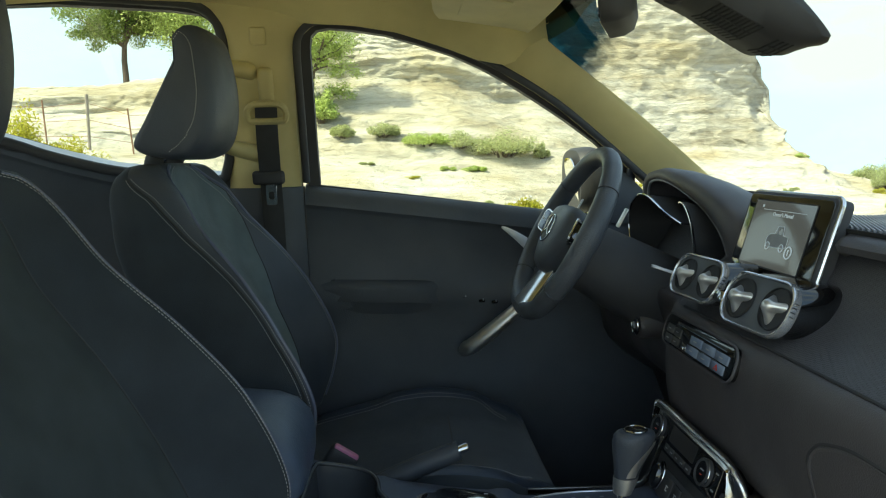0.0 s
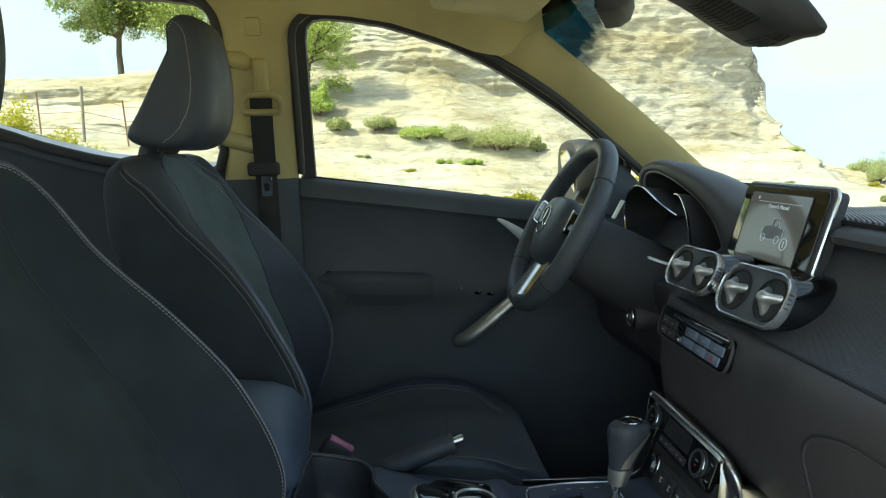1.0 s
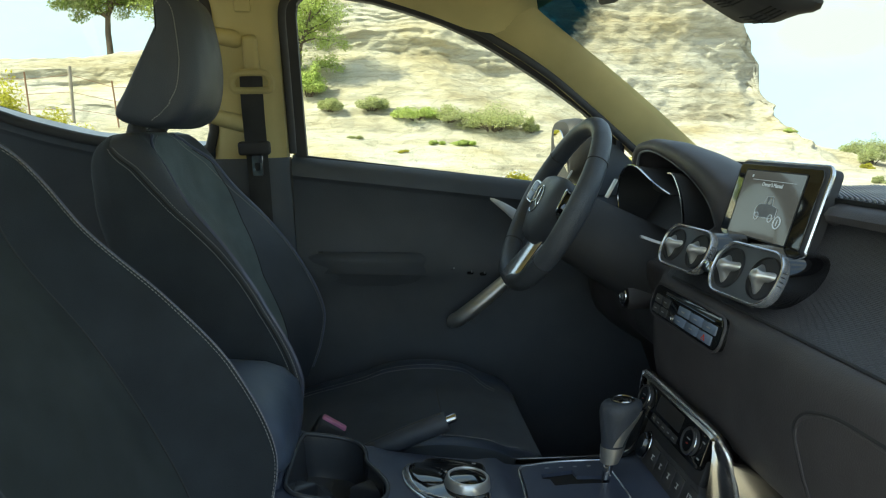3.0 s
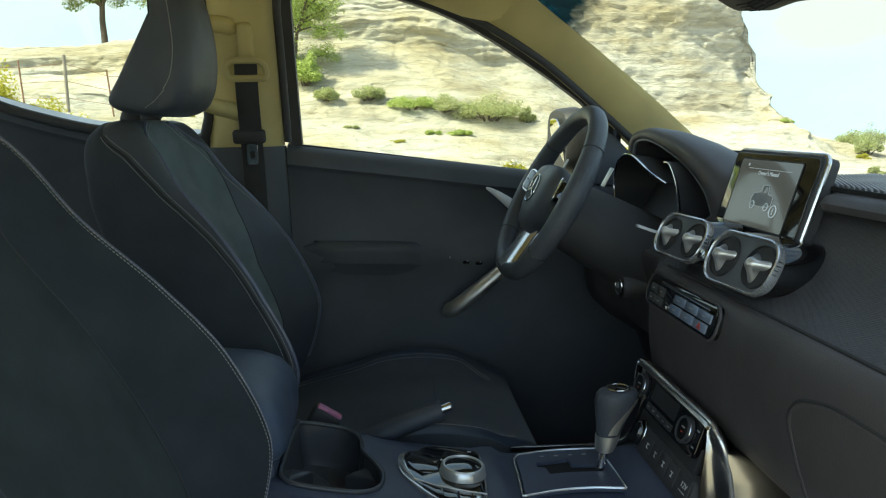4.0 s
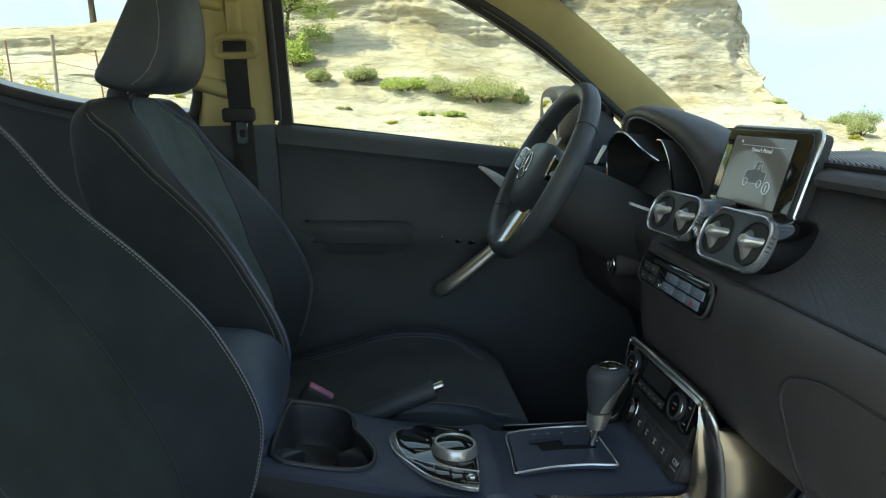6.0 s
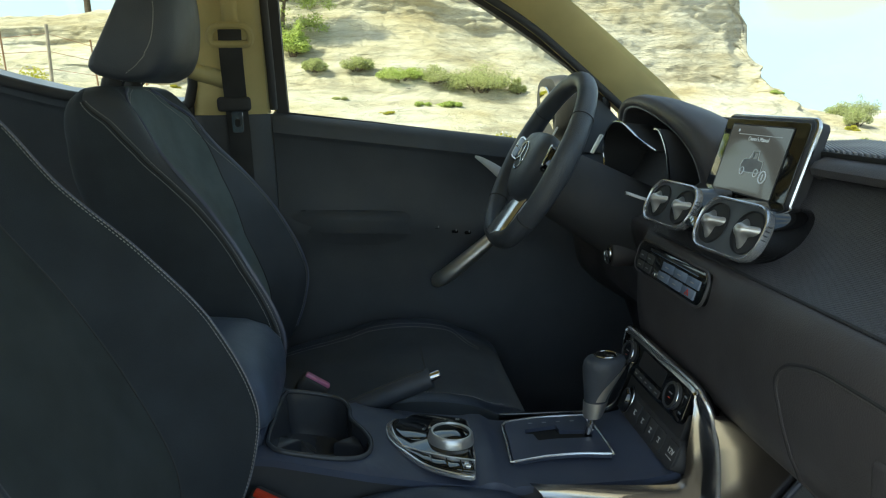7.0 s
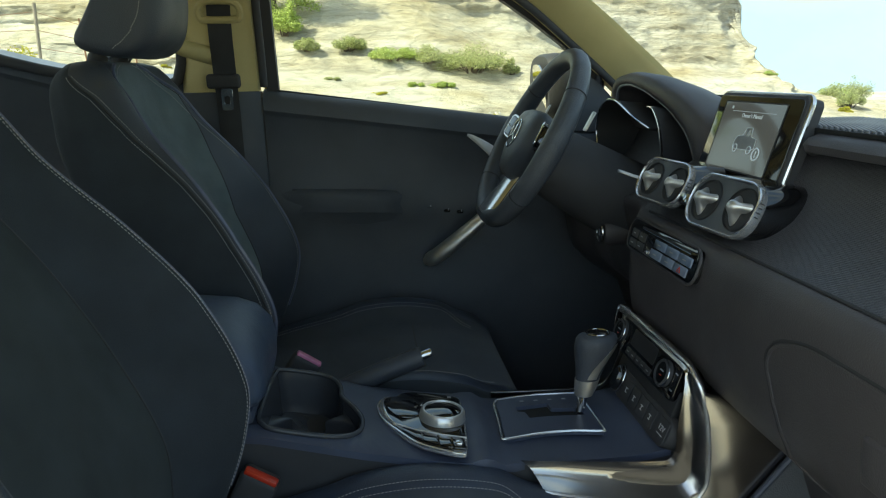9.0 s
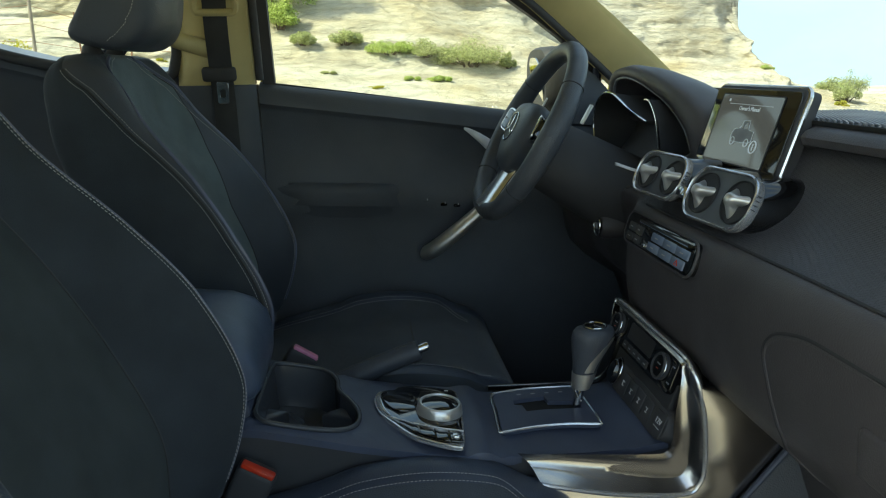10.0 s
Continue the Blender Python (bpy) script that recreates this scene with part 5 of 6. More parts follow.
part("dial_face", slab(rrect(0.36, 0.16, 0.05), 0.01, face), DARK, hood, "dark instrument face")
for dx, r in ((-0.085, 0.062), (0.085, 0.062)):
    dial = part("dial", turned([(0.001, 0.002), (r * 0.92, 0.002), (r * 0.96, 0.006), (r, 0.006), (r, 0.0)], 36, face @ pose(dx, 0, 0.001)), GLOSS, hood, "dark dial")
    part("dial_ring", tube([face @ Vector((dx + r * 0.97 * math.cos(a), r * 0.97 * math.sin(a), 0.008)) for a in np.linspace(0, 6.283, 41)[:-1]], 0.0016, 6, True), VENT, dial, "grey dial ring")
    for k in range(11):
        a = radians(225 - 27 * k)
        part("tick", block(0.009, 0.0014, 0.001, face @ pose(dx + 0.052 * math.cos(a), 0.052 * math.sin(a), 0.0042, 0, 0, math.degrees(a)), 0), WHITE, dial)
    part("needle", block(0.045, 0.002, 0.0015, face @ pose(dx - 0.018, -0.018, 0.006, 0, 0, 225), 0), RED, dial, "red needle")
# two silver-edged tubes that reach out of the mouth towards the driver
LEFT_EDGE = [(0.215, 0.536, 1.14), (0.215, 0.539, 1.165), (0.215, 0.548, 1.207), (0.215, 0.530, 1.245), (0.215, 0.486, 1.266), (0.215, 0.434, 1.267), (0.216, 0.385, 1.254), (0.219, 0.338, 1.238), (0.226, 0.281, 1.223)]
RIGHT_EDGE = [(0.228, 0.303, 1.261), (0.229, 0.290, 1.262), (0.230, 0.272, 1.256), (0.231, 0.248, 1.232), (0.231, 0.233, 1.203), (0.231, 0.226, 1.179), (0.231, 0.224, 1.15)]
for pts, cy, slim in ((LEFT_EDGE, 0.44, True), (RIGHT_EDGE, 0.31, False)):
    line = catmull(pts, 6)
    n = len(line)
    deep = [[Vector((p.x + dx, cy + (p.y - cy) * k, 1.19 + (p.z - 1.19) * k)) for p in line] for dx, k in ((0.001, 0.995), (0.04, 0.93), (0.10, 0.86))]
    part("dial_tube", solid(loft(deep, ring_closed=False), 0.002), DARK, hood, "black dial tube")
    if slim:
        part("dial_trim", tube(line, [0.0026 - 0.0012 * (i / n) ** 2 for i in range(n)], 8), CHROME, hood, "thin silver dial edge")
    else:
        wide = [[p + Vector((w * 0.9, w * 0.3, -0.1 * w)) * min(1, (i / n) ** 0.6 * 1.05 + 0.05) for i, p in enumerate(line)] for w in (-0.004, 0.004, 0.014, 0.020)]
        part("dial_trim", solid(loft(wide, ring_closed=False), 0.002), VANE, hood, "broad satin silver dial edge")


# ---- display ----
def display():
    d = thing("display_screen", (0.27, 0, 1.17), "glossy black upright display showing a small truck picture", "display")
    m = facing((0.2597, 0.0005, 1.230), 17)
    shape = rrect(0.234, 0.124, 0.012)
    taper = lambda o: [(x, y) for x, y in o]
    part("case", slab(taper(shape), 0.022, m, 0.003), RUBBER, d, "black display case")
    part("case_edge", tube([m @ Vector((x, y, -0.006)) for x, y in taper(rrect(0.2355, 0.1255, 0.0125))], 0.0034, 8, True), VANE, d, "silver display edge")
    part("front_glass", slab(taper(rrect(0.225, 0.115, 0.009)), 0.003, m @ pose(0, 0, 0.002), 0.001), GLOSS, d, "glossy black front glass")
    lcd = part("picture", slab(rrect(0.164, 0.098, 0.002), 0.001, m @ pose(-0.003, -0.0015, 0.0032)), LCD, d, "dim grey lit picture, reflected light added to its glow")
    s = m @ pose(-0.003, -0.0015, 0.0036)
    part("picture_frame", slab(rrect(0.168, 0.102, 0.003), 0.0008, m @ pose(-0.003, -0.0015, 0.0034), hole=rrect(0.164, 0.098, 0.002)), DARK, d)
    part("lettering", text_mesh("Owner's Manual", 0.0085, s @ pose(0.004, 0.030, 0.0), 0.0002), LCD_INK, lcd, "words on the display")
    part("rule", block(0.118, 0.0006, 0.0003, s @ pose(0.004, 0.036, 0), 0), LCD_INK, lcd)
    part("menu_mark", block(0.004, 0.004, 0.0003, s @ pose(-0.058, 0.041, 0), 0), LCD_INK, lcd)
    # drawn truck: an outline of bars and two wheels
    outline = [(-0.034, -0.012), (-0.035, -0.003), (-0.029, 0.004), (-0.012, 0.006), (-0.005, 0.017), (0.014, 0.018), (0.018, 0.005), (0.036, 0.003), (0.037, -0.010), (0.030, -0.013), (-0.028, -0.014), (-0.034, -0.012)]
    part("truck_body", slab([(0.008 + x * 0.8, y - 0.004) for x, y in outline[:-1]][::-1], 0.0003, s @ pose(0, 0, 0.0001)), GREY, lcd, "grey drawn truck body")
    for wx in (-0.003, 0.010):
        part("truck_window", slab([(wx - 0.005, 0.002), (wx + 0.005, 0.002), (wx + 0.004, 0.011), (wx - 0.002, 0.011)], 0.0002, s @ pose(0.003, 0, 0.0003)), LCD, lcd)
    part("truck_drawing", tube([s @ Vector((0.008 + x * 0.8, y - 0.004, 0.0003)) for x, y in outline], 0.00035, 5), LCD_INK, lcd)
    for x in (-0.012, 0.026):
        part("wheel_drawing", tube([s @ Vector((x + 0.0055 * math.cos(a), -0.017 + 0.0055 * math.sin(a), 0.0005)) for a in np.linspace(0, 6.283, 17)[:-1]], 0.0006, 5, True), LCD_INK, lcd)
    part("info_mark", tube([s @ Vector((0.047 + 0.0085 * math.cos(a), -0.021 + 0.0085 * math.sin(a), 0.0004)) for a in np.linspace(0, 6.283, 21)[:-1]], 0.0009, 5, True), LCD_INK, lcd)
    part("info_bar", block(0.002, 0.009, 0.0004, s @ pose(0.047, -0.021, 0.0004), 0), LCD_INK, lcd)
    part("foot", block(0.15, 0.04, 0.05, facing((0.282, 0, 1.160), 30), 0.008), GLOSS, d, "glossy black display foot")


display()


# ---- air vents ----
def vent_frame(x, y):
    """The plane of the vents: leaning forward and turned a little to the passenger."""
    a, b = radians(26), radians(5)
    right, ahead = Vector((math.sin(b), -math.cos(b), 0)), Vector((math.cos(b), math.sin(b), 0))
    up = ahead * math.sin(a) + Vector((0, 0, math.cos(a)))
    return Matrix.Translation(Vector((0.172, 0, 1.155)) + right * x + up * y) @ Matrix((right, up, right.cross(up))).transposed().to_4x4()


def vent_pair(m, w, h):
    """A chrome-framed pair of round vents in a glossy pod."""
    v = thing("air_vent", m.translation, "pair of round vents in a bright rounded chrome frame", "air vent", "centre air vents")
    s = h / 0.077
    rad = 0.43 * h
    oval = lambda d, n=8: rrect(w - d, h - d, rad - d / 2, n)
    pod = []
    for ahead, k in ((0.0, 0.985), (0.03, 1.03), (0.06, 1.02), (0.09, 0.96), (0.13, 0.80)):
        pod.append([m @ Vector((x * k, y * k, -0.008)) + Vector((ahead, 0, -0.10 * ahead)) for x, y in oval(0)])
    part("pod", loft(pod), GLOSS, v, "glossy black pod")
    ringset = [[m @ Vector((*p, z)) for p in oval(d)] for d, z in ((0.002, -0.012), (0.0, -0.010), (0.0, -0.002), (0.0015, 0.001), (0.0045, 0.0020), (0.0070, 0.0010), (0.0085, -0.002), (0.0095, -0.010))]
    rim = part("frame", loft(ringset, caps=False), BRIGHT, v, "bright chrome frame")
    for k in range(11):
        part("scale_mark", block(0.0011, 0.0012, 0.006, m @ pose((-0.046 + 0.0092 * k) * s, -h / 2 - 0.0002, -0.003), 0), RUBBER, rim)
    for k in range(4):
        part("scale_mark", block(0.0012, 0.0011, 0.006, m @ pose(w / 2 + 0.0002, (-0.004 + 0.006 * k) * s, -0.003), 0), RUBBER, rim)
    inner = oval(0.0092)
    bm, edges = bmesh.new(), []
    for loop in [inner] + [[(sx * 0.039 * s + 0.0285 * s * math.cos(a), 0.0285 * s * math.sin(a)) for a in np.linspace(0, 6.283, 41)[:-1]] for sx in (-1, 1)]:
        vs = [bm.verts.new((*p, -0.004)) for p in loop]
        edges += [bm.edges.new((vs[i], vs[(i + 1) % len(vs)])) for i in range(len(vs))]
    bmesh.ops.triangle_fill(bm, edges=edges, use_beauty=True)
    bm.transform(m)
    part("plate", solid(bm, 0.003), VENT_PLATE, v, "charcoal vent plate")
    for sx in (-1, 1):
        c = m @ pose(sx * 0.039 * s, 0, -0.002) @ Matrix.Diagonal((s, s, s, 1))
        o = part("outlet", turned([(0.001, -0.030), (0.022, -0.030), (0.0268, -0.016), (0.0275, -0.002), (0.0285, 0.0008), (0.0295, 0.0004), (0.0300, -0.002)], 36, c), DARK, v, "round dark outlet")
        part("inner_ring", tube([c @ Vector((0.0245 * math.cos(a), 0.0245 * math.sin(a), -0.010)) for a in np.linspace(0, 6.283, 33)[:-1]], 0.0012, 6, True), RUBBER, o)
        rings = []
        for z, size, hub, mix in ((-0.012, 0.98, 0.010, 0.0), (-0.007, 1.0, 0.010, 0.0), (-0.003, 0.97, 0.0098, 0.08), (0.001, 0.88, 0.0094, 0.24), (0.006, 0.72, 0.0088, 0.52), (0.011, 0.5, 0.0078, 0.90), (0.0145, 0.3, 0.0060, 1.0), (0.0162, 0.2, 0.0032, 1.0), (0.0166, 0.1, 0.0005, 1.0)):
            ring = []
            for a in np.linspace(0, 2 * math.pi, 61)[:-1]:
                arm = max(0.0, math.cos(1.5 * ((a - radians(18) + math.pi / 3) % (2 * math.pi / 3) - math.pi / 3)))
                r = (0.0075 + 0.0190 * arm ** 3) * size * (1 - mix) + 1.2 * hub * mix
                ring.append(c @ Vector((r * math.cos(a), r * math.sin(a), z)))
            rings.append(ring)
        part("vane", loft(rings), VANE_SATIN, o, "bright satin metal vane", angle=50)
    return v


vent_pair(vent_frame(-0.0749, 0.0055), 0.143, 0.0705)
vent_pair(vent_frame(0.0945, -0.0024), 0.151, 0.077)
link = thing("vent_bridge", (0.16, 0.01, 1.13), "chrome link between the two vent pods", "trim")
part("link", block(0.026, 0.017, 0.016, vent_frame(0.008, -0.010) @ pose(0, 0, -0.006), 0.004), CHROME, link)


# ---- switch strip under the vents ----
def switch_strip():
    s = thing("switch_panel", (0.15, 0, 1.04), "glossy black switch strip with a disc slot and red hazard switch", "control panel")
    m = facing((0.1475, 0.006, 1.0755), 16)
    m = m @ pose(-0.005, -0.006, 0)
    part("plate", slab(rrect(0.246, 0.047, 0.017, 6), 0.012, m @ pose(0, 0, 0.003), 0.002), GLOSS, s, "glossy black plate")
    part("surround", tube([m @ Vector((x, y, 0.001)) for x, y in rrect(0.250, 0.051, 0.019, 6)], 0.0022, 6, True), DASH, s)
    part("disc_slot", block(0.17, 0.003, 0.004, m @ pose(0.012, 0.0165, 0.003), 0.001), DARK, s, "disc slot")
    part("slot_lip", block(0.17, 0.0012, 0.002, m @ pose(0.012, 0.0140, 0.0035), 0.0005), KEY, s)
    for row in (0, 1):
        for k in range(2):
            b = part("switch", block(0.026, 0.0135, 0.004, m @ pose(-0.094 + 0.030 * k, 0.002 - 0.0155 * row, 0.0035), 0.002), RUBBER, s, "small black switch")
            part("switch_mark", block(0.008, 0.0015, 0.0008, m @ pose(-0.094 + 0.030 * k, 0.002 - 0.0155 * row, 0.0058), 0), GREY, b)
        for k in range(3):
            c = m @ pose(0.004 + 0.043 * k - 0.006 * row, 0.003 - 0.0155 * row, 0.0035)
            b = part("switch", block(0.040, 0.0135, 0.004, c, 0.002), KEY, s, "glossy switch key with sky sheen in its colour")
            if row and k == 2:
                part("hazard_triangle", tube([c @ Vector((0.0055 * math.cos(a), 0.0045 * math.sin(a) - 0.001, 0.0024)) for a in (math.pi / 2, math.pi * 7 / 6, math.pi * 11 / 6)], 0.001, 5, True), RED, b, "red hazard triangle")
            else:
                part("switch_mark", block(0.010, 0.0014, 0.0008, c @ pose(0, 0, 0.0023), 0), GREY, b)
    part("key_edge", block(0.010, 0.005, 0.003, m @ pose(-0.036, -0.016, 0.004), 0.001), CHROME, s)


switch_strip()


# ---- steering wheel ----
def steering_wheel():
    w = thing("steering_wheel", (0.05, 0.37, 1.19), "black leather steering wheel with satin silver lower spoke", "steering wheel")
    m = facing((0.0266, 0.37, 1.199), 29)
    R = 0.172
    rim = []
    for k in range(72):
        a = 2 * math.pi * k / 72
        r = R - 0.013 * max(0, -math.sin(a)) ** 8
        rim.append((r * math.cos(a), r * math.sin(a)))
    rings = []
    for k, (x, y) in enumerate(rim):
        a = 2 * math.pi * k / 72
        thick = 0.0165 + 0.0022 * (abs(math.cos(a)) ** 8)
        rings.append([m @ Vector((x + thick * math.cos(b) * math.cos(a), y + thick * math.cos(b) * math.sin(a), 1.12 * thick * math.sin(b))) for b in np.linspace(0, 6.283, 15)[:-1]])
    rimo = part("rim", loft(rings, ends_closed=True), WHEEL, w, "black perforated leather rim", angle=60)
    for a0 in (35, 145, 215, 325):
        a = radians(a0)
        part("rim_seam", tube([m @ Vector(((R + 0.0172 * math.cos(b)) * math.cos(a), (R + 0.0172 * math.cos(b)) * math.sin(a), 0.0192 * math.sin(b))) for b in np.linspace(0, 6.283, 17)[:-1]], 0.0012, 5, True), RUBBER, rimo)
    # airbag cover: a rounded pad that bulges to the driver and runs down to the lower spoke
    pad_line = [(p.x, p.y) for p in catmull([(0.0, 0.058, 0), (0.050, 0.056, 0), (0.078, 0.040, 0), (0.083, 0.010, 0), (0.070, -0.026, 0), (0.048, -0.058, 0), (0.026, -0.076, 0), (0.0, -0.080, 0), (-0.026, -0.076, 0), (-0.048, -0.058, 0), (-0.070, -0.026, 0), (-0.083, 0.010, 0), (-0.078, 0.040, 0), (-0.050, 0.056, 0)], 4, True)]
    pad = [[m @ Vector((k * x, k * y, z)) for x, y in pad_line] for z, k in ((-0.022, 0.90), (0.002, 1.0), (0.014, 0.97), (0.023, 0.86), (0.029, 0.62), (0.031, 0.35), (0.0315, 0.1))]
    part("airbag_cover", loft(pad), WHEEL, w, "black grained airbag cover", angle=70)
    part("badge", tube([m @ Vector((0.028 * math.cos(a), 0.028 * math.sin(a), 0.0315)) for a in np.linspace(0, 6.283, 33)[:-1]], 0.0017, 8, True), CHROME, w, "plain chrome badge ring")
    part("badge_plate", turned([(0.001, 0), (0.026, 0), (0.027, -0.003)], 28, m @ pose(0, 0, 0.0320)), DARK, w, "plain dark badge plate")
    for a in (90, 210, 330):
        part("badge_bar", block(0.024, 0.0030, 0.002, m @ pose(0.013 * math.cos(radians(a)), 0.013 * math.sin(radians(a)), 0.0330, 0, 0, a), 0.0008), CHROME, w)
    for sx in (-1, 1):
        part("spoke", block(0.095, 0.044, 0.020, m @ pose(sx * 0.112, 0.006, -0.006), 0.009, 3), RUBBER, w, "black spoke")
        tilt = m @ pose(sx * 0.108, 0.012, 0.014, 0, -sx * 16, sx * 8)
        keys = part("key_cluster", slab(rrect(0.050, 0.044, 0.010), 0.010, tilt, 0.002), GLOSS, w, "switch cluster with a silver outline")
        part("cluster_edge", tube([tilt @ Vector((*p, 0.0)) for p in rrect(0.051, 0.045, 0.0105)], 0.0020, 6, True), VANE, keys, "silver outline")
        for kx in (-0.012, 0.012):
            for ky in (-0.0105, 0.0105):
                part("key", block(0.0215, 0.0185, 0.004, tilt @ pose(kx, ky, 0.0008), 0.0018), KEY, keys, "blue-grey key")
    # one broad silver spoke, bright where it meets the rim
    rings = []
    for t in np.linspace(0, 1, 10):
        hw = 0.032 + 0.022 * t ** 1.3
        rings.append([m @ Vector((hw * math.copysign(abs(math.cos(a)) ** 0.6, math.cos(a)), -0.066 - 0.092 * t, -0.006 + 0.018 * t + 0.007 * math.sin(a) - 0.004 * math.cos(a) ** 2)) for a in np.linspace(0, 6.283, 21)[:-1]])
    part("lower_spoke", loft(rings), VANE, w, "satin silver lower spoke")
    part("column_shroud", loft([[m @ Vector((rx * math.cos(a), ry * math.sin(a) - 0.014, z)) for a in np.linspace(0, 6.283, 25)[:-1]] for rx, ry, z in ((0.055, 0.05, -0.018), (0.068, 0.066, -0.05), (0.072, 0.072, -0.12), (0.08, 0.08, -0.24))]), RUBBER, w, "black column shroud")
    st = part("stalk", tube([m @ Vector(p) for p in ((-0.06, 0.0, -0.055), (-0.12, 0.004, -0.06), (-0.165, 0.012, -0.058))], [0.006, 0.006, 0.008], 8), RUBBER, w, "black column stalk")
    part("stalk_tip", block(0.02, 0.010, 0.006, m @ pose(-0.168, 0.012, -0.055), 0.002), RUBBER, st)
    part("gear_paddle", block(0.011, 0.036, 0.004, m @ pose(0.150, 0.072, -0.041, 0, 12, 0), 0.0018), SILVER, w, "silver shift paddle")
    part("gear_paddle", block(0.011, 0.036, 0.004, m @ pose(-0.150, 0.072, -0.041, 0, -12, 0), 0.0018), SILVER, w, "silver shift paddle")


steering_wheel()
ign = thing("ignition_switch", (0.2, 0.27, 1.03), "round black ignition switch with a chrome ring", "switch")
c = facing((0.158, 0.330, 1.026), 0)
part("boss", turned([(0.026, -0.09), (0.026, -0.012), (0.023, -0.004), (0.001, -0.004)], 28, c), DASH, ign)
part("ring", tube([c @ Vector((0.0175 * math.cos(a), 0.0175 * math.sin(a), 0)) for a in np.linspace(0, 6.283, 33)[:-1]], 0.0028, 8, True), CHROME, ign, "chrome ring")
part("button", turned([(0.001, 0.001), (0.0135, 0.001), (0.0145, -0.003), (0.0145, -0.01)], 28, c), GLOSS, ign)
part("key_mark", block(0.006, 0.012, 0.002, c @ pose(0, 0, 0.002), 0.0005), GREY, ign)
bulb = thing("trim_stalk", (0.16, 0.2, 1.15), "thin silver stalk beside the vents", "lever")
part("stalk", tube(catmull([(0.200, 0.185, 1.142), (0.172, 0.195, 1.150), (0.150, 0.20, 1.158), (0.143, 0.20, 1.160)], 4), 0.0032, 8, flat=0.6), SILVER, bulb)


# ---- centre console ----
def console_top(x):
    return lerp([(-0.80, 0.90), (-0.50, 0.893), (-0.43, 0.886), (-0.30, 0.852), (-0.20, 0.838), (-0.16, 0.834), (-0.146, 0.836), (-0.134, 0.837), (-0.122, 0.832), (-0.113, 0.824), (-0.09, 0.821), (0.0, 0.817), (0.07, 0.818), (0.10, 0.822), (0.15, 0.83)], x)[0]


console = thing("centre_console", (-0.3, 0, 0.5), "blue-black centre console between the front seats", "console")
NEAR = [(-0.80, -0.125), (-0.50, -0.125), (-0.43, -0.126), (-0.30, -0.124), (-0.15, -0.140), (-0.10, -0.131), (-0.085, -0.122), (0.0, -0.121), (0.12, -0.121)]
FAR = [(-0.80, 0.105), (-0.43, 0.105), (-0.34, 0.095), (-0.20, 0.082), (-0.10, 0.078), (0.12, 0.09)]
CUP = [(-0.430, 0.060), (-0.420, 0.080), (-0.37, 0.088), (-0.345, 0.078), (-0.334, 0.055), (-0.330, 0.020), (-0.312, -0.012), (-0.301, -0.045), (-0.308, -0.085), (-0.340, -0.108), (-0.41, -0.115), (-0.430, -0.104), (-0.436, -0.08), (-0.434, 0.0)]
cup = [(p.x, p.y) for p in catmull([(x, y, 0) for x, y in CUP], 5, True)]
xs = np.linspace(-0.80, 0.12, 60)
outline = [(x, lerp(NEAR, x)[0]) for x in xs] + [(x, lerp(FAR, x)[0]) for x in xs[::-1]]
bm = slab(outline, 0.010, hole=cup)
bmesh.ops.subdivide_edges(bm, edges=[e for e in bm.edges if e.calc_length() > 0.03], cuts=2, use_grid_fill=True)
bmesh.ops.triangulate(bm, faces=[f for f in bm.faces if len(f.verts) > 4])
for v in bm.verts:
    edge = min(v.co.y - lerp(NEAR, v.co.x)[0], lerp(FAR, v.co.x)[0] - v.co.y)
    v.co.z += console_top(v.co.x) - 0.006 * max(0.0, 1 - edge / 0.008) ** 2
part("top", bm, CONSOLE, console, "blue-black console top", angle=35)
rings = []
for x in np.linspace(-0.80, 0.12, 40):
    t, a, b = console_top(x) - 0.0095, lerp(NEAR, x)[0], lerp(FAR, x)[0]
    cut = -0.436 < x < -0.29
    lowr = t - 0.085 if cut else t
    rings.append([(x, a + 0.0015, t), (x, a + 0.012, t), (x, a + 0.013, lowr), (x, b - 0.013, lowr), (x, b - 0.012, t), (x, b - 0.0015, t), (x, b - 0.0, 0.60), (x, a + 0.004, 0.60)])
part("body", loft(rings), RUBBER, console, "black console side", angle=30)
# cup holder: raised rim, two wells
rim = [Vector((x, y, console_top(x) + 0.002)) for x, y in cup]
part("cup_holder_rim", tube(rim, 0.0036, 10, True), CUP_PLASTIC, console, "black cup holder rim")
TUB = [(1.0, 0.0), (0.975, 0.016), (0.955, 0.050), (0.90, 0.066), (0.5, 0.070), (0.1, 0.070)]
wells = part("cup_holder", loft([[Vector((-0.372 + (p.x + 0.372) * k, -0.015 + (p.y + 0.015) * k, p.z - d)) for p in rim] for k, d in TUB], caps="end"), CUP_PLASTIC, console, "smooth black double cup holder", angle=50)
for cusp in ([(-0.437, 0.020), (-0.428, 0.002), (-0.402, -0.012), (-0.428, -0.030), (-0.437, -0.050)], [(-0.326, 0.034), (-0.333, 0.014), (-0.356, -0.004), (-0.330, -0.012), (-0.312, -0.024)]):
    flip = cusp if cusp[0][0] < -0.4 else cusp[::-1]
    part("well_ridge", slab(flip, 0.040, pose(0, 0, console_top(cusp[2][0]) - 0.028), 0.006, 3), CUP_PLASTIC, wells, "smooth ridge between the wells")
for x, y, r in ((-0.384, 0.036, 0.036), (-0.350, -0.060, 0.035)):
    part("well_floor", turned([(0.001, 0.002), (r * 0.8, 0.002), (r * 0.95, 0.005), (r, 0.003), (r, -0.004)], 30, pose(x, y, console_top(x) - 0.066)), RUBBER, wells, "round rubber well mat")

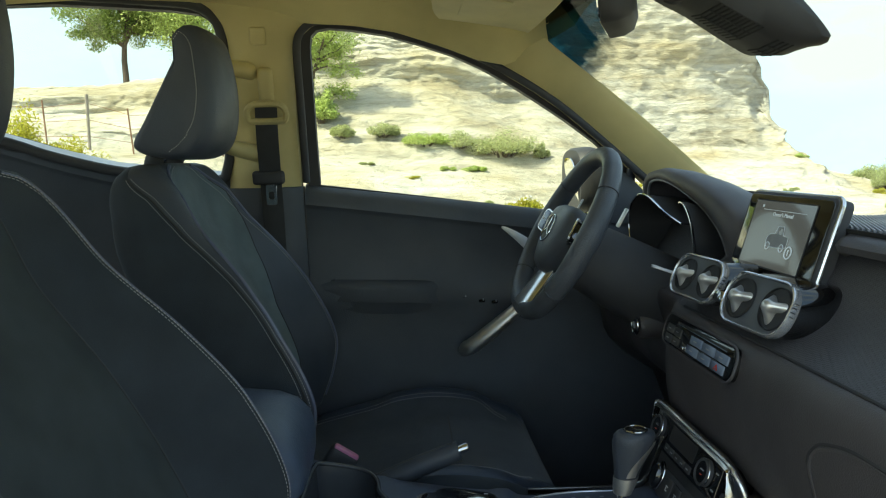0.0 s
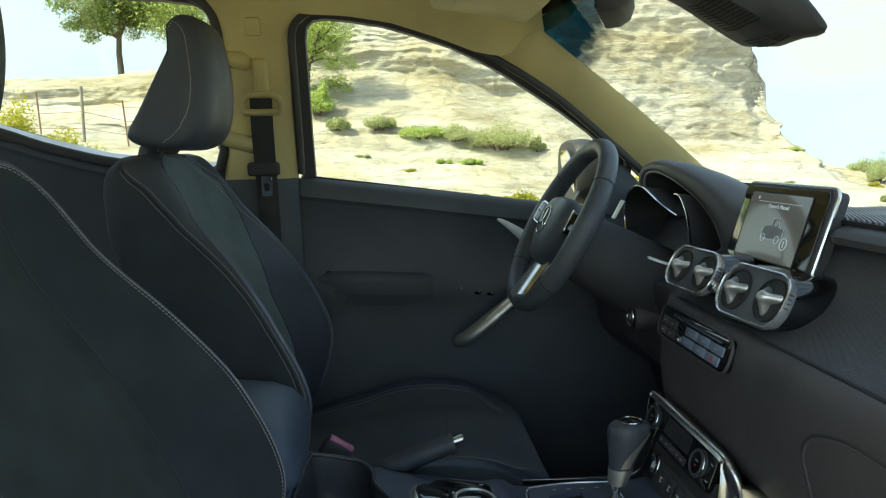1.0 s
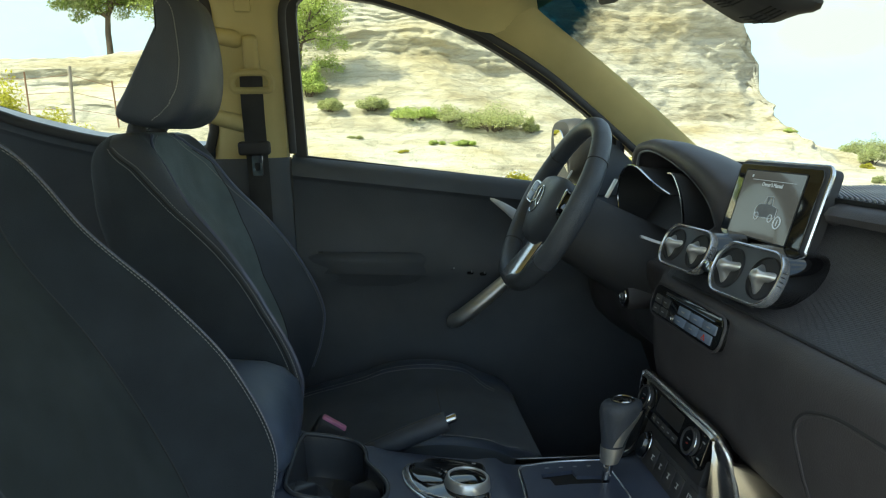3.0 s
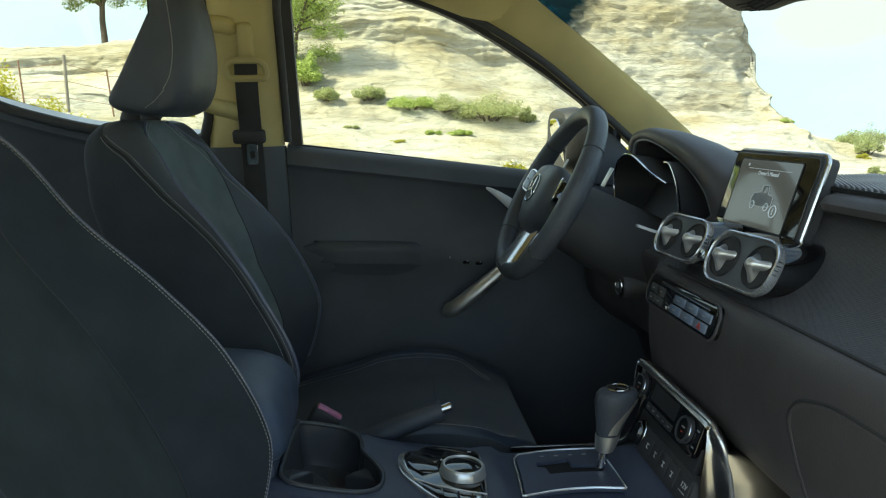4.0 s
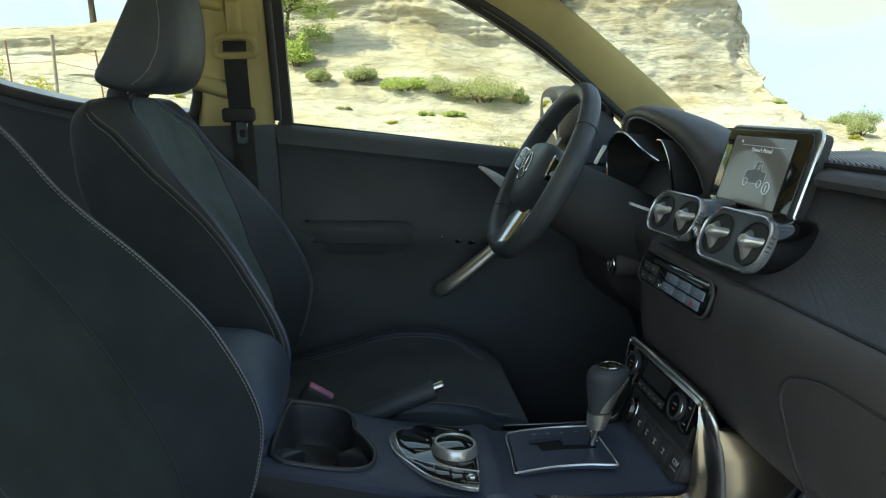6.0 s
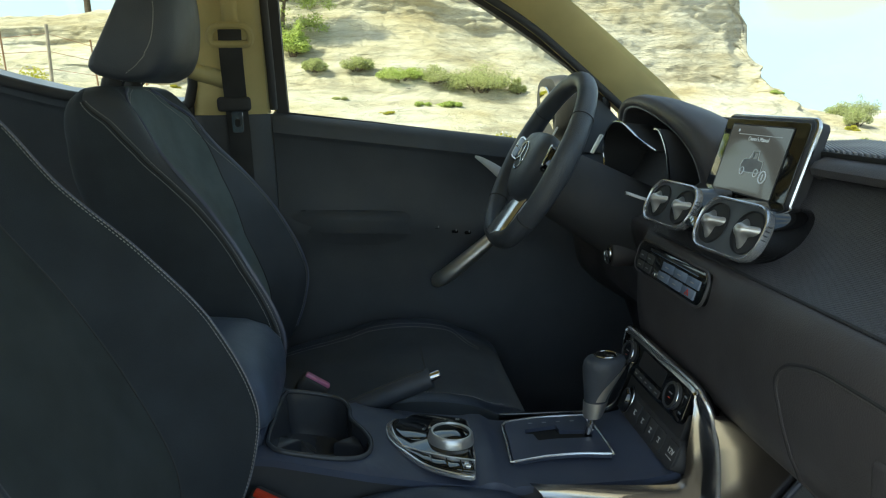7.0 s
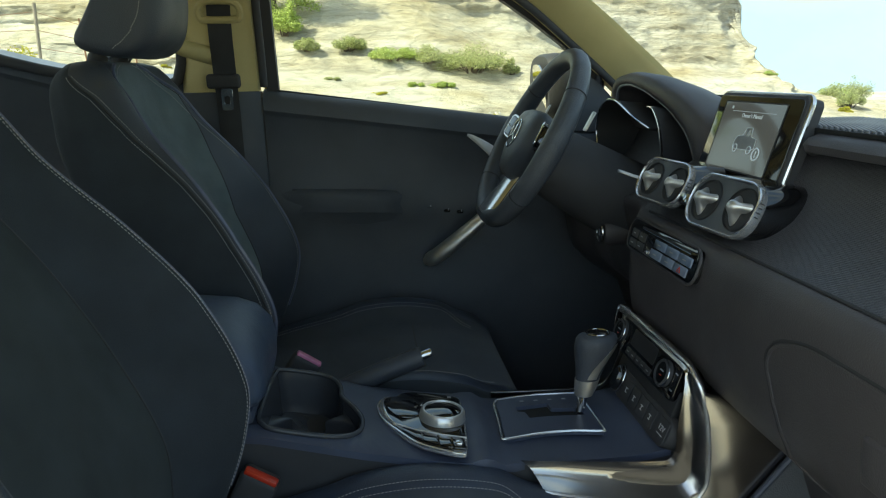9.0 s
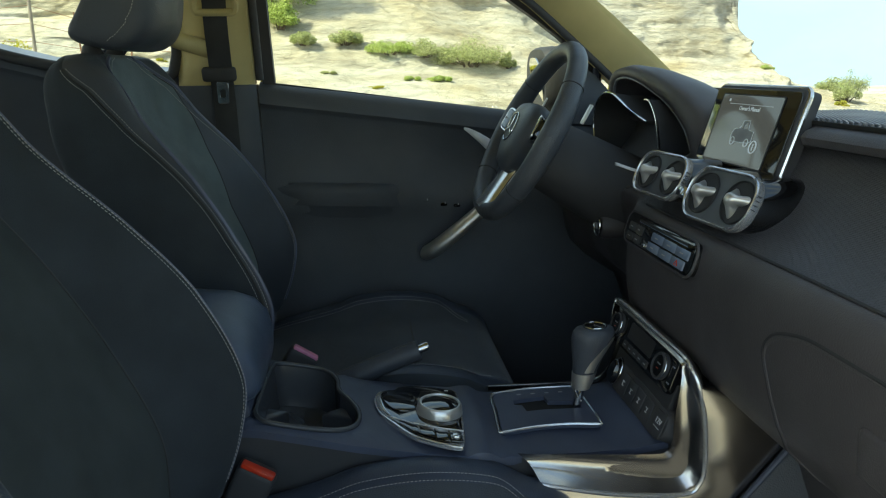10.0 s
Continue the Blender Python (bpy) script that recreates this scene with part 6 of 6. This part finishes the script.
arm = thing("console_armrest", (-0.6, 0, 0.9), "blue-black leather armrest lid behind the cup holders", "armrest")
rings = []
for x, zt, wd, zb in ((-0.425, 0.945, 0.060, 0.925), (-0.427, 0.965, 0.088, 0.912), (-0.434, 0.984, 0.104, 0.905), (-0.452, 1.003, 0.112, 0.897), (-0.48, 1.014, 0.115, 0.895), (-0.53, 1.020, 0.115, 0.895), (-0.62, 1.022, 0.115, 0.895), (-0.74, 1.018, 0.112, 0.895), (-0.76, 0.99, 0.10, 0.91)):
    zc, hh = (zt + zb) / 2, (zt - zb) / 2
    rings.append([(x, -0.01 + wd * math.copysign(abs(math.cos(a)) ** 0.55, math.cos(a)), zc + hh * math.copysign(abs(math.sin(a)) ** 0.55, math.sin(a))) for a in np.linspace(0, 6.283, 41)[:-1]])
part("lid", loft(rings), BOLSTER, arm, "blue-black leather lid", angle=60)
part("hinge_box", block(0.34, 0.19, 0.02, pose(-0.61, -0.01, 0.896), 0.006), CONSOLE, arm)
part("catch", block(0.004, 0.03, 0.016, pose(-0.434, 0.03, 0.899), 0.001), CHROME, arm)


# ---- controller between cup holder and gear lever ----
def controller():
    c = thing("rotary_controller", (-0.2, -0.03, 0.83), "glossy black controller panel with silver dial and surround", "control panel")
    k = console_top(-0.2) + 0.0085
    slope = math.degrees(math.atan2(console_top(-0.16) - console_top(-0.26), 0.1))
    base = Matrix.Translation((-0.2, -0.03, k)) @ pose(0, 0, 0, 0, -slope - 2.0, 0)
    shape = [(-0.079, 0.022), (-0.076, 0.045), (-0.066, 0.060), (-0.050, 0.063), (-0.043, 0.073), (-0.029, 0.079), (-0.007, 0.078), (0.030, 0.070), (0.042, 0.064), (0.046, 0.050), (0.045, 0.010), (0.042, -0.048), (0.036, -0.098), (0.030, -0.108), (0.011, -0.103), (-0.010, -0.093), (-0.031, -0.078), (-0.052, -0.048), (-0.072, -0.012)]
    line = [(p.x, p.y) for p in catmull([(x, y, 0) for x, y in shape], 5, True)]
    part("surround", slab([(x * 1.01, y * 1.01) for x, y in line], 0.006, base, 0.0012), BRIGHT, c, "satin silver surround")
    part("panel", slab([(x * 0.950 - 0.0004, y * 0.962) for x, y in line], 0.004, base @ pose(0, 0, 0.0016), 0.0008), GLOSS, c, "glossy black panel")
    edge = catmull([(-0.060, 0.058, 0), (-0.072, 0.042, 0), (-0.075, 0.020, 0), (-0.069, -0.010, 0), (-0.056, -0.036, 0)], 6)
    part("crescent", tube([base @ Vector((p.x, p.y, 0.0015)) for p in edge], [0.0015 + 0.0050 * math.sin(math.pi * i / 24) for i in range(25)], 8, flat=0.25), BRIGHT, c, "bright silver edge")
    part("bar", tube([base @ Vector(p) for p in catmull([(-0.058, -0.030, 0.0022), (-0.03, -0.048, 0.0022), (0.006, -0.062, 0.0022), (0.039, -0.070, 0.0022)], 5)], 0.0014, 6), SATIN, c, "silver divider")
    d = base @ pose(0.012, -0.010, 0.0)
    dial = part("dial", turned([(0.0335, 0.002), (0.0325, 0.008), (0.0315, 0.0135), (0.029, 0.016), (0.027, 0.016), (0.026, 0.014)], 40, d), VANE_SATIN, c, "knurled silver dial")
    part("dial_cap", turned([(0.001, 0.0172), (0.016, 0.0165), (0.026, 0.0145), (0.0265, 0.011)], 40, d), GLOSS, dial, "glossy black dial cap")
    part("palm_rest", slab([(p.x, p.y) for p in catmull([(-0.066, 0.020, 0), (-0.060, 0.040, 0), (-0.03, 0.044, 0), (-0.018, 0.030, 0), (-0.022, -0.006, 0), (-0.05, -0.010, 0)], 5, True)], 0.004, base @ pose(0, 0, 0.0035), 0.002), GLOSS, c, "glossy black touch pad")
    upper = [(-0.058, -0.034), (-0.03, -0.052), (0.006, -0.066), (0.039, -0.074)]
    under = [(-0.052, -0.043), (-0.031, -0.072), (-0.010, -0.087), (0.011, -0.097), (0.036, -0.102)]
    for n, (xa, xb) in enumerate(((-0.047, -0.022), (-0.0205, -0.001), (0.0005, 0.0175), (0.019, 0.0345))):
        xs_ = np.linspace(xa, xb, 4)
        key = [(x, lerp(upper, x)[0]) for x in xs_] + [(x, lerp(under, x)[0]) for x in xs_[::-1]]
        b = part("key", slab(key, 0.003, base @ pose(0, 0, 0.0034), 0.0008), GLOSS, c, "glossy black key")
        if n == 3:
            part("roller", block(0.010, 0.014, 0.005, base @ pose(0.0265, -0.087, 0.0045, 0, 0, -14), 0.002), VANE, b, "silver roller")
    part("key_mark", block(0.006, 0.0015, 0.001, base @ pose(0.03, 0.060, 0.0018), 0), WHITE, c)


controller()


# ---- gear lever and its gate ----
def gear_lever():
    g = thing("gear_lever", (0.0, 0, 0.82), "black leather gear knob on a chrome stem in a silver-edged gate", "gear lever")
    outline = [(-0.101, 0.027), (-0.096, 0.042), (-0.087, 0.049), (-0.031, 0.057), (0.030, 0.053), (0.038, 0.044), (0.041, -0.066), (0.035, -0.074), (-0.003, -0.068), (-0.052, -0.069), (-0.102, -0.078), (-0.107, -0.072), (-0.103, -0.017)]
    line = [(p.x, p.y) for p in catmull([(x, y, 0) for x, y in outline], 4, True)]
    m = Matrix.Translation((0, 0, 0.823))
    slot = [(-0.069, 0.017), (-0.019, 0.024), (-0.017, 0.006), (0.028, 0.001), (0.027, -0.022), (-0.028, -0.019), (-0.056, -0.021), (-0.059, -0.001), (-0.070, 0.003)]
    part("gate_plate", slab([(x * 0.96, y * 0.96) for x, y in line], 0.008, m @ pose(0, 0, 0.005), 0, 1, slot), CONSOLE, g, "black gate plate")
    # shallow near-black sheet in place of the shade down in the slot
    part("gate_slot", slab([(x, y) for x, y in rrect(0.12, 0.06, 0.01)], 0.001, m @ pose(-0.020, 0.000, -0.0010)), SLOT, g)
    part("gate_edge", tube([m @ Vector((x, y, 0.0045)) for x, y in line], 0.0019, 8, True), BRIGHT, g, "silver gate edge")
    for k in range(4):
        part("gate_mark", block(0.006, 0.003, 0.0006, m @ pose(-0.056 + 0.022 * k, 0.036, 0.0054), 0), GREY, g)
    axis = [Vector((0.018, -0.010, 0.805)), Vector((0.028, -0.010, 0.856)), Vector((0.047, -0.010, 0.950))]
    part("stem", tube(axis[:2], [0.0075, 0.0065], 12), CHROME, g, "chrome stem")
    prof = [(t, 0.86 * a, 0.86 * b) for t, a, b in [(0.0, 0.0165, 0.0150), (0.10, 0.0185, 0.0165), (0.26, 0.0195, 0.0172), (0.30, 0.0200, 0.0176), (0.45, 0.0220, 0.0195), (0.65, 0.0262, 0.0232), (0.82, 0.0288, 0.0258), (0.92, 0.0278, 0.0252), (0.98, 0.0235, 0.0215), (1.0, 0.018, 0.0165)]]
    rings = [[axis[1].lerp(axis[2], t) + Vector((rx * math.cos(a) + 0.010 * (t - 0.2) * math.cos(a), ry * math.sin(a), 0)) for a in np.linspace(0, 6.283, 33)[:-1]] for t, rx, ry in prof]
    knob = part("knob", loft(rings), LEATHER, g, "black leather knob", angle=60)
    part("knob_collar", loft([[p + (p - axis[1].lerp(axis[2], t)).normalized() * 0.0012 for p in r] for (t, _, _), r in list(zip(prof, rings))[:3]]), SILVER, knob, "satin silver collar")
    inlay = []
    for t in np.linspace(0.30, 0.86, 12):
        rx, ry = lerp(prof, t)
        c0 = axis[1].lerp(axis[2], t)
        u = (t - 0.30) / 0.56
        start = -1.85 + 1.15 * u ** 1.3
        inlay.append([c0 + Vector(((rx + 0.010 * (t - 0.2)) * math.cos(a), ry * math.sin(a), 0)) * 1.05 for a in np.linspace(start, start + 0.75 - 0.45 * u, 9)])
    part("inlay", solid(loft(inlay, ring_closed=False), 0.0006), SILVER, knob, "satin silver inlay")
    cap = Matrix.Translation(axis[2] + Vector((0, 0, 0.0005)))
    part("cap_ring", turned([(0.0135, -0.001), (0.016, 0.0), (0.0165, 0.0015), (0.0145, 0.0025), (0.0135, 0.0012)], 28, cap @ Matrix.Diagonal((1.1, 1, 1, 1))), CHROME, knob, "plain chrome badge ring")
    part("cap_plate", turned([(0.001, 0.0015), (0.0135, 0.0015), (0.0135, -0.002)], 28, cap @ Matrix.Diagonal((1.1, 1, 1, 1))), GLOSS, knob)
    for a in (90, 210, 330):
        part("cap_bar", block(0.012, 0.002, 0.001, cap @ pose(0.006 * math.cos(radians(a)), 0.006 * math.sin(radians(a)), 0.0020, 0, 0, a), 0), CHROME, knob)


gear_lever()


def handbrake():
    h = thing("handbrake", (-0.3, 0.115, 0.82), "black leather handbrake lever with a chrome button", "handbrake")
    path = catmull([(-0.40, 0.118, 0.79), (-0.345, 0.117, 0.824), (-0.28, 0.115, 0.853), (-0.225, 0.113, 0.874), (-0.203, 0.112, 0.882)], 6)
    n = len(path)
    part("grip", tube(path, [0.0185 - 0.002 * i / n if i < n - 2 else 0.016 for i in range(n)], 14), LEATHER, h, "black leather grip")
    part("button", turned([(0.001, 0.014), (0.006, 0.014), (0.0072, 0.011), (0.0072, -0.004)], 16, Matrix.Translation((-0.201, 0.112, 0.8835)) @ pose(0, 0, 0, 0, 69, 0)), CHROME, h, "chrome button")
    part("seam", tube([p + Vector((-0.006, -0.002, 0.0165)) for p in path[4:-2]], 0.001, 5), RUBBER, h)


handbrake()


# ---- climate panel, switch row and the sweeping silver frame ----
def climate_panel():
    c = thing("climate_panel", (0.12, 0, 0.9), "black climate panel with two chrome-ringed dials", "control panel")
    m = facing((0.126, 0.014, 0.908), 20)
    part("plate", slab(rrect(0.252, 0.054, 0.010), 0.05, m, 0.002), GLOSS, c, "glossy black plate")
    part("readout", slab(rrect(0.092, 0.026, 0.003), 0.002, m @ pose(0, 0.008, 0.001)), DARK, c, "dark readout window")
    for sx in (-1, 1):
        d = m @ pose(sx * 0.088, 0.001, 0)
        dial = part("dial", turned([(0.0195, 0.0), (0.0195, 0.006), (0.0182, 0.009), (0.0162, 0.009), (0.0158, 0.006)], 32, d), RUBBER, c, "chrome-ringed dial")
        part("dial_ring", tube([d @ Vector((0.0193 * math.cos(a), 0.0193 * math.sin(a), 0.006)) for a in np.linspace(0, 6.283, 33)[:-1]], 0.0012, 6, True), CHROME, dial, "thin chrome ring")
        part("dial_cap", turned([(0.001, 0.007), (0.0153, 0.007), (0.0162, 0.004)], 32, d), GLOSS, dial, "black dial cap")
        part("dial_mark", block(0.009, 0.0015, 0.001, d @ pose(0, 0.003, 0.0075), 0), GREY, dial)
        part("dial_mark", block(0.005, 0.0010, 0.001, d @ pose(0, -0.004, 0.0075), 0), RED, dial)
    for k in range(5):
        b = part("key", block(0.017, 0.011, 0.003, m @ pose(-0.040 + 0.020 * k, -0.016, 0.001), 0.001), RUBBER, c, "small black key")
        part("key_mark", block(0.007, 0.0014, 0.0008, m @ pose(-0.040 + 0.020 * k, -0.016, 0.0028), 0), GREY, b)
    for sx in (-1, 1):
        for dy in (-0.012, 0.012):
            part("key_mark", block(0.007, 0.002, 0.0008, m @ pose(sx * 0.117, dy, 0.0006), 0), GREY, c)


climate_panel()


def switch_row():
    s = thing("lower_switch_row", (0.1, 0, 0.83), "black switch row with white marks and a power socket", "control panel")
    m = facing((0.108, -0.0325, 0.843), 22)
    part("plate", slab(rrect(0.202, 0.046, 0.021, 7), 0.04, m, 0.003), RUBBER, s, "black rounded plate")
    for k in range(4):
        key = part("key", block(0.027, 0.030, 0.003, m @ pose(-0.052 + 0.031 * k, 0.001, 0.001), 0.002), RUBBER, s, "black switch key")
        x = -0.052 + 0.031 * k
        part("key_mark", block(0.008, 0.0012, 0.0008, m @ pose(x, 0.003, 0.0028), 0), WHITE, key)
        part("key_mark", block(0.0012, 0.007, 0.0008, m @ pose(x + 0.001 * (k - 2), 0.0, 0.0028), 0), WHITE, key)
        part("key_mark", block(0.006, 0.0012, 0.0008, m @ pose(x, -0.0035, 0.0028), 0), WHITE, key)
    part("socket_flap", block(0.030, 0.034, 0.003, m @ pose(0.082, 0, 0.001), 0.004), RUBBER, s, "black socket flap")
    part("lettering", text_mesh("12V", 0.0115, m @ pose(0.082, 0.003, 0.0028)), WHITE, s, "white socket lettering")
    part("rule", block(0.018, 0.001, 0.0008, m @ pose(0.082, -0.006, 0.0028), 0), WHITE, s)
    part("knob", turned([(0.001, 0.012), (0.013, 0.012), (0.0155, 0.009), (0.016, 0.0)], 24, m @ pose(-0.09, 0.004, 0.0) @ Matrix.Diagonal((0.8, 1.3, 1, 1))), GLOSS, s, "glossy black drive knob")
    part("knob_ring", tube([m @ Vector((-0.09 + 0.014 * math.cos(a), 0.004 + 0.023 * math.sin(a), 0.002)) for a in np.linspace(0, 6.283, 25)[:-1]], 0.0014, 6, True), CHROME, s)
    part("tray_wall", block(0.012, 0.21, 0.05, pose(0.128, -0.01, 0.873, 0, 20, 0), 0.004), DARK, s)


switch_row()


def silver_frame():
    f = thing("silver_console_frame", (0.1, -0.1, 0.8), "sweeping brushed silver frame round the climate panel", "trim")
    outer = [(0.132, 0.150, 0.905), (0.134, 0.146, 0.930), (0.1365, 0.130, 0.941), (0.137, 0.0, 0.9405), (0.137, -0.115, 0.9395), (0.138, -0.138, 0.932), (0.144, -0.152, 0.912), (0.152, -0.157, 0.865), (0.156, -0.158, 0.805), (0.150, -0.158, 0.773), (0.125, -0.158, 0.759), (0.03, -0.157, 0.768), (-0.045, -0.156, 0.784), (-0.066, -0.155, 0.789)]
    inner = [(0.126, 0.140, 0.900), (0.128, 0.138, 0.926), (0.131, 0.127, 0.934), (0.1315, 0.0, 0.934), (0.131, -0.112, 0.933), (0.130, -0.127, 0.924), (0.125, -0.135, 0.900), (0.118, -0.140, 0.862), (0.116, -0.142, 0.832), (0.108, -0.142, 0.816), (0.088, -0.141, 0.813), (0.02, -0.137, 0.816), (-0.06, -0.132, 0.820), (-0.093, -0.130, 0.823)]
    o, n = catmull(outer, 6), catmull(inner, 6)
    rings = []
    for p, q in zip(o, n):
        wide = (p - q).length
        ring = []
        for k in range(9):
            v = k / 8
            dip = 0.22 * wide * math.sin(math.pi * v)
            c = p.lerp(q, v)
            ring.append(c + Vector((0.25 * dip, 0.9 * dip, 0.0)))
        ring += [q + Vector((0.008, 0.006, -0.008)), p + Vector((0.010, 0.012, 0))]
        rings.append(ring)
    part("channel", loft(rings), BRUSHED, f, "concave brushed silver channel", angle=60)
    part("bright_edge", tube(o, 0.0034, 8), BRIGHT, f, "bright rounded edge")
    side = [(-0.066, 0.789), (0.03, 0.768), (0.125, 0.759), (0.150, 0.773), (0.156, 0.805), (0.152, 0.865), (0.144, 0.912), (0.165, 0.908), (0.22, 0.872), (0.277, 0.830), (0.245, 0.79), (0.207, 0.743), (0.165, 0.68), (0.13, 0.62), (-0.14, 0.62)]
    bm = slab(side, 0.012, Matrix(((1, 0, 0, 0), (0, 0, -1, -0.1585), (0, 1, 0, 0), (0, 0, 0, 1))), 0.002)
    part("side_panel", bm, BRUSHED, f, "satin metal side panel")
    far = [(x, 0.092 + 0.001 * k, z) for k, (x, z) in enumerate(((0.128, 0.90), (0.118, 0.862), (0.105, 0.832), (0.08, 0.815), (0.02, 0.812), (-0.095, 0.814)))]
    part("far_channel", tube(catmull(far, 5), 0.010, 8, flat=0.5), BRUSHED, f, "brushed silver channel")


silver_frame()
kick = thing("footwell_panel", (0.3, -0.3, 0.6), "black plastic footwell panel below the glove box", "trim")
part("panel", slab([(0.277, 0.828), (0.207, 0.743), (0.165, 0.68), (0.13, 0.60), (0.50, 0.60), (0.50, 0.82)], 0.02, Matrix(((1, 0, 0, 0), (0, 0, -1, -0.162), (0, 1, 0, 0), (0, 0, 0, 1))), 0.003), TRIM, kick)
part("panel_edge", tube([(0.277, -0.164, 0.828), (0.207, -0.164, 0.743), (0.165, -0.164, 0.68)], 0.004, 8), CONSOLE, kick)
floor_l = thing("pedal_set", (0.5, 0.37, 0.5), "dark pedals in the driver's footwell", "pedal")
part("brake_pedal", joined(block(0.02, 0.11, 0.06, pose(0.42, 0.36, 0.62, 0, -30, 0), 0.008), tube([(0.43, 0.36, 0.64), (0.50, 0.36, 0.80)], 0.008, 8)), RUBBER, floor_l)
part("accelerator", joined(block(0.02, 0.05, 0.14, pose(0.44, 0.22, 0.58, 0, -30, 0), 0.008), tube([(0.45, 0.22, 0.62), (0.53, 0.22, 0.78)], 0.007, 8)), RUBBER, floor_l)


# ---- overhead ----
def rear_view_mirror():
    r = thing("rear_view_mirror", (0.03, 0, 1.56), "black rear-view mirror with a glossy lower edge", "mirror")
    m = facing((0.014, 0.035, 1.562), -6) @ pose(0, 0, 0, 0, -20, 0)
    rings = [[m @ Vector((x * k, y * k, z)) for x, y in rrect(0.235, 0.072, 0.030, 7)] for z, k in ((0.004, 0.97), (0.0, 1.0), (-0.018, 1.0), (-0.034, 0.85), (-0.042, 0.5))]
    part("housing", loft(rings), RUBBER, r, "black mirror housing", angle=60)
    part("glass", slab(rrect(0.222, 0.062, 0.026, 7), 0.003, m @ pose(0, 0, 0.0062)), MIRROR, r, "mirror glass")
    part("stem", tube([(0.06, 0.0, 1.575), (0.09, -0.005, 1.60), (0.12, -0.005, 1.61)], 0.009, 8), RUBBER, r)
    part("cable", tube(catmull([(0.075, -0.03, 1.555), (0.085, -0.04, 1.55), (0.098, -0.04, 1.560), (0.12, -0.03, 1.60)], 5), 0.003, 6), RUBBER, r, "thin black cable")


rear_view_mirror()


def sensor_cover():
    s = thing("sensor_cover", (0.15, 0, 1.5), "large matt black slotted cover on the windscreen behind the mirror", "sensor cover")
    rings = []

    def ring(y, low, top):
        rings.append([Vector((p.x + 0.011, y, p.z - 0.006)) for p in catmull([(x, 0, z) for x, z in low + top], 4, True)])

    ring(-0.104, [(0.085, 1.62), (0.13, 1.592), (0.175, 1.562), (0.205, 1.54), (0.232, 1.52)], [(0.236, 1.522), (0.205, 1.55), (0.15, 1.595), (0.09, 1.64)])
    ring(-0.1, [(0.07, 1.6), (0.13, 1.562), (0.18, 1.533), (0.215, 1.513), (0.247, 1.5)], [(0.252, 1.506), (0.212, 1.55), (0.15, 1.6), (0.08, 1.645)])
    ring(-0.085, [(0.06, 1.585), (0.12, 1.545), (0.175, 1.516), (0.218, 1.497), (0.252, 1.494)], [(0.258, 1.503), (0.215, 1.553), (0.15, 1.605), (0.07, 1.645)])
    ring(-0.05, [(0.062, 1.584), (0.122, 1.5465), (0.181, 1.514), (0.225, 1.4940), (0.261, 1.4955)], [(0.270, 1.503), (0.22, 1.555), (0.15, 1.61), (0.07, 1.645)])
    ring(0.0, [(0.065, 1.585), (0.125, 1.548), (0.19, 1.511), (0.235, 1.49), (0.268, 1.498)], [(0.273, 1.508), (0.22, 1.56), (0.15, 1.61), (0.07, 1.645)])
    ring(0.075, [(0.075, 1.592), (0.135, 1.557), (0.2, 1.517), (0.235, 1.5), (0.262, 1.506)], [(0.266, 1.515), (0.22, 1.56), (0.15, 1.61), (0.07, 1.645)])
    ring(0.086, [(0.085, 1.6), (0.14, 1.567), (0.2, 1.53), (0.23, 1.514), (0.25, 1.518)], [(0.254, 1.525), (0.21, 1.565), (0.15, 1.61), (0.08, 1.645)])
    shell = loft(rings)
    body = part("shell", shell, RUBBER, s, "matt black shell", angle=50)
    def under(x, y):
        hit, place, nor, _ = body.ray_cast((x, y, 1.40), (0, 0, 1))
        return place if hit else Vector((x, y, 1.52))

    for x0, x1, y0, y1, n in ((0.130, 0.187, -0.080, 0.042, 11), (0.214, 0.234, -0.066, 0.040, 4)):
        for x in np.linspace(x0, x1, n):
            # near-black bars on the shell stand in for shaded slots
            part("slot", tube([under(x + 0.1 * (y + 0.08), y) + Vector((0, 0, 0.0004)) for y in np.linspace(y0, y1, 10)], 0.0015, 6), SLOT, s)
        for y in np.linspace(y0, y1, 4)[1:-1]:
            part("rib", tube([under(x + 0.1 * (y + 0.08), y) + Vector((0, 0, -0.0008)) for x in np.linspace(x0, x1, 10)], 0.0013, 5), RUBBER, s)


sensor_cover()


def sun_visor(y, label):
    v = thing("sun_visor", (-0.08, y, 1.64), label, "sun visor", "sun visors")
    m = Matrix.Translation((-0.105, y + 0.035, 1.642)) @ pose(0, 0, 0, 0, 9, 0)
    shape = [(p.x, p.y) for p in catmull([(-0.10, -0.19, 0), (-0.105, 0.02, 0), (-0.085, 0.14, 0), (-0.05, 0.195, 0), (0.0, 0.215, 0), (0.030, 0.220, 0), (0.052, 0.208, 0), (0.075, 0.214, 0), (0.092, 0.205, 0), (0.105, 0.15, 0), (0.105, -0.17, 0), (0.08, -0.19, 0)], 4, True)]
    part("panel", slab(shape, 0.018, m, 0.006), VISOR, v, "beige fabric panel")
    part("mirror_flap", block(0.085, 0.17, 0.003, m @ pose(-0.01, -0.02, -0.0195), 0.0015), VISOR, v, "beige vanity mirror flap")
    return v


sun_visor(0.36, "beige fabric sun visor folded up against the roof")
